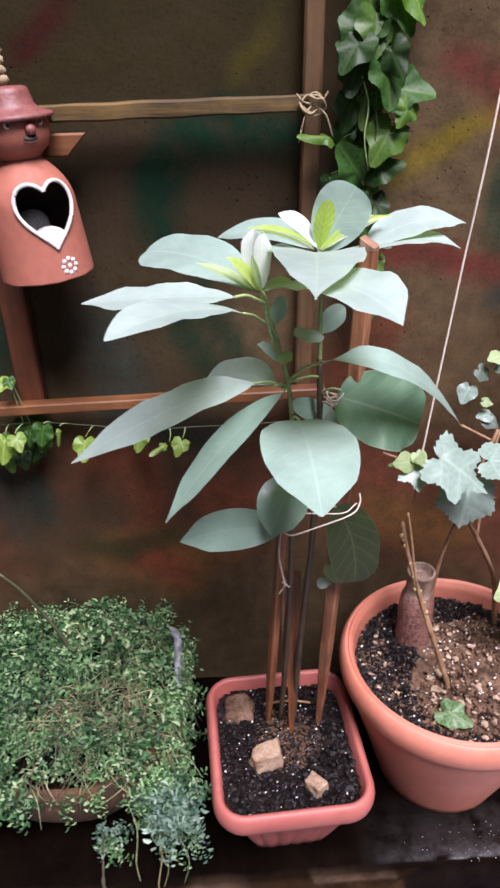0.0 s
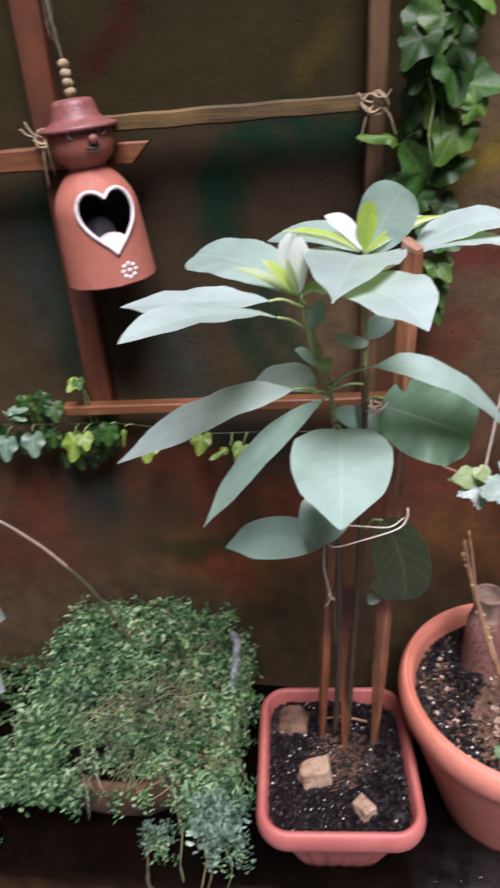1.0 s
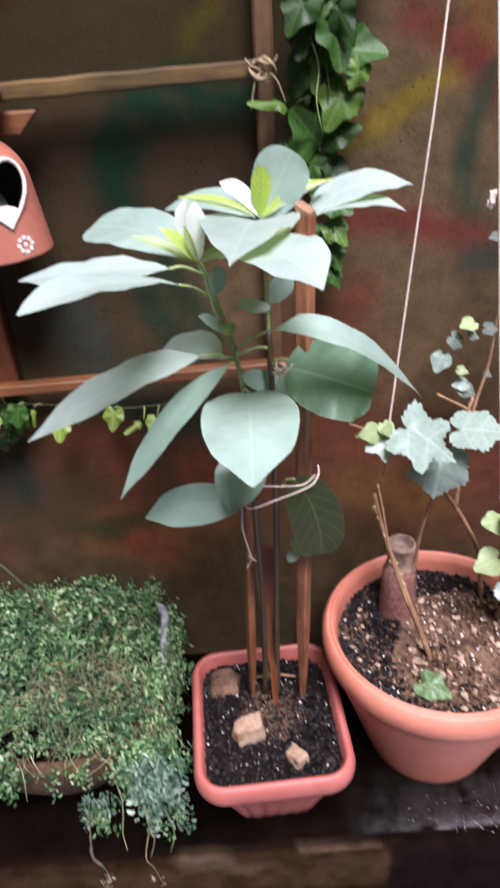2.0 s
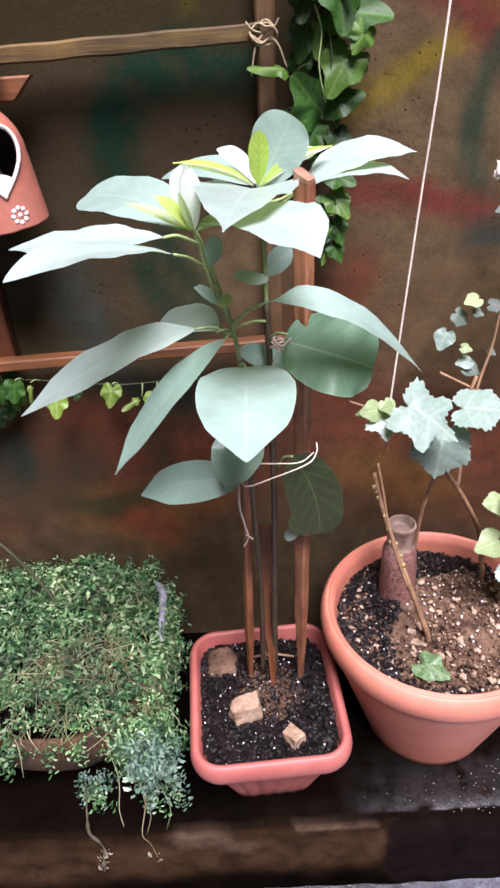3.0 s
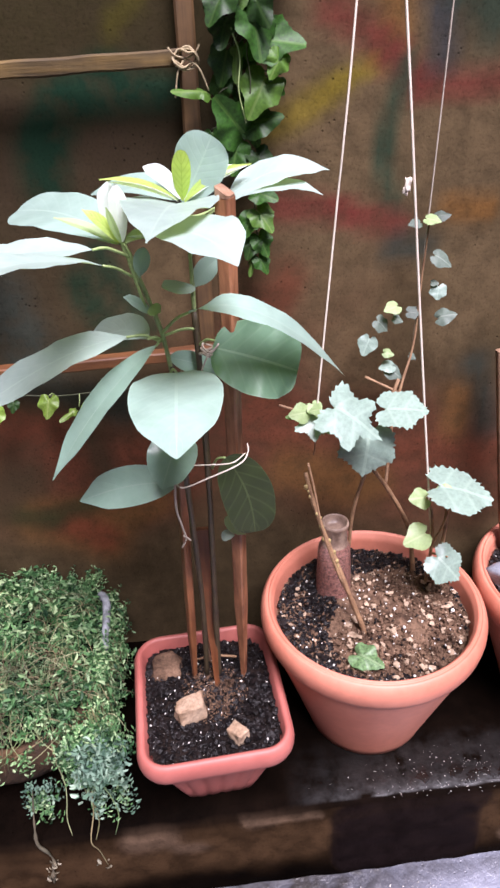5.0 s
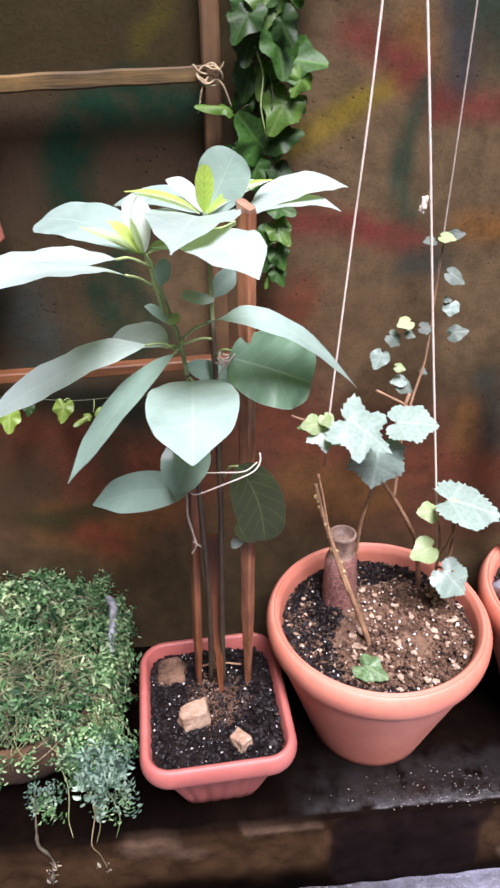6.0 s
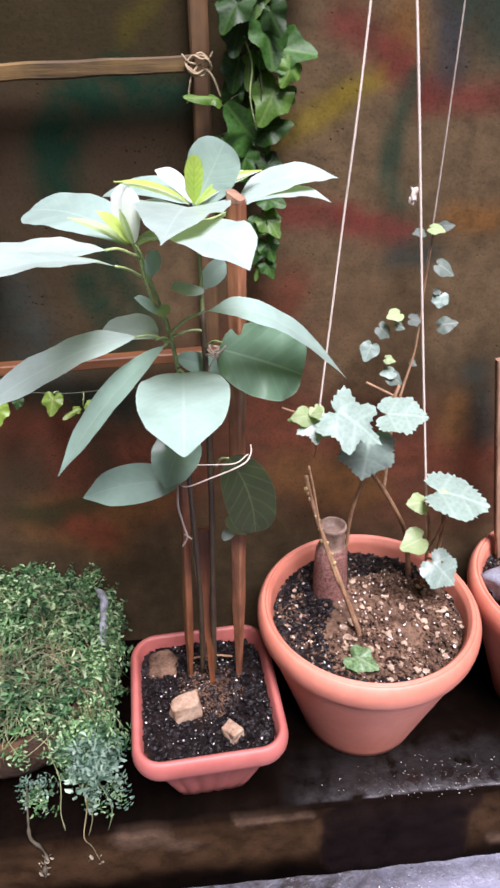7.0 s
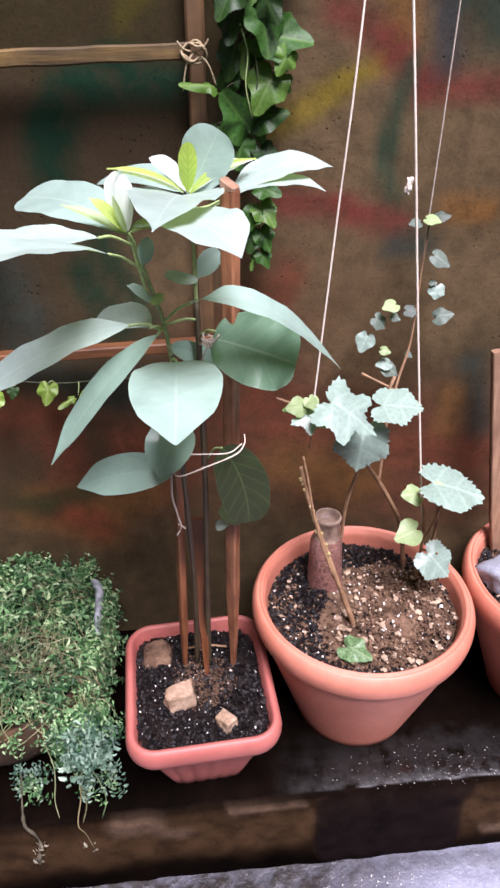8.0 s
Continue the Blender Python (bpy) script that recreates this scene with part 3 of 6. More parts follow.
def spray(x0, z0, x1, z1, r, col, soft=2.8):
    STROKES.append((x0, z0, x1, z1, r, tuple(0.84 * c for c in col), soft))


def painted_sheet(bm, x0, x1, z0, z1, step, y):
    nx, nz = round((x1 - x0) / step), round((z1 - z0) / step)
    vs = [[bm.verts.new((x0 + (x1 - x0) * i / nx, y, z0 + (z1 - z0) * k / nz)) for i in range(nx + 1)] for k in range(nz + 1)]
    for a, b in zip(vs, vs[1:]):
        for i in range(nx):
            bm.faces.new((a[i], a[i + 1], b[i + 1], b[i]))


def lay_paint(me, up=2, below=9.0):
    """Spreads the sprayed strokes over a mesh as colour and cover, with drifting soft edges."""
    n = len(me.vertices)
    co = np.empty(n * 3)
    me.vertices.foreach_get("co", co)
    co = co.reshape(-1, 3)
    drift = np.array([(noise.noise(Vector((x * 9, 3.1, z * 9))), noise.noise(Vector((x * 9, 8.7, z * 9))), noise.noise(Vector((x * 26, 1.7, z * 26)))) for x, _, z in co])
    px, pz = co[:, 0] + 0.022 * drift[:, 0], co[:, up] + 0.022 * drift[:, 1]
    rgb, cover = np.zeros((n, 3)), np.zeros(n)
    for x0, z0, x1, z1, r, col, soft in STROKES:
        dx, dz = x1 - x0, z1 - z0
        s = np.clip(((px - x0) * dx + (pz - z0) * dz) / (dx * dx + dz * dz + 1e-9), 0, 1)
        d = np.hypot(px - x0 - s * dx, pz - z0 - s * dz)
        a = np.clip(0.9 * np.exp(-((d / (1.2 * r)) ** soft)) * (1 + 0.25 * drift[:, 2]), 0, 0.82)
        rgb = rgb * (1 - a)[:, None] + np.array(col) * a[:, None]
        cover = cover * (1 - a) + a
    rgb /= np.maximum(cover, 1e-3)[:, None]
    cover = cover * np.clip((below - co[:, up]) / 0.012, 0, 1)
    att = me.color_attributes.new("paint", "FLOAT_COLOR", "POINT")
    att.data.foreach_set("color", np.concatenate([rgb, cover[:, None]], 1).ravel())


G, Y, R, O = (0.008, 0.027, 0.015), (0.17, 0.125, 0.018), (0.13, 0.030, 0.023), (0.16, 0.075, 0.022)
OLIVE, UMBER, RUST, TAWNY = (0.031, 0.025, 0.0108), (0.046, 0.033, 0.0175), (0.088, 0.034, 0.020), (0.118, 0.081, 0.043)
R_DULL, O_DULL = (0.115, 0.038, 0.021), (0.125, 0.062, 0.022)
B, D = (0.026, 0.032, 0.038), (0.028, 0.036, 0.03)
for k in range(40):  # olive-brown tone over the wall's upper left, darker higher where light fades
    x, z = -0.85 + 0.125 * (k % 8) + 0.03 * math.sin(k * 2.3), 0.70 + 0.13 * (k // 8) + 0.03 * math.cos(k * 1.7)
    spray(x, z, x + 0.05, z + 0.03, 0.085, UMBER if k < 24 else OLIVE)
for x, z in ((-0.6, 0.35), (-0.35, 0.42), (-0.1, 0.4), (0.15, 0.5), (0.3, 0.42), (0.5, 0.35), (0.2, 0.65), (0.7, 0.45)):
    spray(x, z, x + 0.12, z + 0.02, 0.10, RUST)
for x, z in ((0.28, 0.93), (0.3, 0.75), (0.48, 0.9), (0.5, 0.7), (0.05, 0.75), (0.6, 1.05), (0.36, 0.62), (0.27, 1.04), (0.33, 0.99), (0.44, 0.96), (0.27, 0.88)):
    spray(x, z, x + 0.06, z + 0.05, 0.07, TAWNY)
for x, z in ((-0.03, 0.93), (0.03, 0.95), (0.05, 0.89), (-0.18, 0.90), (-0.16, 0.97), (-0.02, 0.84)):
    spray(x, z, x + 0.03, z + 0.02, 0.035, (0.046, 0.032, 0.019))
for _ in range(2):
    spray(-0.089, 0.89, -0.088, 0.955, 0.021, G)
    spray(-0.088, 0.955, -0.058, 1.004, 0.021, G)
    spray(-0.058, 1.004, 0.016, 1.016, 0.021, G)
    spray(0.016, 1.016, 0.10, 1.010, 0.020, G)
spray(-0.03, 0.81, 0.03, 0.68, 0.018, G)
spray(0.04, 1.09, 0.035, 1.07, 0.013, (0.055, 0.046, 0.010))
spray(0.22, 0.965, 0.31, 1.00, 0.017, Y)
spray(0.31, 1.00, 0.35, 1.02, 0.013, Y)
spray(0.37, 1.09, 0.37, 1.04, 0.018, O)
spray(0.31, 1.09, 0.37, 1.03, 0.017, R)
spray(0.37, 1.03, 0.42, 1.00, 0.018, R)
spray(0.42, 1.00, 0.53, 1.01, 0.018, R)
spray(0.43, 1.12, 0.45, 1.04, 0.022, B)
spray(0.46, 1.14, 0.52, 1.08, 0.035, (0.014, 0.034, 0.024))
spray(0.39, 1.02, 0.388, 0.92, 0.014, (0.022, 0.044, 0.027))
spray(0.388, 0.92, 0.40, 0.83, 0.014, (0.022, 0.044, 0.027))
spray(0.24, 0.85, 0.32, 0.84, 0.020, R)
spray(0.32, 0.84, 0.40, 0.81, 0.020, R)
spray(0.40, 0.78, 0.45, 0.78, 0.020, D)
spray(0.48, 0.84, 0.54, 0.84, 0.016, O)
spray(0.56, 0.58, 0.61, 0.43, 0.027, D)
spray(0.53, 0.52, 0.53, 0.45, 0.027, O_DULL)
spray(0.45, 0.41, 0.64, 0.41, 0.027, R_DULL)
spray(0.17, 0.54, 0.26, 0.47, 0.041, R_DULL)
spray(0.24, 0.40, 0.39, 0.35, 0.041, O_DULL)
spray(-0.17, 0.59, -0.04, 0.55, 0.027, D)
spray(-0.11, 0.53, -0.09, 0.40, 0.027, G)
spray(-0.03, 0.36, 0.04, 0.40, 0.041, R_DULL)
spray(-0.21, 0.32, -0.10, 0.27, 0.045, O_DULL)
spray(0.17, 0.64, 0.24, 0.75, 0.027, R_DULL)
spray(0.17, 0.94, 0.10, 0.88, 0.027, D)
spray(-0.19, 0.74, -0.16, 0.65, 0.041, D)
spray(-0.24, 1.11, -0.18, 1.17, 0.016, (0.042, 0.0095, 0.008))
spray(-0.33, 0.94, -0.34, 0.70, 0.027, G)
spray(-0.38, 0.88, -0.37, 0.78, 0.032, D)
spray(-0.38, 0.48, -0.36, 0.38, 0.027, D)
spray(-0.14, 0.50, -0.13, 0.40, 0.041, R_DULL)
spray(-0.10, 0.30, -0.01, 0.35, 0.036, O_DULL)
spray(-0.34, 0.36, -0.22, 0.40, 0.05, (0.05, 0.036, 0.02))
spray(-0.20, 0.34, -0.13, 0.35, 0.027, O_DULL)
spray(-0.46, 0.45, -0.44, 0.38, 0.022, R_DULL)
spray(0.06, 1.13, 0.06, 1.10, 0.012, (0.055, 0.046, 0.010))
spray(-0.325, 0.47, -0.318, 0.42, 0.022, (0.016, 0.030, 0.024))
spray(-0.02, 0.46, 0.01, 0.42, 0.028, R_DULL)
spray(-0.165, 0.315, -0.105, 0.275, 0.032, (0.150, 0.042, 0.022))
spray(-0.24, 0.34, -0.19, 0.32, 0.022, (0.036, 0.036, 0.016))
spray(-0.19, 0.33, -0.10, 0.37, 0.018, (0.036, 0.036, 0.016))
spray(-0.24, 0.53, -0.19, 0.51, 0.025, R_DULL)
spray(-0.06, 0.76, -0.02, 0.66, 0.022, G)

# the painted wall behind the plants
bm = bmesh.new()
painted_sheet(bm, -1.1, 2.6, -0.2, 3.4, 0.016, 0.0)
for v in bm.verts:
    v.co.y += 0.004 * noise.noise(v.co * 3) + 0.0015 * noise.noise(v.co * 17)
corner = [bm.verts.new(c) for c in ((-1.1, 0.2, -0.2), (2.6, 0.2, -0.2), (2.6, 0.2, 3.4), (-1.1, 0.2, 3.4), (-1.1, 0.006, -0.2), (2.6, 0.006, -0.2), (2.6, 0.006, 3.4), (-1.1, 0.006, 3.4))]
for q in ((0, 3, 2, 1), (0, 1, 5, 4), (1, 2, 6, 5), (2, 3, 7, 6), (3, 0, 4, 7)):
    bm.faces.new([corner[i] for i in q])
wall = part("wall_north", bm, M_WALL)
lay_paint(wall.data)
tagged(wall, "rough brown rendered wall with faded spray-painted strokes", "wall", kind="structure")


def slab(name, lo, hi, mat, label, category):
    bm = bmesh.new()
    bmesh.ops.create_cube(bm, size=1)
    for v in bm.verts:
        v.co = Vector([lo[i] + (hi[i] - lo[i]) * (v.co[i] + 0.5) for i in range(3)])
    bmesh.ops.bevel(bm, geom=list(bm.edges), offset=0.012, segments=2, affect="EDGES")
    return tagged(part(name, bm, mat, smooth=False), label, category, kind="structure")


FLOOR_Z = -0.185
# added walls out of view, height and distance set to shape the light
slab("unseen_wall_south", (-1.1, -4.7, FLOOR_Z), (2.6, -4.5, 3.0), M_PLAIN_WALL, "unseen plain wall added behind the viewer to hold back light", "wall")
# set close to dim the ledge's left end
slab("unseen_wall_west", (-1.15, -4.5, FLOOR_Z - 0.1), (-0.95, 0.1, 3.4), M_PLAIN_WALL, "unseen plain side wall added to hold back light", "wall")
slab("unseen_wall_east", (2.6, -4.5, FLOOR_Z), (2.8, 0.2, 3.4), M_PLAIN_WALL, "unseen plain side wall added to hold back light", "wall")

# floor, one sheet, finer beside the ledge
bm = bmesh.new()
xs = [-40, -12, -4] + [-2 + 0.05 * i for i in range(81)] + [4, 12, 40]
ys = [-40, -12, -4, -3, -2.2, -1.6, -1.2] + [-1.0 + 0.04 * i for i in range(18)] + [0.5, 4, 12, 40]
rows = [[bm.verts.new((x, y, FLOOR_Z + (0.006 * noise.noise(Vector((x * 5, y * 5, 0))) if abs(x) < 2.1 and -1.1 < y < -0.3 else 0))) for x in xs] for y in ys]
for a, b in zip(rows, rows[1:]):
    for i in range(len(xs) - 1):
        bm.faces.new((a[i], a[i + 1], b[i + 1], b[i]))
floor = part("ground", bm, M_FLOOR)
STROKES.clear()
# dark brown floor left of the stretch painted pale for reflected sky
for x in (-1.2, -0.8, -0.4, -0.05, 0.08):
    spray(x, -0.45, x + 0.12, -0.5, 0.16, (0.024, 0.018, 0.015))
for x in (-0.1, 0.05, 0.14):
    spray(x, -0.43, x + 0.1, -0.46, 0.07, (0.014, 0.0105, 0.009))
# dark band along the ledge's foot
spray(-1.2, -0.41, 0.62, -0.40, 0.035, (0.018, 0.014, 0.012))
# unseen floor in front painted dark to cut bounced light
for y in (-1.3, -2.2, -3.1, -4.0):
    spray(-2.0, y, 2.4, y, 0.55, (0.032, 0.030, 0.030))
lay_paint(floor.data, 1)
tagged(floor, "wet grey concrete courtyard floor, reflected sky partly in its colour", "floor", kind="structure")

# the ledge that carries the pots, with a worn front edge
bm = bmesh.new()
section = [(-0.002, 0.0), (-0.1, 0.0), (-0.2, 0.0), (-0.29, 0.0), (-0.35, 0.0), (-0.378, -0.002), (-0.389, -0.007), (-0.394, -0.018)] + [(-0.395 - 0.0004 * k, -0.026 - 0.0087 * k) for k in range(21)]
nx = 560


def flaked(x, z):
    """Where the old coat has come off the ledge's face."""
    rag = 0.012 * noise.noise(Vector((x * 22, 5.0, z * 22)))
    return 0.252 - 0.12 * z + rag < x < 0.575 + 0.33 * z + rag and z > -0.165


rows = []
for i in range(nx + 1):
    x = -1.1 + 3.7 * i / nx
    ring = []
    for y, z in section:
        w = 1.0 if y < -0.34 else 0.15
        off = 0.005 * noise.noise(Vector((x * 7, y * 9, z * 9))) + 0.003 * noise.noise(Vector((x * 31, y * 31, z * 31)))
        skew = 0.031 * (max(-0.9, min(x, 1.2)) - 0.12) * min(1, -y / 0.35)
        if z < -0.012 and flaked(x, z):
            off += 0.0035
        ring.append(bm.verts.new((x, y + off * w + skew, z + off * w * 0.5)))
    rows.append(ring)
for a, b in zip(rows, rows[1:]):
    for k in range(len(section) - 1):
        bm.faces.new((a[k], a[k + 1], b[k + 1], b[k]))
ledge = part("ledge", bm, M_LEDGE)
STROKES.clear()
OCHRE, TAN, PLUM = (0.050, 0.028, 0.0145), (0.105, 0.068, 0.045), (0.0075, 0.0048, 0.0050)
for x in np.arange(-0.9, 0.9, 0.09):
    spray(x, -0.07, x + 0.06, -0.075, 0.045, OCHRE)
spray(-0.06, -0.024, 0.0, -0.03, 0.016, TAN)
spray(0.12, -0.012, 0.24, -0.011, 0.007, TAN)
spray(0.02, -0.05, 0.05, -0.055, 0.012, TAN)
for z, x1 in ((-0.035, 0.50), (-0.075, 0.483), (-0.115, 0.472), (-0.14, 0.462)):
    spray(0.302, z, x1, z, 0.038, PLUM, 14)
spray(0.56, -0.13, 0.62, -0.13, 0.008, TAN)
lay_paint(ledge.data, below=-0.004)
tagged(ledge, "damp brown concrete ledge with chipped paint on its face", "ledge", kind="structure")


# ---- trellis on the wall ----
trellis = thing("trellis", (0, -0.014, 0.63), "rustic stained wooden trellis tied with twine against the wall", "trellis")


def member(name, a, b, w, d, mat, label, seed):
    bm = bmesh.new()
    timber(bm, a, b, w, d, seed, 24, 0.0016)
    return tagged(put(part(name, bm, mat, smooth=False), trellis), label)


member("upright", (-0.297, -0.0145, 0.64), (-0.317, -0.0145, 1.75), 0.037, 0.024, M_RED_WOOD, "reddish stained upright", 1)
member("upright", (0.117, -0.0145, 0.60), (0.120, -0.0145, 1.75), 0.024, 0.024, M_POST, "brown upright", 2)
member("rail", (-0.352, -0.038, 0.634), (0.150, -0.038, 0.655), 0.016, 0.022, M_RAIL_RED, "reddish lower rail", 3)
member("rail", (-0.240, -0.0385, 1.037), (0.112, -0.0385, 1.046), 0.0195, 0.021, M_RAIL, "weathered ochre rail with bark left on its edge", 4)
bm = bmesh.new()
timber(bm, (-0.95, -0.0385, 0.985), (-0.190, -0.0385, 1.003), 0.028, 0.021, 5, 24, 0.0014)
for v in bm.verts:
    if v.co.x > -0.195:
        v.co.x += 0.014 * (v.co.z - 0.99) / 0.014
tagged(put(part("rail", bm, M_RAIL_RED, smooth=False), trellis), "reddish rail with a slanting sawn end")


def knot(at, seed, spread, ends, parent_label):
    """A bow of twine: loops round the timber and loose ends."""
    rnd = random.Random(seed)
    x, y, z = at
    tie = thing("twine_knot", at, parent_label, "twine")
    for k in range(4):
        a = rnd.uniform(0, 3)
        pts = []
        for i in range(9):
            q = 2 * math.pi * i / 8 + a
            pts.append((x + spread * math.cos(q) * rnd.uniform(0.75, 1.05), y - 0.004 * math.sin(q * 2) - 0.002 * k, z + spread * 0.85 * math.sin(q) * rnd.uniform(0.4, 1.0)))
        tube_part("loop", pts, 0.0014, 0.0014, M_TWINE, tie, 5)
    for dx, dz in ends:
        tube_part("loose_end", [(x, y, z), (x + dx * 0.6, y - 0.006, z + dz * 0.3), (x + dx, y - 0.004, z + dz)], 0.0013, 0.0011, M_TWINE, tie, 5)
    return tie


knot((0.116, -0.052, 1.045), 3, 0.016, ((-0.016, -0.042), (-0.02, 0.012), (0.018, 0.014), (0.026, -0.036)), "frayed twine bow tying the trellis joint")
knot((-0.296, -0.054, 1.026), 5, 0.014, ((-0.006, -0.06), (-0.022, 0.02), (0.006, -0.045), (-0.03, 0.012)), "frayed twine bow on the trellis upright")


# ---- ivy ----
def garland(name, line, count, size, drop, seed, label, mats, kind):
    """A strand of ivy: wiry stem, leaf after leaf on short stalks."""
    rnd = random.Random(seed)
    ivy = thing(name, line[-1], label, "ivy")
    path = smooth_line(line, 16)
    tube_part("stem", line, 0.0013, 0.001, M_STEM_OLIVE, ivy, 5, steps=12)
    if abs(line[0][0] - line[-1][0]) < 0.3:
        tube_part("stem", [(p[0] + 0.012, p[1] - 0.006, p[2] - 0.004 - 0.008 * (k % 2)) for k, p in enumerate(line)], 0.001, 0.0009, M_STEM_OLIVE, ivy, 5, steps=12)
    for k in range(count):
        p = path[int((k + rnd.random()) / count * (len(path) - 1))]
        side = rnd.choice((-1, 1))
        tip = Vector((side * rnd.uniform(0.0, 0.7), rnd.uniform(-0.5, -0.1), -rnd.uniform(0.5, 1.2)))
        face = Vector((side * rnd.uniform(-0.3, 1.3), -1, rnd.uniform(-0.7, 1.0)))
        at = p + Vector((side * rnd.uniform(0.0, drop[0]), -rnd.uniform(0.004, 0.032), -rnd.uniform(0, drop[1])))
        s = rnd.uniform(*size)
        mat = rnd.choices([m for m, _ in mats], [w for _, w in mats])[0]
        leaf = lobed_leaf(kind, at, s, tip, face, mat, ivy, rnd.randrange(4))
        tube_part("stalk", [p, p.lerp(at, 0.6) + Vector((0, -0.003, 0.004)), at], 0.0009, 0.0008, M_STEM_OLIVE, leaf, 4, steps=3)
    return ivy


tall_ivy = garland("ivy_garland", [(0.215, -0.03, 1.62), (0.20, -0.032, 1.4), (0.205, -0.03, 1.22), (0.182, -0.04, 1.096)], 30, (0.042, 0.066), (0.018, 0.02), 11, "glossy dark green ivy garland trailing down the wall", ((M_IVY, 6), (M_IVY_LIGHT, 2)), "broad")
tube_part("stem", [(0.182, -0.04, 1.096), (0.175, -0.04, 1.051), (0.177, -0.04, 1.009), (0.183, -0.04, 0.965), (0.189, -0.04, 0.911), (0.196, -0.04, 0.861), (0.197, -0.04, 0.815), (0.193, -0.04, 0.792)], 0.0013, 0.001, M_STEM_OLIVE, tall_ivy, 5)
tube_part("stem", [(0.185, -0.055, 1.028), (0.186, -0.06, 0.998), (0.181, -0.055, 0.97)], 0.001, 0.001, M_STEM_OLIVE, tall_ivy, 5)
IVY_LINE = [(0.182, -0.04, 1.096), (0.175, -0.04, 1.051), (0.177, -0.04, 1.009), (0.183, -0.04, 0.965), (0.189, -0.04, 0.911), (0.196, -0.04, 0.861), (0.197, -0.04, 0.815), (0.193, -0.04, 0.792)]
for at, s, head, face, m, kind, v in (
    ((0.182, -0.05, 1.069), 0.056, (-0.14, -0.36, -0.92), (-0.35, -0.9, 0.3), M_IVY_LIGHT, "slim", 0),
    ((0.192, -0.05, 1.063), 0.073, (0.96, -0.27, -0.1), (0.1, -0.85, 0.55), M_IVY, "broad", 1),
    ((0.233, -0.07, 1.049), 0.035, (-0.48, -0.29, -0.83), (0.3, -0.9, 0.3), M_IVY_LIGHT, "broad", 2),
    ((0.169, -0.04, 1.057), 0.048, (-0.27, -0.21, -0.94), (-0.2, -0.9, 0.3), M_IVY, "broad", 3),
    ((0.216, -0.06, 1.028), 0.06, (-0.45, -0.33, -0.83), (0.2, -0.85, 0.5), M_IVY_LIGHT, "broad", 0),
    ((0.233, -0.05, 1.023), 0.036, (-0.38, -0.5, -0.78), (0.7, -0.7, 0.2), M_IVY, "broad", 2),
    ((0.154, -0.05, 1.005), 0.065, (-0.87, -0.46, 0.17), (0.1, -0.5, 0.85), M_IVY_LIGHT, "slim", 1),
    ((0.188, -0.05, 0.952), 0.068, (-0.58, -0.31, 0.75), (-0.25, -0.85, 0.45), M_IVY, "broad", 1),
    ((0.186, -0.05, 0.968), 0.051, (0.92, -0.32, 0.21), (0.2, -0.8, 0.55), M_IVY, "broad", 2),
    ((0.19, -0.045, 0.972), 0.035, (0.37, -0.14, -0.92), (0.5, -0.8, -0.2), M_IVY, "broad", 3),
    ((0.176, -0.05, 0.95), 0.044, (-0.25, -0.23, -0.94), (-0.2, -0.9, 0.3), M_IVY, "broad", 0),
    ((0.196, -0.05, 0.939), 0.042, (0.49, -0.39, -0.78), (0.3, -0.8, 0.5), M_IVY, "broad", 1),
    ((0.182, -0.05, 0.913), 0.038, (0.39, -0.26, -0.88), (0.0, -0.9, 0.4), M_IVY, "broad", 2),
    ((0.192, -0.05, 0.886), 0.039, (0.87, -0.46, -0.21), (0.1, -0.7, 0.7), M_IVY, "broad", 3),
    ((0.195, -0.05, 0.866), 0.042, (0.54, -0.45, -0.72), (0.1, -0.8, 0.6), M_IVY_LIGHT, "broad", 0),
    ((0.192, -0.05, 0.859), 0.037, (-0.39, -0.26, -0.88), (-0.4, -0.8, 0.4), M_IVY, "broad", 1),
    ((0.198, -0.05, 0.832), 0.037, (0.36, -0.26, -0.9), (0.2, -0.9, 0.3), M_IVY, "broad", 2),
    ((0.193, -0.05, 0.826), 0.034, (-0.37, -0.26, -0.89), (-0.2, -0.9, 0.4), M_IVY, "broad", 3),
    ((0.197, -0.05, 0.801), 0.031, (0.44, -0.28, -0.85), (0.3, -0.8, 0.3), M_IVY, "broad", 0),
    ((0.191, -0.05, 0.798), 0.029, (-0.25, -0.31, -0.92), (0.0, -0.8, 0.6), M_IVY_LIGHT, "slim", 1),
    ((0.185, -0.04, 1.051), 0.033, (0.49, -0.27, -0.82), (0.2, -0.9, 0.4), M_IVY, "broad", 1),
    ((0.169, -0.05, 1.091), 0.045, (-0.27, -0.45, -0.85), (-0.4, -0.8, 0.4), M_IVY, "broad", 1),
    ((0.204, -0.05, 1.095), 0.039, (0.21, -0.52, -0.83), (0.3, -0.8, 0.5), M_IVY, "broad", 0),
    ((0.159, -0.04, 1.025), 0.039, (-0.16, -0.12, -0.98), (-0.5, -0.8, 0.2), M_IVY, "broad", 2),
    ((0.18, -0.035, 1.015), 0.034, (0.53, -0.13, -0.84), (0.1, -0.9, 0.2), M_IVY, "broad", 3),
    ((0.143, -0.035, 0.963), 0.031, (0.1, -0.13, -0.99), (-0.3, -0.9, 0.2), M_IVY, "broad", 0),
):
    leaf = lobed_leaf(kind, at, s, head, face, m, tall_ivy, v)
    at = Vector(at)
    root = Vector(min(IVY_LINE, key=lambda p: (Vector(p) - at).length))
    tube_part("stalk", [root, root.lerp(at, 0.6) + Vector((0, -0.003, 0.004)), at], 0.0009, 0.0008, M_STEM_OLIVE, leaf, 4, steps=3)
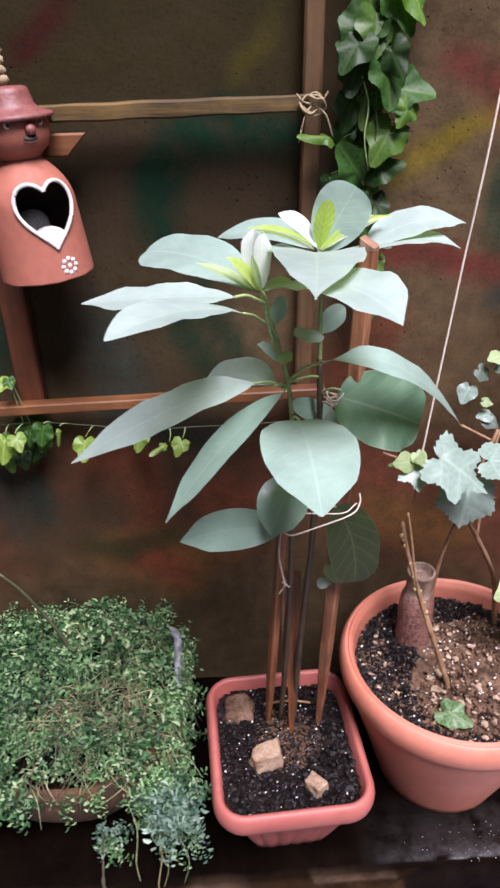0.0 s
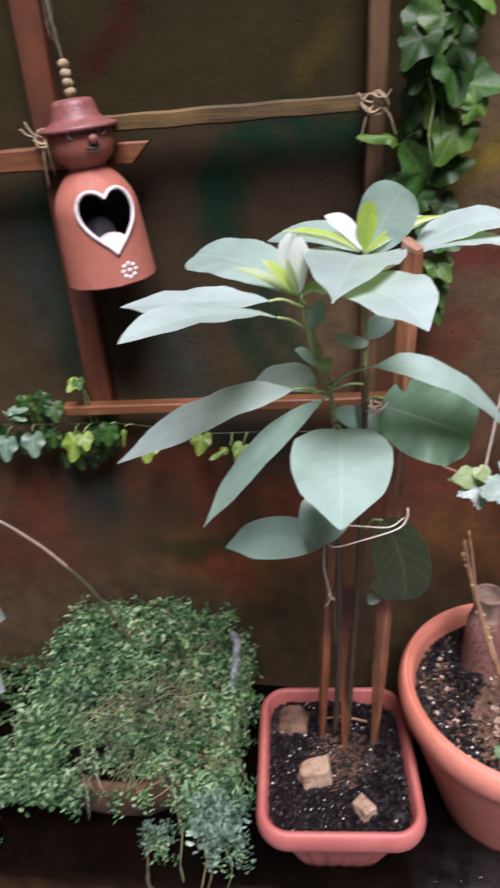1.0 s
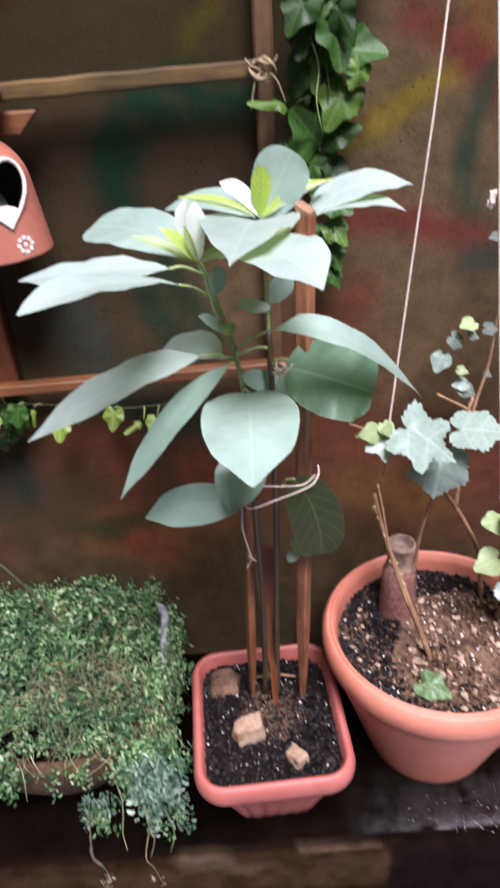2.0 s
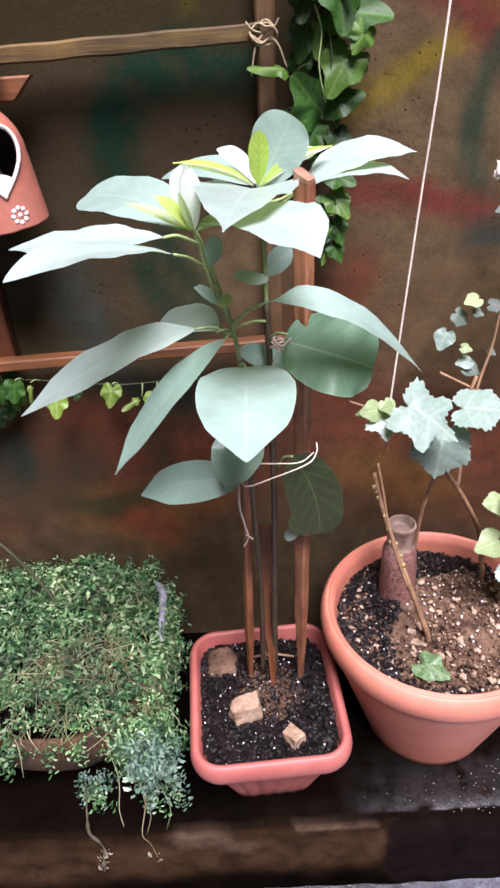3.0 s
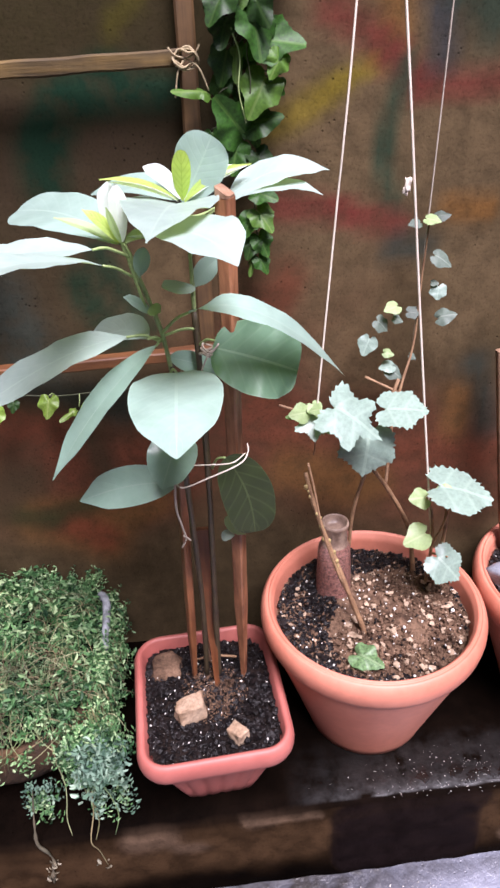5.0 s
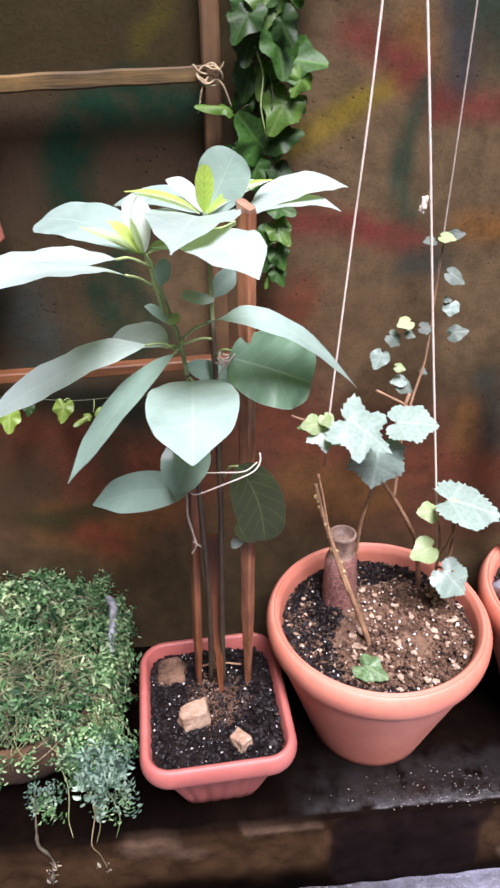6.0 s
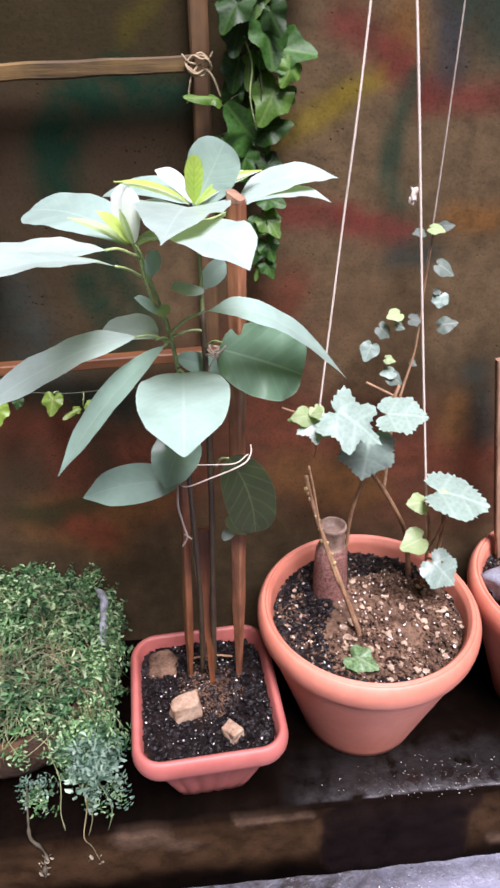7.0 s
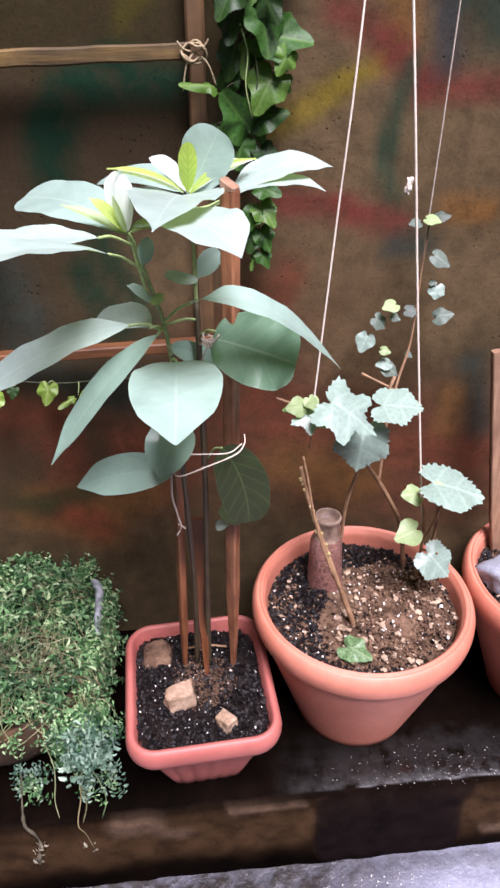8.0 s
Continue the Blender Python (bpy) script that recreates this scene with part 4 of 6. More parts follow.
tube_part("stem", [(0.172, -0.066, 1.075), (0.181, -0.071, 1.045), (0.178, -0.074, 1.01), (0.186, -0.070, 0.972)], 0.0010, 0.0008, M_STEM_GREEN, tall_ivy, 5)
tube_part("stem", [(0.196, -0.060, 1.08), (0.190, -0.068, 1.05), (0.193, -0.072, 1.018), (0.189, -0.066, 0.985)], 0.0009, 0.0008, M_STEM_OLIVE, tall_ivy, 5)
low_ivy = thing("ivy_garland", (-0.35, -0.03, 0.60), "light green ivy strand strung below the lower trellis rail", "ivy")
IVY_LINE = [(-0.673, -0.036, 0.61), (-0.57, -0.036, 0.605), (-0.448, -0.036, 0.604), (-0.349, -0.036, 0.607), (-0.281, -0.036, 0.609), (-0.207, -0.036, 0.602), (-0.125, -0.036, 0.593), (-0.053, -0.036, 0.596), (0.026, -0.036, 0.598), (0.086, -0.036, 0.602)]
tube_part("stem", IVY_LINE, 0.0012, 0.001, M_STEM_OLIVE, low_ivy, 5, steps=8)
IVY_LINE = smooth_line(IVY_LINE, 6)
for at, s, head, face, m, kind, v in (
    ((-0.457, -0.05, 0.59), 0.042, (-0.04, -0.44, -0.9), (0.0, -0.85, 0.5), M_IVY_PALE, "broad", 0),
    ((-0.411, -0.05, 0.598), 0.042, (0.13, -0.44, -0.89), (0.1, -0.85, 0.5), M_IVY_PALE, "broad", 1),
    ((-0.34, -0.05, 0.596), 0.046, (-0.13, -0.42, -0.9), (-0.1, -0.85, 0.5), M_IVY_LIME, "broad", 2),
    ((-0.321, -0.06, 0.604), 0.031, (0.36, -0.6, -0.72), (0.3, -0.8, 0.5), M_IVY_LIME, "broad", 3),
    ((-0.255, -0.05, 0.61), 0.033, (-0.03, -0.28, -0.96), (0.9, -0.5, 0.3), M_IVY_LIME, "slim", 0),
    ((-0.218, -0.05, 0.59), 0.04, (-0.1, -0.5, -0.86), (0.0, -0.8, 0.6), M_IVY_LIME, "broad", 1),
    ((-0.132, -0.05, 0.602), 0.037, (-0.16, -0.55, -0.82), (-0.1, -0.85, 0.5), M_IVY_LIME, "broad", 2),
    ((-0.09, -0.05, 0.578), 0.038, (-0.8, -0.48, -0.36), (-0.3, -0.8, 0.5), M_IVY_LIME, "slim", 3),
    ((-0.069, -0.05, 0.584), 0.031, (-0.33, -0.65, -0.68), (0.1, -0.8, 0.5), M_IVY_LIME, "broad", 0),
    ((-0.316, -0.05, 0.691), 0.026, (-0.54, -0.64, -0.54), (-0.2, -0.8, 0.6), M_IVY_LIME, "broad", 1),
    ((-0.318, -0.05, 0.693), 0.022, (0.34, -0.75, -0.56), (0.2, -0.9, 0.4), M_IVY, "broad", 2),
    ((-0.453, -0.05, 0.636), 0.057, (0.92, -0.32, 0.24), (0.1, -0.5, 0.85), M_IVY_PALE, "slim", 3),
    ((-0.449, -0.05, 0.634), 0.045, (0.91, -0.41, -0.06), (0.1, -0.6, 0.8), M_IVY_PALE, "slim", 0),
    ((-0.474, -0.05, 0.664), 0.036, (0.08, -0.51, -0.86), (-0.1, -0.9, 0.4), M_IVY, "broad", 1),
    ((-0.376, -0.05, 0.669), 0.034, (-0.35, -0.27, -0.9), (0.0, -0.9, 0.4), M_IVY, "broad", 2),
    ((-0.365, -0.05, 0.652), 0.034, (0.27, -0.55, -0.79), (0.2, -0.9, 0.3), M_IVY, "broad", 3),
    ((-0.415, -0.04, 0.659), 0.032, (-0.06, -0.29, -0.96), (0.0, -0.9, 0.3), M_IVY, "broad", 0),
    ((-0.278, -0.05, 0.615), 0.038, (-0.19, -0.24, -0.95), (0.0, -0.9, 0.3), M_IVY, "broad", 1),
    ((-0.374, -0.05, 0.602), 0.03, (-0.11, -0.28, -0.95), (0.0, -0.9, 0.3), M_IVY, "broad", 2),
    ((-0.487, -0.05, 0.601), 0.031, (-0.24, -0.27, -0.93), (0.0, -0.9, 0.3), M_IVY, "broad", 3),
    ((-0.186, -0.05, 0.597), 0.021, (-0.24, -0.4, -0.88), (0.0, -0.9, 0.3), M_IVY, "broad", 3),
    ((-0.299, -0.05, 0.602), 0.025, (-0.26, -0.32, -0.91), (-0.3, -0.9, 0.3), M_IVY, "broad", 0),
    ((-0.532, -0.05, 0.602), 0.032, (-0.23, -0.26, -0.94), (0.0, -0.9, 0.3), M_IVY_LIME, "broad", 1),
    ((-0.555, -0.05, 0.628), 0.038, (-0.24, -0.22, -0.95), (0.0, -0.9, 0.3), M_IVY, "broad", 2),
):
    leaf = lobed_leaf(kind, at, s, head, face, m, low_ivy, v)
    at = Vector(at)
    root = min(IVY_LINE, key=lambda p: (p - at - Vector((0.005, 0, 0))).length)
    tube_part("stalk", [root, root.lerp(at, 0.55) + Vector((0.002, -0.004, 0.005)), at], 0.0009, 0.0008, M_STEM_GREEN, leaf, 4, steps=4)
rnd = random.Random(17)
for k in range(34):  # dark leaves massed behind the strand
    x = rnd.uniform(-0.56, -0.27)
    at = (x, -0.028 + rnd.uniform(-0.008, 0.008), rnd.uniform(0.55, 0.635) - 0.10 * max(0.0, x + 0.36))
    lobed_leaf("broad", at, rnd.uniform(0.022, 0.036), (rnd.gauss(0, 0.6), -0.25, -0.9), (rnd.gauss(0, 0.35), -0.9, 0.35), M_IVY if k % 4 else M_IVY_LIGHT, low_ivy, k)


# ---- clay figure that serves as a bird house ----
def heart(q):
    x = 16 * math.copysign(abs(math.sin(q)) ** 2.4, math.sin(q))
    y = 13 * math.cos(q) - 3.4 * math.cos(2 * q) - 1.5 * math.cos(3 * q) - 0.6 * math.cos(4 * q)
    return x / 16 * 0.035, (y + 2.2) / 13.3 * 0.038


def clay_figure(at, turn):
    bm = bmesh.new()
    outline = [heart(2 * math.pi * k / 90) for k in range(90)]

    def inside(x, z):
        odd = False
        for (ax, az), (bx, bz) in zip(outline, outline[1:] + outline[:1]):
            if (az > z) != (bz > z) and x < (bx - ax) * (z - az) / (bz - az) + ax:
                odd = not odd
        return odd

    def radius(z):
        s = z / 0.142
        return 0.059 - 0.009 * s - 0.030 * max(0, (s - 0.60) / 0.40) ** 2.2

    sides, steps, cz = 150, 70, 0.078
    for off in (0.0, 0.006):
        rows = []
        for i in range(steps + 1):
            z = 0.142 * i / steps
            r = max(radius(z) - off, 0.008)
            rows.append([bm.verts.new((r * math.sin(q), -r * math.cos(q), z + 0.0008 * noise.noise(Vector((q * 3, z * 40, 0))))) for q in (2 * math.pi * k / sides for k in range(sides))])
        for a, b in zip(rows, rows[1:]):
            for k in range(sides):
                quad = (a[k], a[(k + 1) % sides], b[(k + 1) % sides], b[k])
                c = sum((v.co for v in quad), Vector()) / 4
                if c.y < 0 and inside(c.x, c.z - cz):
                    continue
                f = bm.faces.new(quad if off == 0 else quad[::-1])
                # inner faces near black: the hollow's shade put into their colour
                f.material_index = 0 if off == 0 else 3
        if off:
            bm.faces.new(rows[1]).material_index = 3
        else:
            bm.faces.new(rows[0][::-1])
    rim = []
    for k in range(91):
        x, z = heart(2 * math.pi * k / 90)
        z += cz
        r = radius(z)
        rim.append((x, -math.sqrt(max(r * r - x * x, 1e-6)) - 0.0008, z))
    first = len(bm.faces)
    tube(bm, rim[:-1] + rim[:1], 0.0025, 0.0025, 7, 0.0, 2)
    bm.faces.ensure_lookup_table()
    for f in bm.faces[first:]:
        f.material_index = 1
    first = len(bm.faces)
    for k in range(9):  # the little white flower
        q = 2 * math.pi * k / 8
        x, z = (0.0085 * math.cos(q), 0.0085 * math.sin(q)) if k < 8 else (0, 0)
        x, z = x + 0.010, z + 0.017
        r = radius(z)
        ret = bmesh.ops.create_icosphere(bm, subdivisions=2, radius=0.0031)
        for v in ret["verts"]:
            v.co = Vector((v.co.x + x, v.co.y * 0.45 - math.sqrt(r * r - x * x), v.co.z + z))
    bm.faces.ensure_lookup_table()
    for f in bm.faces[first:]:
        f.material_index = 1
    lathe(bm, [(0.021, 0.138), (0.027, 0.145), (0.036, 0.152), (0.0405, 0.165), (0.041, 0.177), (0.037, 0.186), (0.026, 0.190)], sides=48)
    lathe(bm, [(0.030, 0.186), (0.046, 0.182), (0.0495, 0.1845), (0.047, 0.188), (0.034, 0.192), (0.0285, 0.198), (0.0260, 0.210), (0.0240, 0.215), (0.019, 0.217), (0.001, 0.218)], sides=48, mat=2)
    first = len(bm.faces)
    ret = bmesh.ops.create_icosphere(bm, subdivisions=2, radius=0.0065)
    bmesh.ops.translate(bm, verts=ret["verts"], vec=(0.004, -0.043, 0.172))
    bm.faces.ensure_lookup_table()
    for f in bm.faces[first:]:
        f.material_index = 2
    for sx in (-1, 1):
        for rad, mi, out in ((0.0042, 1, 0.0), (0.0026, 3, 0.0022)):
            first = len(bm.faces)
            ret = bmesh.ops.create_icosphere(bm, subdivisions=2, radius=rad)
            for v in ret["verts"]:
                v.co = Vector((v.co.x + sx * 0.019, v.co.y * 0.5 - 0.0355 - out, v.co.z + 0.179))
            bm.faces.ensure_lookup_table()
            for f in bm.faces[first:]:
                f.material_index = mi
    for rad, mi, dz, out in ((0.0013, 1, -0.0008, 0.0), (0.0027, 3, 0.0016, 0.0006)):
        first = len(bm.faces)
        tube(bm, [(-0.005, -0.0405 - out, 0.1625 + dz), (0.003, -0.0418 - out, 0.1605 + dz), (0.010, -0.0395 - out, 0.1625 + dz)], rad, rad, 6)
        bm.faces.ensure_lookup_table()
        for f in bm.faces[first:]:
            f.material_index = mi
    ob = part("clay_bird_house", bm, (M_CLAY, M_WHITE, M_CLAY_DARK, M_BLACK))
    ob.matrix_basis = Matrix.Translation(at) @ Matrix.Rotation(radians(-4.5), 4, "Y") @ Matrix.Rotation(radians(turn), 4, "Z")
    return tagged(ob, "terracotta clay bird house with a hat and a white-edged heart opening", "bird house")


clay_figure((-0.226, -0.080, 0.853), 34)
bm = bmesh.new()
ret = bmesh.ops.create_icosphere(bm, subdivisions=3, radius=0.0255)
for v in ret["verts"]:
    v.co = Vector((v.co.x * 1.05, v.co.y * 0.9, v.co.z))
nest_ball = part("white_pebble", bm, M_WHITE)
nest_ball.location = (-0.212, -0.096, 0.8905)
tagged(nest_ball, "smooth white pebble lying inside the clay bird house", "pebble", "pebbles in the bird house")
copy_thing(nest_ball, pose(-0.240, -0.065, 0.9105) @ Matrix.Scale(0.8, 4))

rope = thing("rope_hanger", (-0.244, -0.08, 1.072), "knotted pale rope that holds the clay bird house", "rope")
cord = tube_part("cord", [(-0.243, -0.08, 1.066), (-0.246, -0.077, 1.10), (-0.254, -0.068, 1.13), (-0.262, -0.058, 1.165), (-0.272, -0.035, 1.22), (-0.285, -0.03, 1.30)], 0.0018, 0.0013, M_STEM, rope, 6, 0.0, "thin dark cord")
for k in range(4):
    bm = bmesh.new()
    ret = bmesh.ops.create_icosphere(bm, subdivisions=2, radius=0.0068)
    for v in ret["verts"]:
        v.co = Vector((v.co.x, v.co.y, v.co.z * 0.85)) * (1 + 0.3 * noise.noise(v.co * 300 + Vector((k, 0, 0)))) + Vector((-0.2435 - 0.002 * k, -0.079 + 0.002 * k, 1.076 + 0.0100 * k))
    put(part("knot", bm, M_TWINE), cord)
for k in range(4):
    q = k * 1.3
    tube_part("strand", [(-0.252, -0.068, 1.122), (-0.258 + 0.005 * math.cos(q), -0.068, 1.14), (-0.264 + 0.005 * math.sin(q), -0.056, 1.165), (-0.272, -0.034, 1.215)], 0.0007, 0.0006, M_STEM, rope, 4)


# ---- pots ----
def round_rect(hx, hy, r, n=24, ribs=0.0):
    """Points round a rectangle with rounded corners; ribs: depth of the flutes along its sides."""
    pts = []
    for cx, cy, a0 in ((hx - r, -hy + r, -90), (hx - r, hy - r, 0), (-hx + r, hy - r, 90), (-hx + r, -hy + r, 180)):
        for k in range(n // 3 + 1):
            a = radians(a0 + 90 * k / (n // 3))
            pts.append(Vector((cx + r * math.cos(a), cy + r * math.sin(a), 0)))
    out = []
    for a, b in zip(pts, pts[1:] + pts[:1]):
        far = (b - a).length
        steps = max(1, round(far / 0.004))
        for k in range(steps):
            out.append(a.lerp(b, k / steps))
    if ribs:
        flat = []
        for p in out:
            if abs(p.x) / hx > abs(p.y) / hy:
                k = math.copysign(1, p.x)
                flat.append(p - Vector((k * ribs * (1 - abs(math.sin(p.y / hy * 9.4)) ** 0.6), 0, 0)))
            else:
                k = math.copysign(1, p.y)
                flat.append(p - Vector((0, k * ribs * (1 - abs(math.sin(p.x / hx * 9.4)) ** 0.6), 0)))
        out = flat
    return out


def even(points, n):
    """n points spaced evenly round a closed line."""
    seg = [(b - a).length for a, b in zip(points, points[1:] + points[:1])]
    total, out, i, run = sum(seg), [], 0, 0.0
    for k in range(n):
        want = total * k / n
        while run + seg[i] < want:
            run += seg[i]
            i += 1
        out.append(points[i].lerp(points[(i + 1) % len(points)], (want - run) / seg[i]))
    return out


def loft(bm, sections, n=200, cap=True):
    """Skins a stack of (outline, height)."""
    rings = [[bm.verts.new((p.x, p.y, z)) for p in even(pts, n)] for pts, z in sections]
    for a, b in zip(rings, rings[1:]):
        for k in range(n):
            bm.faces.new((a[k], a[(k + 1) % n], b[(k + 1) % n], b[k]))
    if cap:
        bm.faces.new(rings[0][::-1])
    return rings


def soil_sheet(bm, inside, hx, hy, z, step, rough, seed):
    nx, ny = round(2 * hx / step), round(2 * hy / step)
    vs = {}
    for i in range(nx + 1):
        for j in range(ny + 1):
            x, y = -hx + 2 * hx * i / nx, -hy + 2 * hy * j / ny
            if inside(x, y):
                h = rough * (noise.noise(Vector((x * 14, y * 14, seed))) + 0.6 * noise.noise(Vector((x * 55, y * 55, seed))) + 0.35 * noise.noise(Vector((x * 150, y * 150, seed))))
                vs[i, j] = bm.verts.new((x, y, z + h))
    for (i, j), v in vs.items():
        quad = [vs.get((i + a, j + b)) for a, b in ((0, 0), (1, 0), (1, 1), (0, 1))]
        if all(quad):
            bm.faces.new(quad)


SQ = Vector((0.080, -0.272, 0.0))
SQ_TURN = radians(5)
square_pot = thing("square_planter", SQ, "pinkish terracotta plastic square planter with a thick rounded rim", "planter")
bm = bmesh.new()
body = [(round_rect(0.0560, 0.0720, 0.02), 0.0), (round_rect(0.0610, 0.0772, 0.022, ribs=0.003), 0.004), (round_rect(0.0690, 0.0865, 0.024, ribs=0.008), 0.03), (round_rect(0.0850, 0.1030, 0.026, ribs=0.008), 0.085), (round_rect(0.0966, 0.1144, 0.028, ribs=0.007), 0.118), (round_rect(0.0998, 0.1175, 0.03), 0.128), (round_rect(0.1029, 0.1206, 0.03), 0.131)]
loft(bm, body)
put(part("body", bm, M_PINK), square_pot).matrix_basis = Matrix.Translation(SQ) @ Matrix.Rotation(SQ_TURN, 4, "Z")
bm = bmesh.new()
lip = []
for k in range(13):
    a = radians(-115 + 240 * k / 12)
    o = 0.0095 * math.cos(a)
    lip.append((round_rect(0.1110 + o, 0.1240 + o, 0.038 + o), 0.149 + 0.0195 * math.sin(a)))
lip.append((round_rect(0.1000, 0.1174, 0.030), 0.118))
loft(bm, lip, cap=False)
put(part("rim", bm, M_PINK), square_pot).matrix_basis = Matrix.Translation(SQ) @ Matrix.Rotation(SQ_TURN, 4, "Z")
bm = bmesh.new()
soil_sheet(bm, lambda x, y: (abs(x) / 0.1045) ** 6 + (abs(y) / 0.1175) ** 6 < 1.06, 0.107, 0.120, 0.143, 0.005, 0.007, 2.0)
earth = put(part("soil", bm, M_SOIL, label="damp black potting soil"), square_pot)
earth.matrix_basis = Matrix.Translation(SQ) @ Matrix.Rotation(SQ_TURN, 4, "Z")
rnd = random.Random(21)


def scatter(n, sizes, z, where, flat=0.8):
    out = []
    while len(out) < n:
        x, y = rnd.uniform(-1, 1), rnd.uniform(-1, 1)
        p = where(x, y)
        if p:
            out.append(((p[0], p[1], z + rnd.uniform(-0.001, 0.005)), sizes[0] + (sizes[1] - sizes[0]) * rnd.random() ** 2.4, flat))
    return out


def in_square(x, y):
    return (SQ.x + x * 0.101 - y * 0.0098, SQ.y + y * 0.113 + x * 0.0086) if abs(x) ** 6 + abs(y) ** 6 < 1 else None


grains("soil_crumb", scatter(2600, (0.0009, 0.0066), 0.144, in_square), M_CLOD, earth, rnd, "crumbs of dark soil")


def in_middle(x, y):
    return (SQ.x + 0.006 + x * 0.058, SQ.y + 0.010 + y * 0.062) if x * x + y * y < 1 - 0.8 * rnd.random() else None


grains("sandy_crumb", scatter(2300, (0.0005, 0.0022), 0.1455, in_middle), M_SOIL_DRY, earth, rnd, "crumbs of dry brown earth")
grains("perlite", scatter(210, (0.0004, 0.0020), 0.147, in_square), M_PERL, earth, rnd, "white perlite grains")


def stone(name, at, size, mat, seed, label, turn=0.0, facets=0.35):
    bm = bmesh.new()
    if facets == 0.5:
        rock(bm, size, seed)
    else:
        boulder(bm, (0, 0, 0), size, seed, facets)
    ob = part(name, bm, mat, smooth=facets != 0.5)
    ob.matrix_basis = pose(*at, 0, 0, turn)
    return tagged(ob, label, "stone")


stone("tan_stone", (0.051, -0.303, 0.160), (0.027, 0.020, 0.023), M_STONE, 9, "chipped pale tan stone block on the black soil", 20, 0.5)
stone("tan_stone", (0.121, -0.345, 0.151), (0.016, 0.019, 0.014), M_STONE, 7, "small flat tan stone on the black soil", 40, 0.5)
stone("soil_lump", (0.008, -0.205, 0.147), (0.033, 0.029, 0.019), M_SOIL_DRY, 2.9, "crumbly brown lump of dry earth", 0, 0.4)


def round_planter(at, seed, label):
    """A round plastic pot with a rolled rim, filled with gritty soil."""
    pot = thing("round_planter", at, label, "planter", "round planters on the ledge")
    bm = bmesh.new()
    prof = [(0.001, 0.003), (0.092, 0.003), (0.098, 0.0), (0.102, 0.003), (0.107, 0.02), (0.133, 0.10), (0.158, 0.175), (0.1705, 0.217), (0.172, 0.226)]
    lathe(bm, prof, sides=96)
    put(part("body", bm, M_TERRA), pot).location = at
    bm = bmesh.new()
    prof = [(0.170, 0.2225), (0.1745, 0.2215), (0.179, 0.2250), (0.182, 0.233), (0.1838, 0.244), (0.1835, 0.254), (0.181, 0.262), (0.177, 0.2685), (0.1742, 0.2703), (0.1728, 0.2698), (0.1720, 0.2685), (0.1708, 0.2688), (0.1700, 0.2712), (0.1685, 0.2722), (0.1655, 0.270), (0.1645, 0.266), (0.1622, 0.2645), (0.1605, 0.255), (0.157, 0.235), (0.153, 0.215)]
    lathe(bm, prof, sides=96)
    put(part("rim", bm, M_TERRA), pot).location = at
    bm = bmesh.new()
    soil_sheet(bm, lambda x, y: x * x + y * y < 0.1585**2, 0.16, 0.16, 0.238, 0.004, 0.008, seed)
    earth = put(part("soil", bm, M_SOIL_DRY, label="gritty brown soil"), pot)
    earth.location = at

    def ring(x, y):
        return (at[0] + x * 0.153, at[1] + y * 0.153) if x * x + y * y < 1 else None

    def dark(x, y):
        d = x * x + y * y
        keep = d < 1 and (0.6 * noise.noise(Vector((x * 1.6, y * 1.6, seed))) + 1.0 * d - 0.55 - 0.50 * x + 0.35 * y > 0.0)
        return (at[0] + x * 0.153, at[1] + y * 0.153) if keep else None

    def sandy(x, y):
        keep = x * x + y * y < 1 and (noise.noise(Vector((x * 1.6, y * 1.6, seed))) - 0.40 * x + 0.3 * y < 0.15 or rnd.random() < 0.12)
        return (at[0] + x * 0.153, at[1] + y * 0.153) if keep else None

    grains("soil_crumb", scatter(3400, (0.0008, 0.0058), 0.240, dark), M_CLOD, earth, rnd, "crumbs of dark soil")
    grains("perlite", scatter(330, (0.0003, 0.0026), 0.2425, ring), M_PERL, earth, rnd, "white perlite grains")
    grains("soil_grit", scatter(5200, (0.0005, 0.0042), 0.2395, sandy, 0.8), M_SOIL_DRY, earth, rnd, "dry brown earth crumbs")
    grains("soil_crumb", scatter(380, (0.0006, 0.0036), 0.2405, sandy), M_CLOD, earth, rnd, "crumbs of dark soil")
    grains("bark_chip", scatter(330, (0.0008, 0.0072), 0.2420, sandy, 0.45), M_CHIP, earth, rnd, "pale tan bark and stone chips")
    return pot


POT = (0.356, -0.203, 0.0)
POT2 = (0.727, -0.187, 0.0)
round_planter(POT, 5.0, "round terracotta-coloured plastic planter with a rolled rim")
round_planter(POT2, 9.0, "round terracotta-coloured plastic planter at the ledge's end")
stone("grey_stone", (0.622, -0.165, 0.262), (0.062, 0.040, 0.034), M_GREY, 3.3, "smooth bluish grey stone on the soil", 25, 0.35)


def stake(a, b, w, d, mat, label, tip=0.6, cuts=24, seed=0, over=0.25, spin=0.0):
    bm = bmesh.new()
    timber(bm, a, b, w, d, seed, cuts, 0.0006, tip, over, spin)
    return tagged(part("wooden_stake", bm, mat, smooth=False), label, "stake", "stakes in the pots")


stake((0.055, -0.221, 0.125), (0.073, -0.275, 0.64), 0.0115, 0.0115, M_STAKE, "slim red-brown wooden stake beside the sapling", 0.5, seed=1, spin=30)
tall_stake = stake((0.138, -0.228, 0.125), (0.146, -0.316, 0.936), 0.0165, 0.0165, M_STAKE_TALL, "tall red-brown wooden stake propping the sapling", 0.6, seed=2, spin=-32)
bm = bmesh.new()
timber(bm, (0.1461, -0.3162, 0.9365), (0.1462, -0.3166, 0.9405), 0.0158, 0.0158, 5, 2, 0.0004, 0, 0.25, -32)
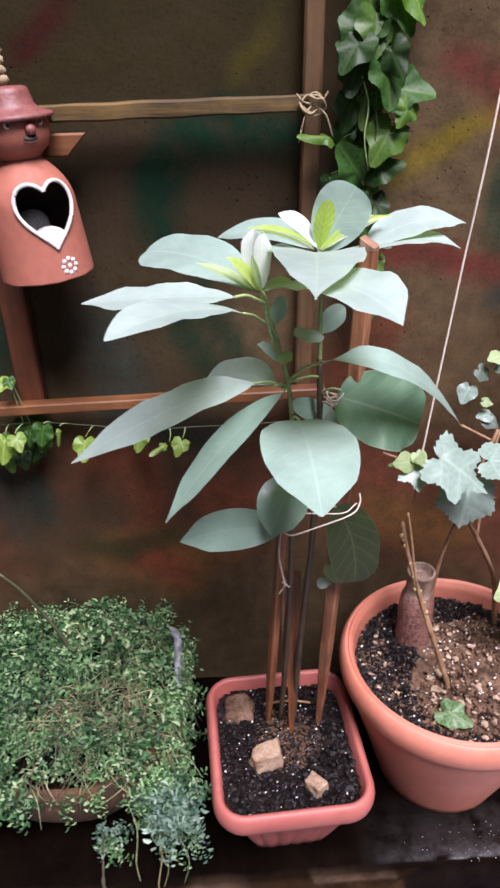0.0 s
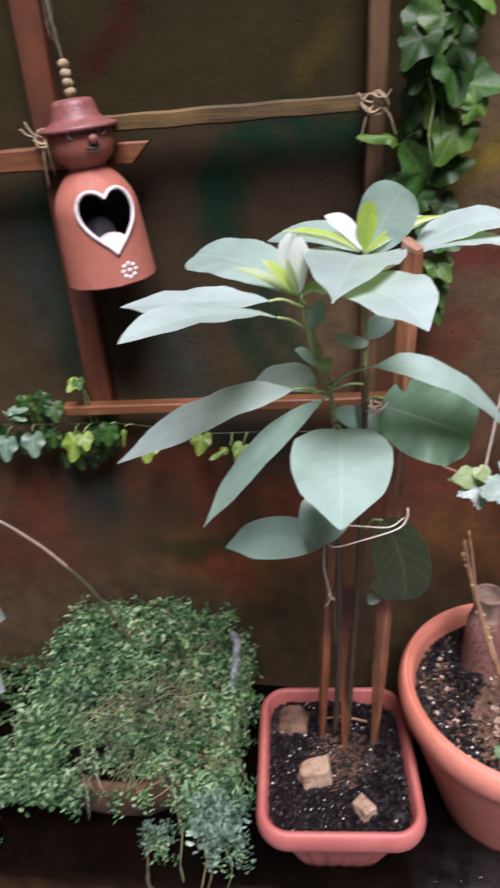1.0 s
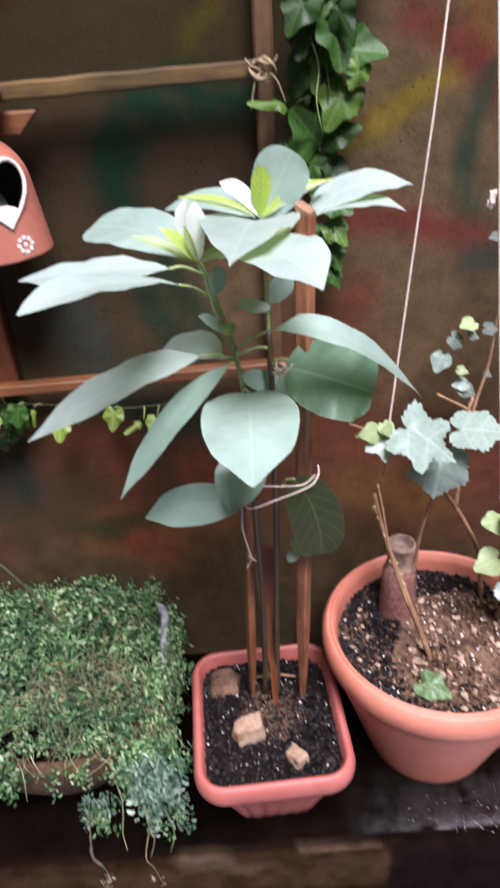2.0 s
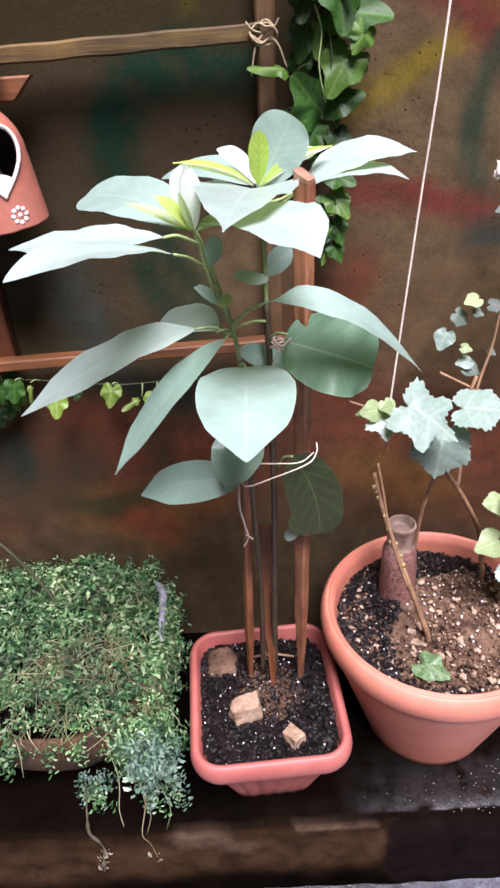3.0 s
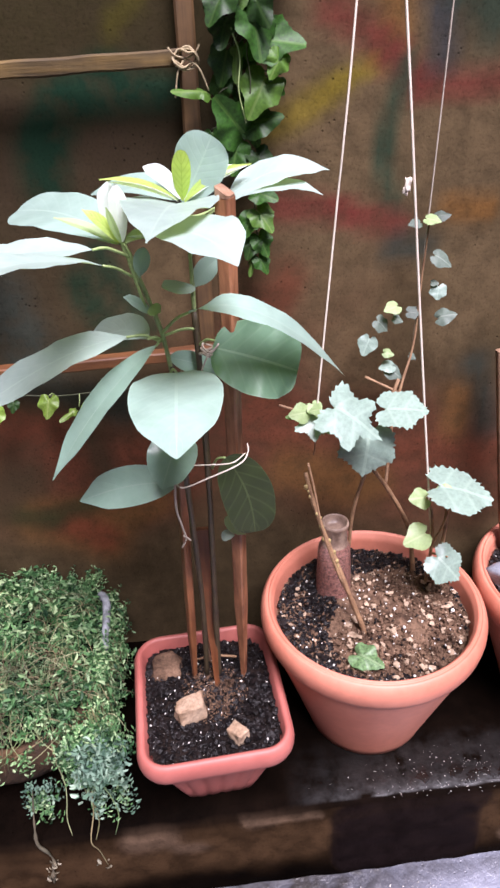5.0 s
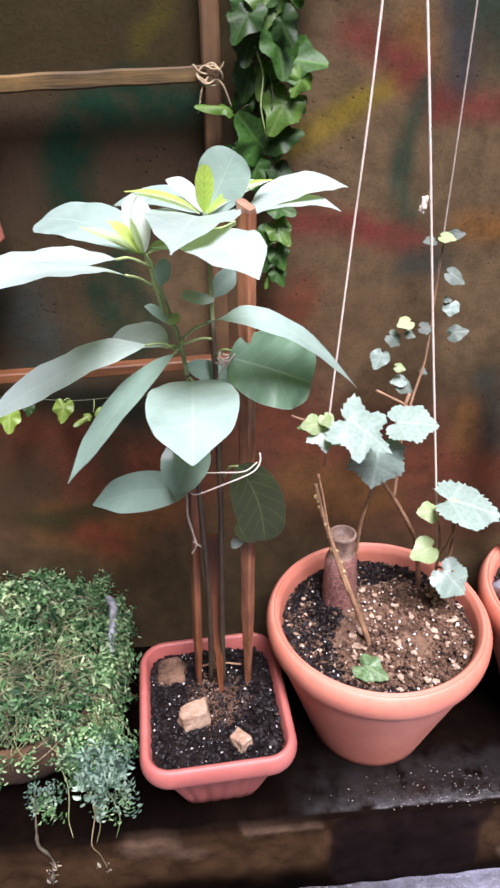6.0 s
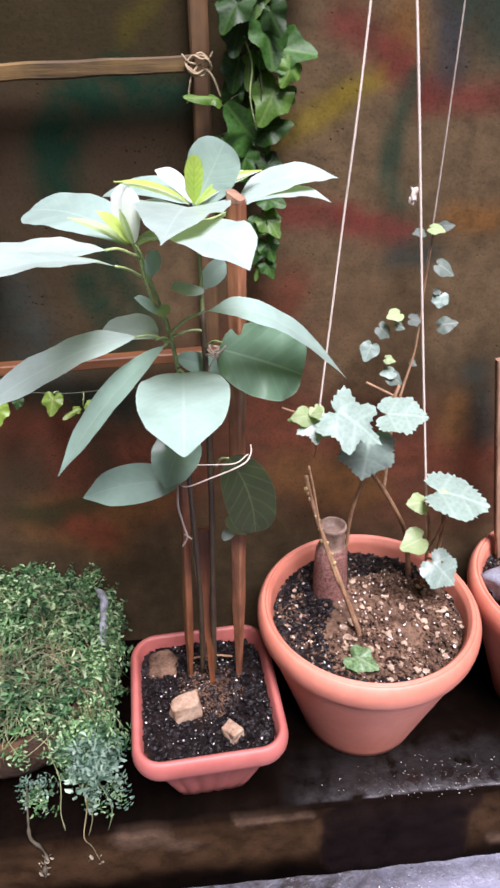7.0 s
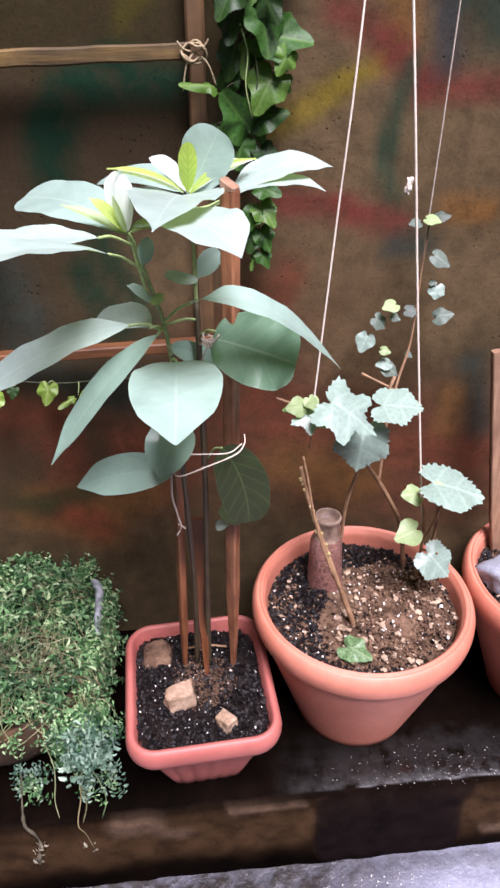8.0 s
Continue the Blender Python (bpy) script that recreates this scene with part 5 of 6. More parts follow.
for v in bm.verts:
    if v.co.z > 0.9385:
        v.co.z += 0.002 + 0.20 * (v.co.y + 0.317) - 0.45 * (v.co.x - 0.1462)
put(part("sawn_end", bm, M_STAKE_PALE, label="pale slanting sawn end", smooth=False), tall_stake)
stake((0.093, -0.246, 0.125), (0.090, -0.222, 0.456), 0.024, 0.008, M_STAKE, "short flat wooden stake tapering to a point", 0.72, seed=3, over=1.0)
stake((0.082, -0.194, 0.130), (0.077, -0.232, 0.450), 0.005, 0.005, M_STAKE_PALE, "thin pale splint of wood in the soil", 0.4, seed=4)
stake((0.640, -0.085, 0.215), (0.578, -0.060, 0.634), 0.030, 0.014, M_STAKE_PALE, "pale flat wooden stake in the planter", 0.3, seed=6)

# ---- sapling ----
sapling = thing("sapling", (0.083, -0.225, 0.145), "young broad-leaved sapling with large glossy grey-green leaves", "sapling")
tube_part("stem", [(0.076, -0.222, 0.135), (0.082, -0.25, 0.35), (0.080, -0.30, 0.595), (0.077, -0.31, 0.758)], 0.0040, 0.0034, M_STEM, sapling, 8, 0.2, "dark woody lower stem")
tube_part("stem", [(0.077, -0.31, 0.748), (0.071, -0.312, 0.796), (0.061, -0.314, 0.836), (0.051, -0.316, 0.869), (0.042, -0.318, 0.896), (0.039, -0.318, 0.916)], 0.0027, 0.0022, M_SHOOT, sapling, 8, 0.2, "green upper shoot")
tube_part("stem", [(0.096, -0.228, 0.135), (0.101, -0.25, 0.35), (0.107, -0.288, 0.569), (0.108, -0.299, 0.738), (0.107, -0.290, 0.812)], 0.0046, 0.0034, M_STEM, sapling, 8, 0.2, "dark woody lower stem")
tube_part("stem", [(0.107, -0.290, 0.809), (0.107, -0.282, 0.837), (0.107, -0.275, 0.865), (0.105, -0.266, 0.922)], 0.0026, 0.0022, M_SHOOT, sapling, 8, 0.2, "green upper shoot")
g = grow_leaf
# crown of the right-hand shoot
g(sapling, (0.104, -0.266, 0.921), (0.138, -0.269, 0.985), 0.058, (-0.4, -0.9, 0.05), via=(0.121, -0.266, 0.952), mat=M_LEAF, shape=(0.7, 0.36), point=0.0, fold=0.1, wave=0.03)
g(sapling, (0.104, -0.27, 0.925), (0.107, -0.3, 0.978), 0.019, (0, -0.95, 0.3), via=(0.105, -0.28, 0.949), mat=M_YOUNG, label="lime-green unfolding leaf", shape=(0.75, 0.36), point=0.1, fold=0.2, wave=0.05)
g(sapling, (0.106, -0.268, 0.924), (0.173, -0.254, 0.953), 0.022, (-0.15, -0.5, 0.85), via=(0.133, -0.262, 0.942), mat=M_BUD, label="whitish young leaf with a lime underside", shape=(0.6, 0.7), fold=0.35)
g(sapling, (0.106, -0.272, 0.924), (0.177, -0.258, 0.955), 0.009, (-0.3, -0.9, 0.3), via=(0.137, -0.268, 0.947), mat=M_YOUNG, label="lime-green unfolding leaf", shape=(0.6, 0.8), fold=0.2)
g(sapling, (0.099, -0.27, 0.925), (0.03, -0.33, 0.96), 0.01, (0.1, -0.5, 0.86), via=(0.068, -0.3, 0.949), mat=M_YOUNG, label="lime-green unfolding leaf", shape=(0.6, 0.75), fold=0.3)
g(sapling, (0.099, -0.268, 0.924), (0.036, -0.325, 0.957), 0.012, (0.1, -0.4, 0.9), via=(0.069, -0.296, 0.943), mat=M_BUD, label="whitish young leaf with a lime underside", shape=(0.6, 0.75), fold=0.2)
g(sapling, (0.101, -0.266, 0.926), (0.064, -0.235, 0.954), 0.02, (0.25, -0.7, 0.65), via=(0.085, -0.25, 0.945), mat=M_BUD, label="whitish young leaf", shape=(0.7, 0.5), fold=0.25)
g(sapling, (0.151, -0.262, 0.922), (0.262, -0.24, 0.942), 0.054, (-0.12, -0.28, 0.95), via=(0.204, -0.25, 0.946), mat=M_LEAF_PALE, shape=(0.75, 0.8), fold=0.1, wave=0.04)
g(sapling, (0.137, -0.27, 0.916), (0.25, -0.27, 0.923), 0.036, (-0.05, -0.18, 0.98), via=(0.197, -0.272, 0.935), mat=M_LEAF_PALE, shape=(0.75, 0.7), fold=0.15, wave=0.05)
g(sapling, (0.099, -0.262, 0.924), (-0.001, -0.19, 0.92), 0.056, (0.1, -0.3, 0.95), via=(0.054, -0.22, 0.933), mat=M_LEAF, shape=(0.55, 0.5))
g(sapling, (0.099, -0.275, 0.923), (0.078, -0.468, 0.936), 0.092, (0.02, -0.2, 0.98), via=(0.09, -0.37, 0.938), mat=M_LEAF_PALE, shape=(0.45, 1.05), fold=0.14, wave=0.06)
# crown of the left-hand shoot
g(sapling, (0.041, -0.318, 0.896), (-0.08, -0.215, 0.912), 0.078, (0.08, -0.36, 0.93), via=(-0.016, -0.26, 0.914), mat=M_LEAF, shape=(0.75, 0.36), point=0.0, fold=0.08, wave=0.03)
g(sapling, (0.059, -0.33, 0.905), (0.149, -0.46, 0.911), 0.076, (0.05, -0.2, 0.97), via=(0.113, -0.41, 0.927), mat=M_LEAF_PALE, shape=(0.6, 0.7), fold=0.16, wave=0.05)
g(sapling, (0.016, -0.345, 0.9), (-0.131, -0.335, 0.893), 0.054, (0.0, -0.12, 1.0), via=(-0.05, -0.345, 0.901), mat=M_LEAF_PALE, shape=(0.75, 0.6), wave=0.06, fold=0.1)
g(sapling, (0.024, -0.345, 0.884), (-0.082, -0.49, 0.914), 0.054, (0.0, -0.12, 1.0), via=(-0.032, -0.42, 0.912), mat=M_LEAF_PALE, shape=(0.75, 0.62), wave=0.05)
g(sapling, (0.041, -0.318, 0.899), (0.036, -0.312, 0.955), 0.021, (-0.3, -0.65, 0.65), via=(0.035, -0.318, 0.93), mat=M_BUD, label="whitish furled bud leaf", shape=(0.6, 0.36), fold=0.4)
g(sapling, (0.043, -0.322, 0.9), (0.043, -0.32, 0.954), 0.018, (0.3, -0.65, 0.65), via=(0.042, -0.325, 0.929), mat=M_BUD, label="whitish furled bud leaf", shape=(0.6, 0.36), fold=0.45)
g(sapling, (0.042, -0.326, 0.9), (0.033, -0.334, 0.936), 0.007, (0.0, -0.9, 0.4), via=(0.037, -0.332, 0.919), mat=M_VINE_GREEN, fold=0.35)
g(sapling, (0.04, -0.322, 0.899), (0.01, -0.33, 0.934), 0.013, (0.2, -0.7, 0.7), via=(0.027, -0.33, 0.92), mat=M_YOUNG, label="lime-green unfolding leaf", fold=0.25)
g(sapling, (0.037, -0.318, 0.897), (-0.021, -0.315, 0.925), 0.011, (0.1, -0.6, 0.8), via=(0.013, -0.318, 0.913), mat=M_VINE_GREEN, fold=0.25)
g(sapling, (0.064, -0.32, 0.892), (0.056, -0.33, 0.866), 0.017, (0.3, -0.8, 0.4), via=(0.059, -0.325, 0.881), mat=M_LEAF, fold=0.3)
g(sapling, (0.045, -0.318, 0.899), (0.073, -0.335, 0.905), 0.018, (0.1, -0.5, 0.85), via=(0.059, -0.325, 0.906), mat=M_VINE_GREEN, fold=0.2)
# small leaves along the stems
g(sapling, (0.109, -0.285, 0.838), (0.076, -0.315, 0.849), 0.026, (0.0, -0.45, 0.9), via=(0.093, -0.3, 0.842), mat=M_LEAF_PALE, shape=(0.6, 0.4), fold=0.15)
g(sapling, (0.062, -0.315, 0.823), (0.038, -0.335, 0.848), 0.016, (0, -0.6, 0.8), via=(0.05, -0.325, 0.837), mat=M_LEAF)
g(sapling, (0.06, -0.318, 0.828), (0.073, -0.33, 0.828), 0.016, (0, -0.7, 0.7), via=(0.067, -0.325, 0.829), mat=M_VINE_GREEN)
g(sapling, (0.136, -0.262, 0.859), (0.107, -0.262, 0.829), 0.024, (0.3, -0.8, 0.5), via=(0.123, -0.262, 0.849), mat=M_LEAF)
# middle tier
# first two: paler colour makes up for light lost under higher leaves
g(sapling, (0.034, -0.325, 0.801), (-0.172, -0.31, 0.7), 0.047, (-0.12, -0.45, 0.88), via=(-0.049, -0.34, 0.782), mat=M_LEAF_PALE, shape=(0.8, 0.62), wave=0.09, fold=0.14)
g(sapling, (0.055, -0.32, 0.795), (-0.025, -0.25, 0.761), 0.05, (0, -0.5, 0.85), via=(0.02, -0.27, 0.787), mat=M_LEAF_PALE, shape=(0.8, 0.7), wave=0.05)
g(sapling, (0.064, -0.325, 0.789), (-0.066, -0.357, 0.648), 0.035, (-0.5, -0.6, 0.6), via=(0.0, -0.34, 0.734), mat=M_LEAF_MID, shape=(0.8, 0.75), fold=0.2, wave=0.05)
g(sapling, (0.083, -0.325, 0.756), (0.086, -0.505, 0.759), 0.094, (0.0, -0.3, 1.0), via=(0.085, -0.42, 0.768), shape=(0.4, 0.58), fold=0.1, wave=0.03)
g(sapling, (0.103, -0.345, 0.831), (0.275, -0.29, 0.723), 0.036, (0.5, -0.32, 0.8), via=(0.177, -0.362, 0.831), shape=(0.65, 0.7), fold=0.12, wave=0.06)
g(sapling, (0.124, -0.315, 0.779), (0.218, -0.312, 0.742), 0.082, (0.02, -0.86, 0.5), via=(0.173, -0.322, 0.765), mat=M_LEAF_SHADE, label="broad leaf, greener colour standing in for another leaf's shade", shape=(0.34, 0.28), wave=0.12, point=0.0)
g(sapling, (0.075, -0.3, 0.763), (0.137, -0.28, 0.729), 0.026, (0, -0.8, 0.6), via=(0.102, -0.29, 0.75), mat=M_LEAF_MID)
# lower tier
g(sapling, (0.068, -0.3, 0.591), (-0.059, -0.285, 0.565), 0.052, (0, -0.82, 0.57), via=(0.009, -0.29, 0.587), mat=M_LEAF_MID, shape=(0.65, 0.6), wave=0.04)
g(sapling, (0.079, -0.295, 0.66), (0.052, -0.335, 0.609), 0.06, (-0.15, -0.75, 0.65), via=(0.065, -0.32, 0.64), mat=M_LEAF_MID, shape=(0.4, 0.62), wave=0.05)
g(sapling, (0.13, -0.315, 0.635), (0.163, -0.3, 0.506), 0.066, (0.15, -0.95, 0.2), via=(0.154, -0.31, 0.578), mat=M_LEAF_DARK, label="dark olive leaf", shape=(0.42, 0.34), point=0.0, wave=0.05)
g(sapling, (0.126, -0.285, 0.523), (0.151, -0.28, 0.486), 0.018, (0.3, -0.9, 0.3), via=(0.135, -0.285, 0.508), mat=M_VINE_GREEN)
g(sapling, (0.118, -0.275, 0.481), (0.136, -0.285, 0.49), 0.016, (0, -0.6, 0.8), via=(0.125, -0.28, 0.487), mat=M_LEAF_PALE)
for pts in (
    [(0.048, -0.317, 0.883), (0.029, -0.335, 0.898), (0.016, -0.345, 0.9)],
    [(0.047, -0.316, 0.863), (0.035, -0.33, 0.876), (0.024, -0.345, 0.884)],
    [(0.067, -0.312, 0.789), (0.052, -0.32, 0.8), (0.034, -0.325, 0.801)],
    [(0.07, -0.312, 0.797), (0.088, -0.325, 0.818), (0.104, -0.345, 0.832)],
    [(0.069, -0.312, 0.789), (0.068, -0.32, 0.792), (0.064, -0.325, 0.789)],
    [(0.107, -0.294, 0.793), (0.092, -0.3, 0.796), (0.07, -0.312, 0.794)],
    [(0.075, -0.31, 0.749), (0.079, -0.318, 0.757), (0.083, -0.325, 0.756)],
    [(0.109, -0.296, 0.774), (0.118, -0.31, 0.786), (0.127, -0.318, 0.788)],
    [(0.073, -0.3, 0.595), (0.071, -0.3, 0.595), (0.068, -0.3, 0.591)],
    [(0.113, -0.292, 0.606), (0.12, -0.306, 0.628), (0.13, -0.315, 0.635)],
    [(0.106, -0.266, 0.91), (0.125, -0.262, 0.905), (0.151, -0.262, 0.922)],
    [(0.106, -0.268, 0.907), (0.123, -0.27, 0.91), (0.137, -0.27, 0.916)],
    [(0.044, -0.318, 0.897), (0.051, -0.322, 0.901), (0.059, -0.33, 0.905)],
    [(0.104, -0.291, 0.662), (0.089, -0.29, 0.666), (0.079, -0.295, 0.66)],
    [(0.071, -0.312, 0.789), (0.064, -0.318, 0.796), (0.055, -0.32, 0.795)],
    [(0.057, -0.316, 0.828), (0.047, -0.318, 0.875), (0.045, -0.318, 0.896)],
    [(0.053, -0.316, 0.857), (0.049, -0.32, 0.886), (0.043, -0.32, 0.898)],
):
    tube_part("petiole", pts, 0.0018, 0.0014, M_STEM_GREEN, sapling, 6)

ties = thing("string_tie", (0.11, -0.30, 0.60), "pale string looped round stakes and stems", "string")
tube_part("strand", [(0.066, -0.312, 0.602), (0.077, -0.326, 0.603), (0.108, -0.330, 0.617), (0.146, -0.330, 0.634), (0.157, -0.320, 0.643), (0.1575, -0.312, 0.651)], 0.0009, 0.0009, M_STRING, ties, 6)
tube_part("strand", [(0.086, -0.322, 0.632), (0.112, -0.327, 0.634), (0.138, -0.329, 0.636), (0.154, -0.316, 0.640)], 0.0008, 0.0008, M_STRING, ties, 6)
tube_part("strand", [(0.066, -0.312, 0.602), (0.064, -0.308, 0.56), (0.069, -0.304, 0.525), (0.072, -0.304, 0.506), (0.065, -0.302, 0.490)], 0.0015, 0.0012, M_STRING_OLD, ties, 6)
tube_part("strand", [(0.069, -0.304, 0.512), (0.078, -0.304, 0.503)], 0.0016, 0.0011, M_STRING_OLD, ties, 5)
ties2 = thing("string_tie", (0.125, -0.29, 0.77), "pale string knotted round the tall stake and stem", "string")
for k in range(3):
    pts = [(0.118 + 0.009 * math.cos(q) + 0.002 * k, -0.312 + 0.008 * math.sin(q), 0.771 + 0.004 * k + 0.003 * math.sin(2 * q + k)) for q in (2 * math.pi * i / 8 + k for i in range(9))]
    tube_part("strand", pts, 0.0011, 0.0011, M_STRING_OLD, ties2, 5)
for dx, dz in ((-0.013, -0.030), (0.010, 0.010)):
    tube_part("loose_end", [(0.119, -0.322, 0.774), (0.119 + dx * 0.5, -0.325, 0.774 + dz * 0.4), (0.119 + dx, -0.323, 0.774 + dz)], 0.0010, 0.0008, M_STRING_OLD, ties2, 5)
bm = bmesh.new()
tube(bm, [(0.050, -0.196, 0.150), (0.09, -0.192, 0.153), (0.128, -0.196, 0.151)], 0.0022, 0.0018, 6, 0.3)
tagged(part("twig", bm, M_CANE), "bare twig lying on the soil", "twig")

# ---- vine in the round planter ----
bm = bmesh.new()
lathe(bm, [(0.0335, 0.228), (0.0335, 0.25), (0.0325, 0.29), (0.0312, 0.325), (0.0295, 0.342), (0.0255, 0.350), (0.0240, 0.356), (0.0235, 0.384), (0.0250, 0.388), (0.0258, 0.392), (0.0250, 0.396), (0.0225, 0.397), (0.0210, 0.394), (0.0205, 0.382), (0.012, 0.380), (0.001, 0.381)], (0, 0, 0), 40)
for v in bm.verts:
    if v.co.z < 0.345:
        v.co += Vector((v.co.x, v.co.y, 0)) * 0.05 * noise.noise(v.co * 190)
    v.co = Vector((0.303 + v.co.x * 0.88, -0.140 + v.co.y * 0.88, 0.228 + (v.co.z - 0.228) * 0.93))
for f in bm.faces:
    f.material_index = 1 if f.calc_center_median().z > 0.339 else 0
tagged(part("cut_bottle", bm, (M_BOTTLE, M_NECK)), "brown soil-speckled plastic bottle neck stuck in the planter", "bottle")
vine = thing("grape_vine", (0.36, -0.2, 0.24), "young grape vine with brown canes and pale toothed leaves", "vine")
canes = []
for pts, r0, r1 in (
    ([(0.337, -0.246, 0.235), (0.318, -0.238, 0.29), (0.290, -0.226, 0.37), (0.274, -0.22, 0.416), (0.256, -0.208, 0.475), (0.245, -0.2, 0.525)], 0.0046, 0.0030),
    ([(0.452, -0.115, 0.235), (0.436, -0.12, 0.33), (0.415, -0.13, 0.385), (0.381, -0.14, 0.449), (0.345, -0.165, 0.51), (0.314, -0.18, 0.566)], 0.0048, 0.0026),
    ([(0.381, -0.14, 0.449), (0.390, -0.115, 0.50), (0.396, -0.10, 0.545), (0.412, -0.08, 0.60), (0.430, -0.062, 0.657), (0.434, -0.058, 0.76), (0.438, -0.058, 0.84)], 0.003, 0.0012),
    ([(0.330, -0.120, 0.235), (0.333, -0.13, 0.387), (0.352, -0.125, 0.47), (0.373, -0.12, 0.553), (0.400, -0.10, 0.615)], 0.0032, 0.0026),
    ([(0.358, -0.06, 0.602), (0.39, -0.07, 0.588), (0.422, -0.08, 0.573)], 0.0022, 0.0018),
    ([(0.462, -0.15, 0.235), (0.463, -0.155, 0.33), (0.455, -0.16, 0.40), (0.437, -0.18, 0.445)], 0.003, 0.0015),
    ([(0.463, -0.155, 0.33), (0.478, -0.165, 0.40), (0.470, -0.18, 0.455)], 0.0022, 0.0014),
    ([(0.463, -0.155, 0.33), (0.452, -0.175, 0.365), (0.425, -0.19, 0.39)], 0.002, 0.0013),
    ([(0.463, -0.155, 0.315), (0.474, -0.175, 0.325), (0.478, -0.19, 0.335)], 0.002, 0.0013),
    ([(0.476, -0.15, 0.235), (0.482, -0.155, 0.36), (0.476, -0.16, 0.43), (0.482, -0.16, 0.445)], 0.0036, 0.0026),
    ([(0.2585, -0.20, 0.606), (0.255, -0.20, 0.590), (0.258, -0.20, 0.572), (0.256, -0.20, 0.556)], 0.0013, 0.0008),
    ([(0.245, -0.222, 0.556), (0.253, -0.226, 0.516), (0.268, -0.235, 0.434), (0.296, -0.243, 0.345)], 0.0016, 0.0020),
    ([(0.208, -0.2, 0.639), (0.235, -0.2, 0.627), (0.259, -0.2, 0.612)], 0.0016, 0.0022),
):
    canes.append(tube_part("cane", pts, r0, r1, M_CANE, vine, 7, 0.25))
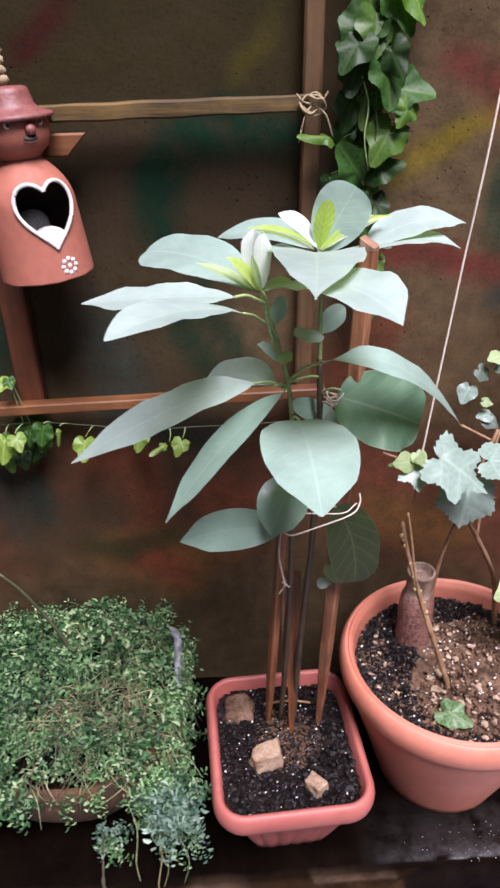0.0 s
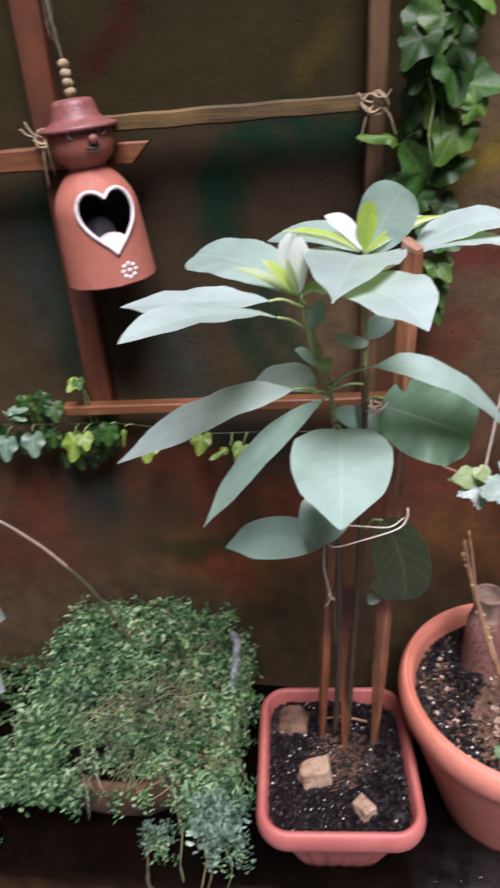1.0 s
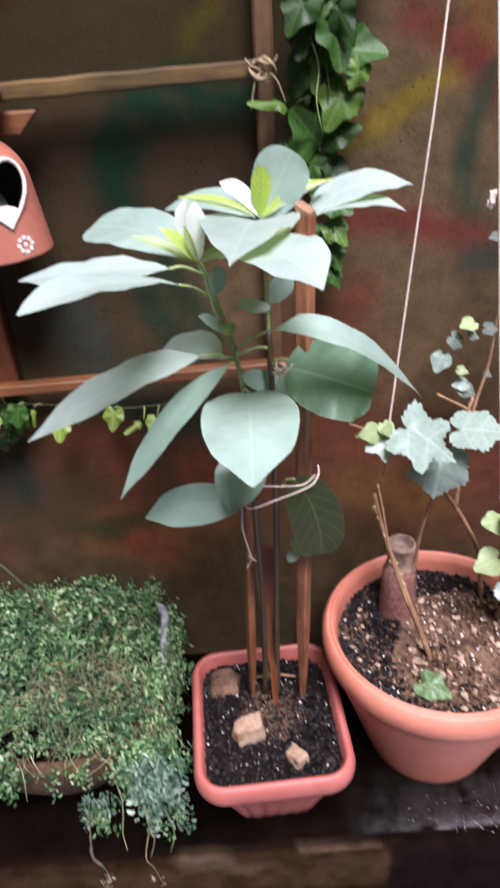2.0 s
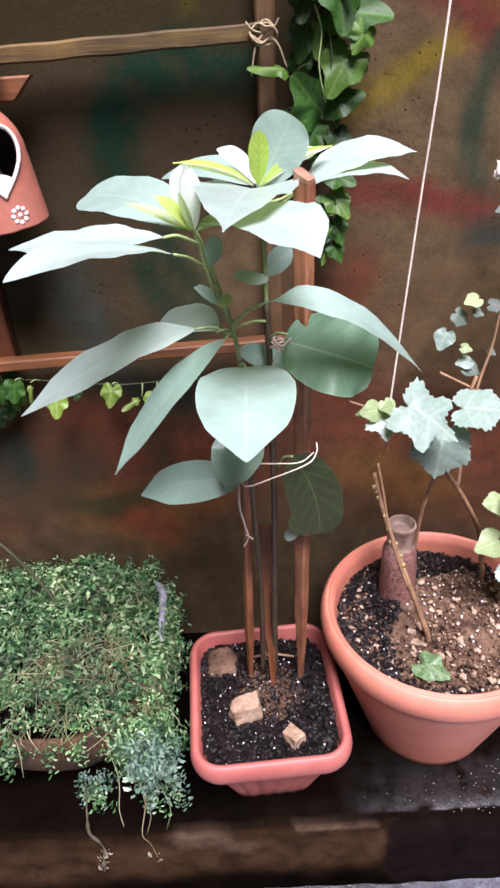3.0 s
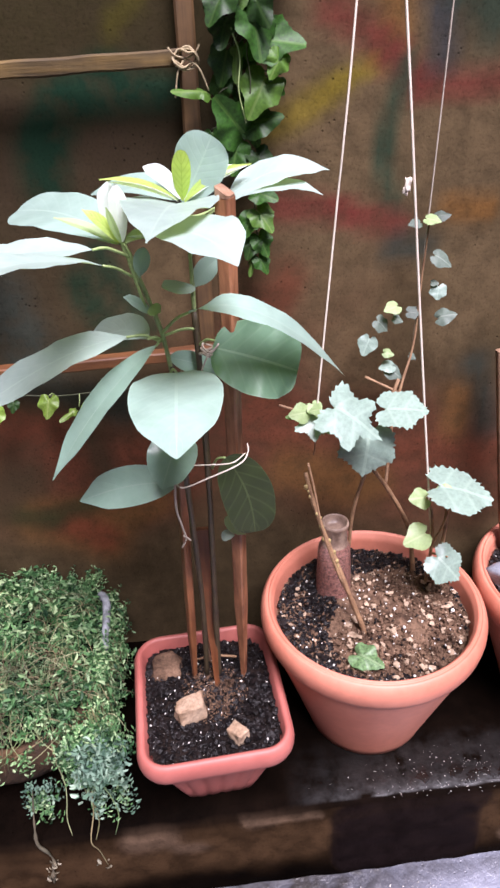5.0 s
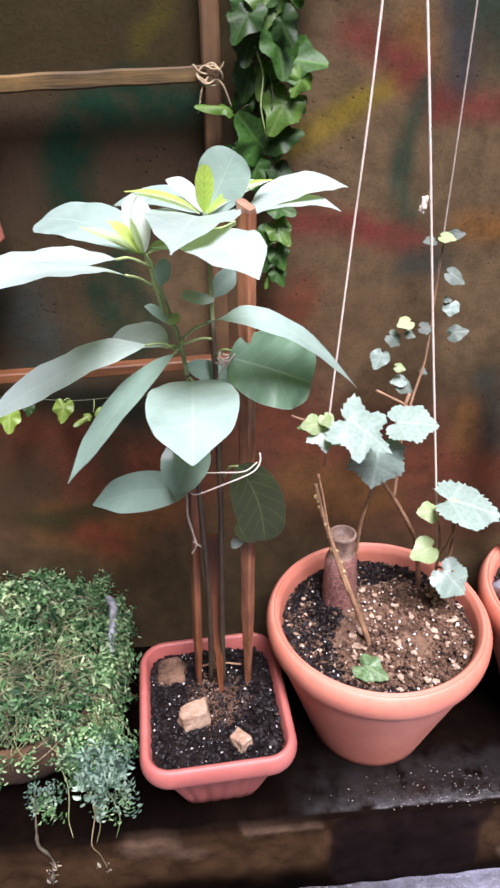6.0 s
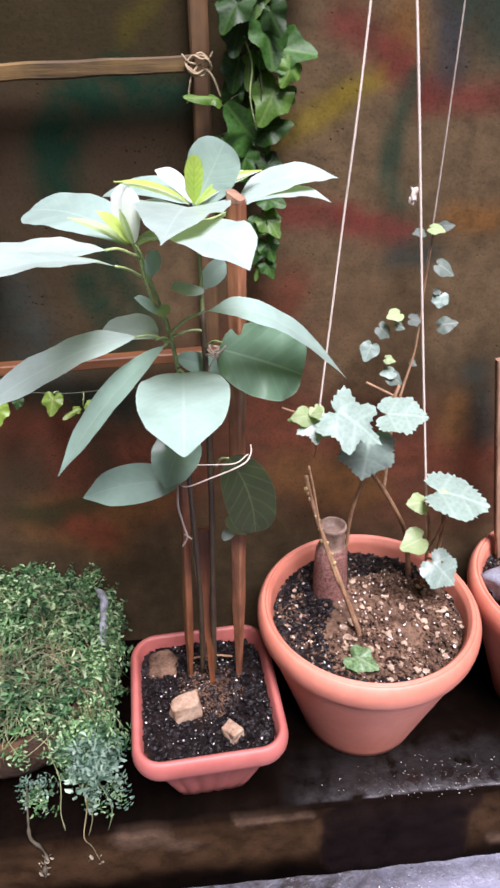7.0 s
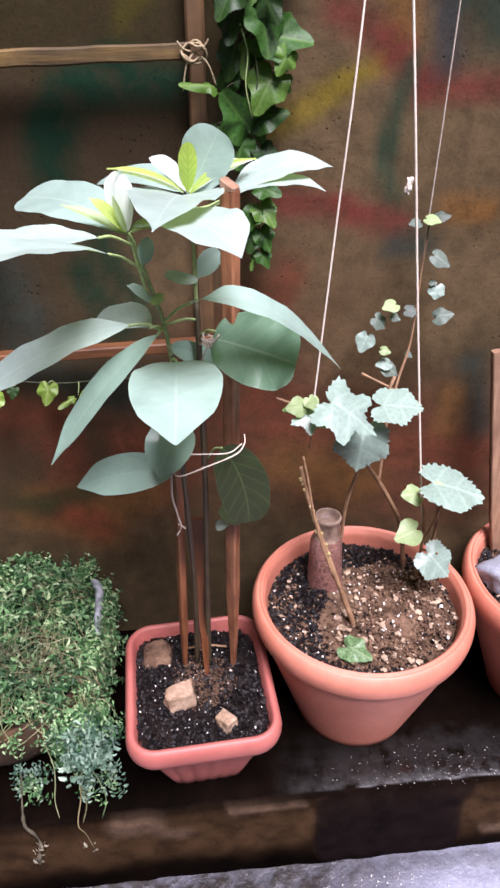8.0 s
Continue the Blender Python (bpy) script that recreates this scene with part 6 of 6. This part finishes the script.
for at, s, head, face, m, kind, v in (
    ((0.274, -0.205, 0.642), 0.090, (0.80, -0.36, -0.48), (0.12, -0.42, 0.90), M_VINE, "vine", 0),
    ((0.356, -0.17, 0.606), 0.074, (0.96, -0.27, 0.04), (0.0, -0.3, 0.95), M_VINE, "fan", 1),
    ((0.339, -0.185, 0.58), 0.08, (-0.13, -0.19, -0.97), (-0.1, -0.9, 0.4), M_VINE, "fan", 2),
    ((0.269, -0.205, 0.619), 0.048, (-0.92, -0.33, -0.22), (0.05, -0.6, 0.8), M_VINE, "vine", 3),
    ((0.252, -0.2, 0.64), 0.025, (0.44, -0.6, -0.67), (0, -0.6, 0.8), M_VINE_GREEN, "round", 0),
    ((0.264, -0.21, 0.634), 0.021, (-0.87, -0.48, 0.14), (0, -0.8, 0.5), M_VINE_GREEN, "round", 1),
    ((0.248, -0.205, 0.628), 0.032, (-0.95, -0.32, 0.06), (0.0, -0.8, 0.5), M_VINE_GREEN, "round", 1),
    ((0.248, -0.205, 0.621), 0.032, (-0.99, -0.05, 0.1), (0, -0.7, 0.7), M_IVY_LIGHT, "slim", 2),
    ((0.445, -0.175, 0.472), 0.104, (0.95, -0.25, -0.2), (0.05, -0.1, 1.0), M_VINE, "fan", 3),
    ((0.44, -0.18, 0.45), 0.039, (-0.93, -0.29, 0.2), (0, -0.6, 0.8), M_VINE_GREEN, "round", 2),
    ((0.447, -0.185, 0.46), 0.039, (0.91, -0.4, 0.0), (0, -0.6, 0.8), M_VINE_GREEN, "round", 3),
    ((0.442, -0.19, 0.39), 0.049, (-0.92, -0.34, -0.18), (-0.1, -0.8, 0.6), M_VINE_GREEN, "round", 0),
    ((0.459, -0.185, 0.338), 0.064, (0.65, -0.41, -0.64), (0.1, -0.7, 0.75), M_VINE, "fan", 0),
    ((0.429, -0.062, 0.841), 0.025, (0.84, -0.52, -0.13), (0, -0.5, 0.86), M_VINE_GREEN, "round", 1),
    ((0.443, -0.06, 0.842), 0.024, (0.97, -0.18, 0.14), (0, -0.5, 0.86), M_VINE_DARK, "round", 2),
    ((0.425, -0.06, 0.835), 0.021, (-0.97, -0.21, -0.08), (0, -0.5, 0.86), M_VINE_DARK, "round", 3),
    ((0.447, -0.06, 0.79), 0.034, (0.82, -0.26, -0.51), (0.1, -0.6, 0.8), M_VINE_DARK, "round", 0),
    ((0.46, -0.06, 0.744), 0.025, (-0.18, -0.46, -0.87), (0, -0.6, 0.8), M_VINE, "fan", 1),
    ((0.447, -0.06, 0.748), 0.013, (0.94, -0.34, -0.07), (0, -0.6, 0.8), M_VINE_DARK, "round", 3),
    ((0.46, -0.06, 0.693), 0.033, (0.92, -0.28, 0.28), (0, -0.6, 0.8), M_VINE_DARK, "round", 2),
    ((0.403, -0.06, 0.716), 0.028, (-0.91, -0.38, -0.15), (0, -0.5, 0.86), M_VINE_GREEN, "round", 3),
    ((0.371, -0.06, 0.696), 0.027, (0.7, -0.17, -0.7), (0, -0.6, 0.8), M_VINE_DARK, "fan", 0),
    ((0.363, -0.06, 0.67), 0.034, (-0.43, -0.39, -0.82), (-0.2, -0.6, 0.8), M_VINE, "round", 1),
    ((0.384, -0.06, 0.643), 0.019, (0.94, -0.28, -0.22), (0, -0.6, 0.8), M_VINE_GREEN, "round", 2),
    ((0.403, -0.06, 0.619), 0.027, (-0.98, -0.16, -0.07), (0, -0.5, 0.86), M_VINE, "round", 3),
    ((0.391, -0.06, 0.616), 0.031, (0.81, -0.31, -0.5), (0, -0.6, 0.8), M_VINE_DARK, "round", 0),
    ((0.416, -0.06, 0.705), 0.022, (0.97, -0.22, -0.09), (0, -0.6, 0.8), M_VINE_DARK, "fan", 1),
    ((0.425, -0.06, 0.636), 0.014, (0.81, -0.31, -0.5), (0, -0.6, 0.8), M_VINE_DARK, "round", 2),
    ((0.395, -0.06, 0.698), 0.018, (0.9, -0.25, -0.35), (0, -0.6, 0.8), M_VINE_DARK, "round", 2),
    ((0.306, -0.296, 0.256), 0.052, (0.7, -0.6, 0.0), (0.1, -0.35, 0.95), M_POT_LEAF, "broad", 2),
):
    lobed_leaf(kind, at, s, head, face, m, vine, v)
rnd = random.Random(8)
for k in range(16):  # swollen buds on the first cane
    s = rnd.uniform(0.45, 1.0)
    p = Vector((0.337, -0.246, 0.235)).lerp(Vector((0.245, -0.2, 0.515)), s) + Vector((rnd.uniform(-0.008, 0.002), -0.004, rnd.uniform(-0.004, 0.004)))
    bm = bmesh.new()
    ret = bmesh.ops.create_icosphere(bm, subdivisions=1, radius=rnd.uniform(0.0018, 0.0036))
    for v in ret["verts"]:
        v.co = Vector((v.co.x, v.co.y, v.co.z * 1.6)) + p
    put(part("bud", bm, M_BUD_DRY), canes[0])


def string_line(pts, r, label, mat=M_STRING):
    bm = bmesh.new()
    tube(bm, pts, r, r, 6, steps=10)
    return tagged(part("plant_string", bm, mat), label, "string", "strings the vine climbs")


string_line([(0.36, -0.005, 2.2), (0.330, -0.15, 1.62), (0.293, -0.20, 1.095), (0.277, -0.20, 0.87), (0.261, -0.20, 0.648), (0.2585, -0.20, 0.605)], 0.0013, "taut white string tied to a vine cane")
string_line([(0.24, -0.005, 2.2), (0.29, -0.12, 1.6), (0.357, -0.15, 1.095), (0.403, -0.15, 0.76), (0.449, -0.15, 0.435), (0.462, -0.15, 0.345), (0.463, -0.15, 0.24)], 0.0017, "taut white string running into the planter")
string_line([(0.455, -0.005, 2.2), (0.447, -0.05, 1.6), (0.440, -0.058, 1.097), (0.434, -0.056, 0.763), (0.430, -0.058, 0.657)], 0.0011, "taut greyed string climbed by small leaves", M_STRING_OLD)
bm = bmesh.new()
boulder(bm, (0.375, -0.152, 0.905), (0.0042, 0.003, 0.009), 1.0, 0.8)
boulder(bm, (0.372, -0.152, 0.897), (0.004, 0.0025, 0.005), 2.0, 0.8)
tagged(part("string_knot", bm, M_STRING), "white scrap knotted into the string", "string")

# ---- creeper that spills over its tub ----
TUB = Vector((-0.268, -0.184, 0.0))
creeper = thing("potted_creeper", TUB, "dense small-leaved creeper spilling over a brown clay tub", "potted plant")
bm = bmesh.new()
loft(bm, [(round_rect(0.085, 0.08, 0.075), 0.0), (round_rect(0.100, 0.096, 0.09), 0.010), (round_rect(0.138, 0.136, 0.125), 0.036), (round_rect(0.156, 0.154, 0.140), 0.068), (round_rect(0.165, 0.163, 0.146), 0.102), (round_rect(0.167, 0.165, 0.147), 0.132), (round_rect(0.163, 0.161, 0.143), 0.149), (round_rect(0.156, 0.154, 0.137), 0.151), (round_rect(0.149, 0.147, 0.13), 0.140)], 120)
tub = put(part("tub", bm, M_BASKET, label="brown clay tub"), creeper)
tub.location = TUB
bm = bmesh.new()
soil_sheet(bm, lambda x, y: (abs(x) / 0.147) ** 4 + (abs(y) / 0.14) ** 4 < 1.0, 0.15, 0.145, 0.142, 0.01, 0.006, 4.0)
put(part("soil", bm, M_SOIL), tub).matrix_basis = Matrix.Translation(TUB)


tube_part("rim", [(-0.112, -0.065, 0.197), (-0.100, -0.085, 0.200), (-0.096, -0.11, 0.201), (-0.093, -0.16, 0.197), (-0.094, -0.19, 0.186)], 0.0075, 0.0060, M_GREY_RIM, tub, 8, 0.5, "pale grey edge of the tub's liner")


def foliage(name, spots, mat, parent, label, rnd, upright=0.7):
    """Very many tiny folded leaves in one mesh; spots are (place, outward direction, length)."""
    verts, faces = [], []
    for p, out, size, *along in spots:
        nor = (Vector(out) * upright + Vector((rnd.gauss(0, 1), rnd.gauss(0, 1), rnd.gauss(0, 1))) * 0.3).normalized()
        a = Vector(along[0]) if along else Vector((rnd.gauss(0, 1), rnd.gauss(0, 1), rnd.gauss(0, 0.5)))
        a = (a - nor * a.dot(nor)).normalized()
        b = nor.cross(a)
        w = size * rnd.uniform(0.17, 0.29)
        lift = nor * size * rnd.uniform(0.05, 0.2)
        p = Vector(p)
        n = len(verts)
        verts += [p, p + a * size * 0.35 + b * w + lift, p + a * size * 0.75 + b * w * 0.75 + lift, p + a * size - nor * size * 0.12, p + a * size * 0.75 - b * w * 0.75 + lift, p + a * size * 0.35 - b * w + lift]
        faces += [(n, n + 1, n + 2, n + 3), (n, n + 3, n + 4, n + 5)]
    me = bpy.data.meshes.new(name)
    me.from_pydata(verts, [], faces)
    me.materials.append(mat)
    return tagged(put(new(name, me), parent), label, kind="stuff")


rnd = random.Random(33)


def mound(x, y):
    """Height of the cushion over its tub, x and y from -1 to 1."""
    edge = (abs(x) ** 3.5 + abs(y) ** 3.5) ** (1 / 3.5)
    if edge > 1:
        return None
    return 0.205 - 0.05 * max(0, edge - 0.72) ** 1.3 / 0.2 + 0.018 * noise.noise(Vector((x * 2.1, y * 2.1, 3))) + 0.013 * noise.noise(Vector((x * 7, y * 7, 1))) - 0.008 * y * -1


top, blue = [], []


def sprig(p, d, n, size, bucket):
    """A shoot with pairs of tiny leaves."""
    p, d = Vector(p), Vector(d).normalized()
    turn = rnd.uniform(0, 3)
    a = d.orthogonal().normalized()
    c = d.cross(a)
    step = size * 0.62
    bend = Vector((rnd.gauss(0, 1), rnd.gauss(0, 1), rnd.gauss(0, 0.4))) * 0.16
    for k in range(n):
        q = turn + k * 1.57
        side = a * math.cos(q) + c * math.sin(q)
        for s in (side, -side):
            bucket.append((p + s * size * 0.12, d * 0.75 + s * 0.35, size * rnd.uniform(0.75, 1.2), s + d * 0.35))
        p = p + d * step
        d = (d + bend).normalized()


for _ in range(1700):
    x, y = rnd.uniform(-1, 1), rnd.uniform(-1, 1)
    h = mound(x, y)
    if h is not None and not (-0.35 < x < 0.74 and y < -0.74 - 0.12 * noise.noise(Vector((x * 3, 0.5, 2)))):
        tuft = noise.noise(Vector((x * 5, y * 5, 7)))
        if 0.25 < x < 0.75 and -0.5 < y < 0.25 and rnd.random() < 0.35:
            continue  # thin, dry spot
        lean = Vector((x * 0.5 + rnd.gauss(0, 0.75), y * 0.5 + rnd.gauss(0, 0.75) - 0.15, 0.8))
        sprig((TUB.x + x * 0.176, TUB.y + 0.008 + y * 0.168, h - 0.028 + 0.036 * tuft), lean, rnd.randrange(4, 10), rnd.choice((rnd.uniform(0.005, 0.0095), rnd.uniform(0.006, 0.010), rnd.uniform(0.009, 0.0155))), top)


def curtain(x0, x1, y, z_top, z_low, n, size, bulge, bucket, ragged=0.5):
    """Shoots that hang over the edge, down to an uneven hem."""
    for _ in range(n):
        x = x0 + (x1 - x0) * rnd.random()
        low = z_low + (z_top - z_low) * ragged * (0.5 + 0.5 * noise.noise(Vector((x * 24, 0, z_low * 9))))
        s = rnd.random() ** 0.8
        z = z_top + (low - z_top) * s
        at = (x + rnd.gauss(0, 0.008), y - bulge * math.sin(min(1, s * 1.3) * 2.2) + rnd.gauss(0, 0.008), z)
        sprig(at, (rnd.gauss(0, 0.7), -0.6 + rnd.gauss(0, 0.4), rnd.gauss(0.1, 0.6)), rnd.randrange(3, 6), rnd.uniform(*size), bucket)


curtain(-0.146, -0.062, -0.344, 0.200, 0.06, 240, (0.006, 0.010), 0.012, top)
curtain(-0.122, -0.060, -0.352, 0.178, 0.055, 115, (0.008, 0.0135), 0.020, blue, 0.8)
for k in range(34):  # single shoots that hang lower
    sprig((rnd.choice((rnd.uniform(-0.12, -0.06), rnd.uniform(-0.118, -0.062), rnd.uniform(-0.205, -0.18))), -0.366 + rnd.gauss(0, 0.008), rnd.uniform(0.04, 0.13)), (rnd.gauss(0, 0.35), rnd.gauss(-0.35, 0.2), -1), rnd.randrange(7, 15), rnd.uniform(0.0055, 0.009), blue if k % 3 else top)
curtain(-0.30, -0.16, -0.318, 0.185, 0.160, 30, (0.007, 0.011), 0.006, top, 0.6)
for _ in range(12):  # sparse shoots over the tub's face
    sprig((rnd.uniform(-0.30, -0.15), -0.352 + rnd.gauss(0, 0.004), rnd.uniform(0.125, 0.165)), (rnd.gauss(0, 0.5), -0.5, rnd.uniform(-1.2, -0.1)), rnd.randrange(3, 8), rnd.uniform(0.006, 0.010), top)
curtain(-0.46, -0.31, -0.338, 0.19, 0.075, 150, (0.007, 0.012), 0.016, top, 0.6)
curtain(-0.62, -0.36, -0.32, 0.185, 0.11, 260, (0.006, 0.012), 0.03, top, 0.3)
curtain(-0.64, -0.45, -0.345, 0.12, -0.03, 110, (0.006, 0.011), 0.03, top, 0.5)
curtain(-0.205, -0.180, -0.362, 0.085, 0.035, 10, (0.007, 0.011), 0.01, top, 0.3)
for _ in range(210):  # the side towards the square planter
    y, s = rnd.uniform(-0.33, -0.06), rnd.random()
    sprig((-0.112 + 0.014 * math.sin(s * 3) + rnd.gauss(0, 0.006), y, 0.172 - 0.15 * s * (0.6 + 0.4 * noise.noise(Vector((y * 20, 0, 0))))), (0.9, rnd.gauss(-0.2, 0.5), rnd.gauss(0.2, 0.5)), rnd.randrange(3, 7), rnd.uniform(0.006, 0.010), top)
for _ in range(170):  # the growth that runs on along the ledge
    x, y = rnd.uniform(-0.72, -0.40), rnd.uniform(-0.33, -0.08)
    sprig((x, y, 0.120 + 0.02 * noise.noise(Vector((x * 9, y * 9, 0))) - 0.12 * max(0, -0.45 - x)), (rnd.gauss(0, 0.5), rnd.gauss(-0.2, 0.5), 0.9), rnd.randrange(4, 8), rnd.uniform(0.006, 0.010), top)
for _ in range(130):  # long stray shoots that break the outline
    x, y = rnd.uniform(-1, 1), rnd.choice((-1, 1, 1)) * rnd.uniform(0.7, 1)
    h = mound(x * 0.95, y * 0.9)
    if h:
        sprig((TUB.x + x * 0.176, TUB.y + 0.008 + y * 0.168, h - 0.005), (rnd.gauss(0, 0.5), rnd.gauss(0, 0.4), 1), rnd.randrange(6, 10), rnd.uniform(0.006, 0.009), top)
for _ in range(70):
    sprig((TUB.x + rnd.uniform(-0.17, 0.16), TUB.y + 0.008 + rnd.uniform(0.13, 0.165), 0.190), (rnd.gauss(0, 0.35), rnd.gauss(0.1, 0.3), 1), rnd.randrange(5, 11), rnd.uniform(0.0045, 0.008), top)
for _ in range(64):
    sprig((-0.096 + rnd.gauss(0, 0.005), rnd.uniform(-0.26, -0.06), 0.188), (rnd.gauss(0.3, 0.6), rnd.gauss(0, 0.6), 0.8), rnd.randrange(3, 6), rnd.uniform(0.006, 0.010), top)
for _ in range(52):
    sprig((-0.100, rnd.uniform(-0.30, -0.05), rnd.uniform(0.06, 0.2)), (1, rnd.gauss(-0.2, 0.4), rnd.uniform(-0.1, 0.7)), rnd.randrange(6, 13), rnd.uniform(0.006, 0.010), top)
foliage("foliage", top, M_MOSS, creeper, "tiny green leaves", rnd)
foliage("foliage", blue, M_MOSS_BLUE, creeper, "bluish tiny leaves on the hanging tips", rnd)
runs = bmesh.new()
for _ in range(420):
    x, y = rnd.gauss(0.45, 0.45), rnd.uniform(-1.0, 0.75) if rnd.random() < 0.5 else rnd.uniform(-1.0, -0.1)
    h = mound(x, y)
    if h is None:
        continue
    if -0.15 < x < 0.6 and y < -0.85:
        continue
    p = Vector((TUB.x + x * 0.176, TUB.y + 0.008 + y * 0.168, h + 0.008))
    d = Vector((rnd.gauss(0, 1), -abs(rnd.gauss(0, 1)), 0)).normalized() * rnd.uniform(0.02, 0.065)
    e = p + d
    he = mound((e.x - TUB.x) / 0.176, (e.y - TUB.y - 0.008) / 0.168)
    e.z = he + 0.006 if he else p.z - 0.02
    m = p.lerp(e, 0.5) + Vector((rnd.gauss(0, 0.010), rnd.gauss(0, 0.010), rnd.uniform(0.004, 0.018)))
    tube(runs, [p, m, e], 0.0008, 0.0005, 3, steps=4)
for _ in range(70):  # dry stalks that hang down the side towards the square planter
    y, x, z = rnd.uniform(-0.35, -0.12), -0.100 + rnd.gauss(0, 0.010), rnd.uniform(0.15, 0.195)
    tube(runs, [(x, y, z), (x + 0.010 + rnd.gauss(0, 0.005), y - rnd.uniform(0.002, 0.02), z - rnd.uniform(0.01, 0.03)), (x + 0.014 + rnd.gauss(0, 0.006), y - rnd.uniform(0.0, 0.02), z - rnd.uniform(0.04, 0.09))], 0.0007, 0.0005, 3, steps=4)
for _ in range(22):  # straw that droops over the tub's edge
    x, z = rnd.uniform(-0.31, -0.13), rnd.uniform(0.155, 0.18)
    dx, dz = rnd.gauss(0, 0.032), rnd.uniform(0.004, 0.06)
    tube(runs, [(x, -0.325, z), (x + dx * 0.4, -0.350, z - 0.004), (x + dx, -0.354 - rnd.uniform(0, 0.006), z - dz)], 0.0009, 0.0006, 3, steps=3)
for x0, y0, z0, low in ((-0.115, -0.36, 0.06, -0.055), (-0.12, -0.355, 0.12, 0.01), (-0.16, -0.35, 0.13, 0.02), (-0.08, -0.355, 0.14, 0.02)):
    pts = [(x0, y0, z0)]
    for k in range(1, 5):
        pts.append((x0 + rnd.gauss(0, 0.006) + 0.003 * k, min(y0 - 0.012 * k, -0.40 if z0 + (low - z0) * k / 4 < 0.02 else 0) - 0.006, z0 + (low - z0) * k / 4))
    tube(runs, pts, 0.0011, 0.0007, 4, steps=4)
tube_part("runner", [(-0.196, -0.375, 0.10), (-0.198, -0.40, 0.05), (-0.199, -0.408, 0.012), (-0.186, -0.412, -0.008), (-0.181, -0.414, -0.03), (-0.188, -0.413, -0.062), (-0.192, -0.413, -0.092)], 0.0014, 0.0026, M_DRY, creeper, 6, 1.6, "withered grey runner", 9)
tagged(put(part("dry_growth", runs, M_STRAW), creeper), "dry straw-coloured runners", kind="stuff")
tips = []
for x, y, z in ((-0.187, -0.416, -0.06), (-0.105, -0.416, -0.05), (-0.183, -0.416, -0.04), (-0.19, -0.415, -0.08)):
    for k in range(5):
        tips.append(((x + rnd.gauss(0, 0.005), y + rnd.gauss(0, 0.003), z + rnd.gauss(0, 0.008)), (0, -0.8, 0.4), rnd.uniform(0.006, 0.011)))
foliage("withered_growth", tips, M_DRY, creeper, "withered tips of the runners", rnd)

# pale grains on the wet ledge beside the round planter, standing in for glints
glint_spots = []
while len(glint_spots) < 170:
    x, y = rnd.gauss(0.47, 0.085), rnd.gauss(-0.355, 0.03)
    if -0.385 < y < -0.25 and (x - POT[0]) ** 2 + (y - POT[1]) ** 2 > 0.118**2:
        glint_spots.append(((x, y, 0.0008), rnd.uniform(0.0003, 0.0009), 0.6))
spilled = thing("spilled_grit", (0.47, -0.355, 0.0), "pale grains standing in for wet glints on the ledge", "grit")
grains("grit", glint_spots, M_PERL, spilled, rnd)

# more pale grains, in place of glints on the wet floor
glint_spots = []
while len(glint_spots) < 46:
    x, y = rnd.gauss(0.37, 0.05), -0.425 - abs(rnd.gauss(0, 0.022))
    glint_spots.append(((x, y, FLOOR_Z + 0.004), rnd.uniform(0.0004, 0.0014), 0.5))
spilled = thing("spilled_grit", (0.37, -0.43, FLOOR_Z), "pale grains standing in for glints on the wet floor", "grit")
grains("grit", glint_spots, M_PERL, spilled, rnd)

# ---- what grows at the far end of the ledge ----
blue_plant = thing("grey_leaved_plant", (-0.56, -0.2, 0.15), "plant with bluish grey rounded leaves among the creeper", "plant")
tube_part("stem", [(-0.56, -0.2, 0.13), (-0.56, -0.2, 0.24), (-0.53, -0.2, 0.33), (-0.51, -0.2, 0.355)], 0.003, 0.002, M_STEM_GREEN, blue_plant)
tube_part("stem", [(-0.56, -0.2, 0.13), (-0.55, -0.22, 0.20), (-0.53, -0.24, 0.245)], 0.003, 0.002, M_STEM_GREEN, blue_plant)
grow_leaf(blue_plant, (-0.52, -0.2, 0.352), (-0.436, -0.22, 0.358), 0.055, (0, -0.7, 0.7), 0.006, M_VINE_DARK)
grow_leaf(blue_plant, (-0.53, -0.2, 0.335), (-0.59, -0.22, 0.37), 0.05, (0, -0.7, 0.7), 0.006, M_VINE_DARK)
grow_leaf(blue_plant, (-0.535, -0.23, 0.245), (-0.446, -0.26, 0.240), 0.055, (0, -0.6, 0.8), 0.008, M_VINE_DARK)
arch = thing("flower_stalk", (-0.281, -0.108, 0.18), "long arching pale stalk with a withered flower head", "plant")
tube_part("stalk", [(-0.377, -0.1, 0.364), (-0.405, -0.1, 0.397), (-0.432, -0.1, 0.422), (-0.47, -0.1, 0.452), (-0.512, -0.1, 0.474)], 0.0022, 0.0017, M_STALK, arch)
tube_part("stalk", [(-0.281, -0.108, 0.17), (-0.290, -0.106, 0.215), (-0.318, -0.1, 0.270), (-0.349, -0.1, 0.328), (-0.377, -0.1, 0.364)], 0.0040, 0.0022, M_STEM_OLIVE, arch, label="olive-green lower end of the stalk")
for k in range(7):
    q = k * 0.9
    tip = (-0.517 + 0.026 * math.cos(q), -0.102 - 0.012 * abs(math.sin(q)), 0.476 + 0.028 * math.sin(q))
    ob = part("petal", blade((-0.514, -0.10, 0.475), tip, 0.016, (0.1, -0.9, 0.3), 0.002, rows=6, cols=4), M_BUD)
    ob.location = (-0.514, -0.10, 0.475)
    put(ob, arch)
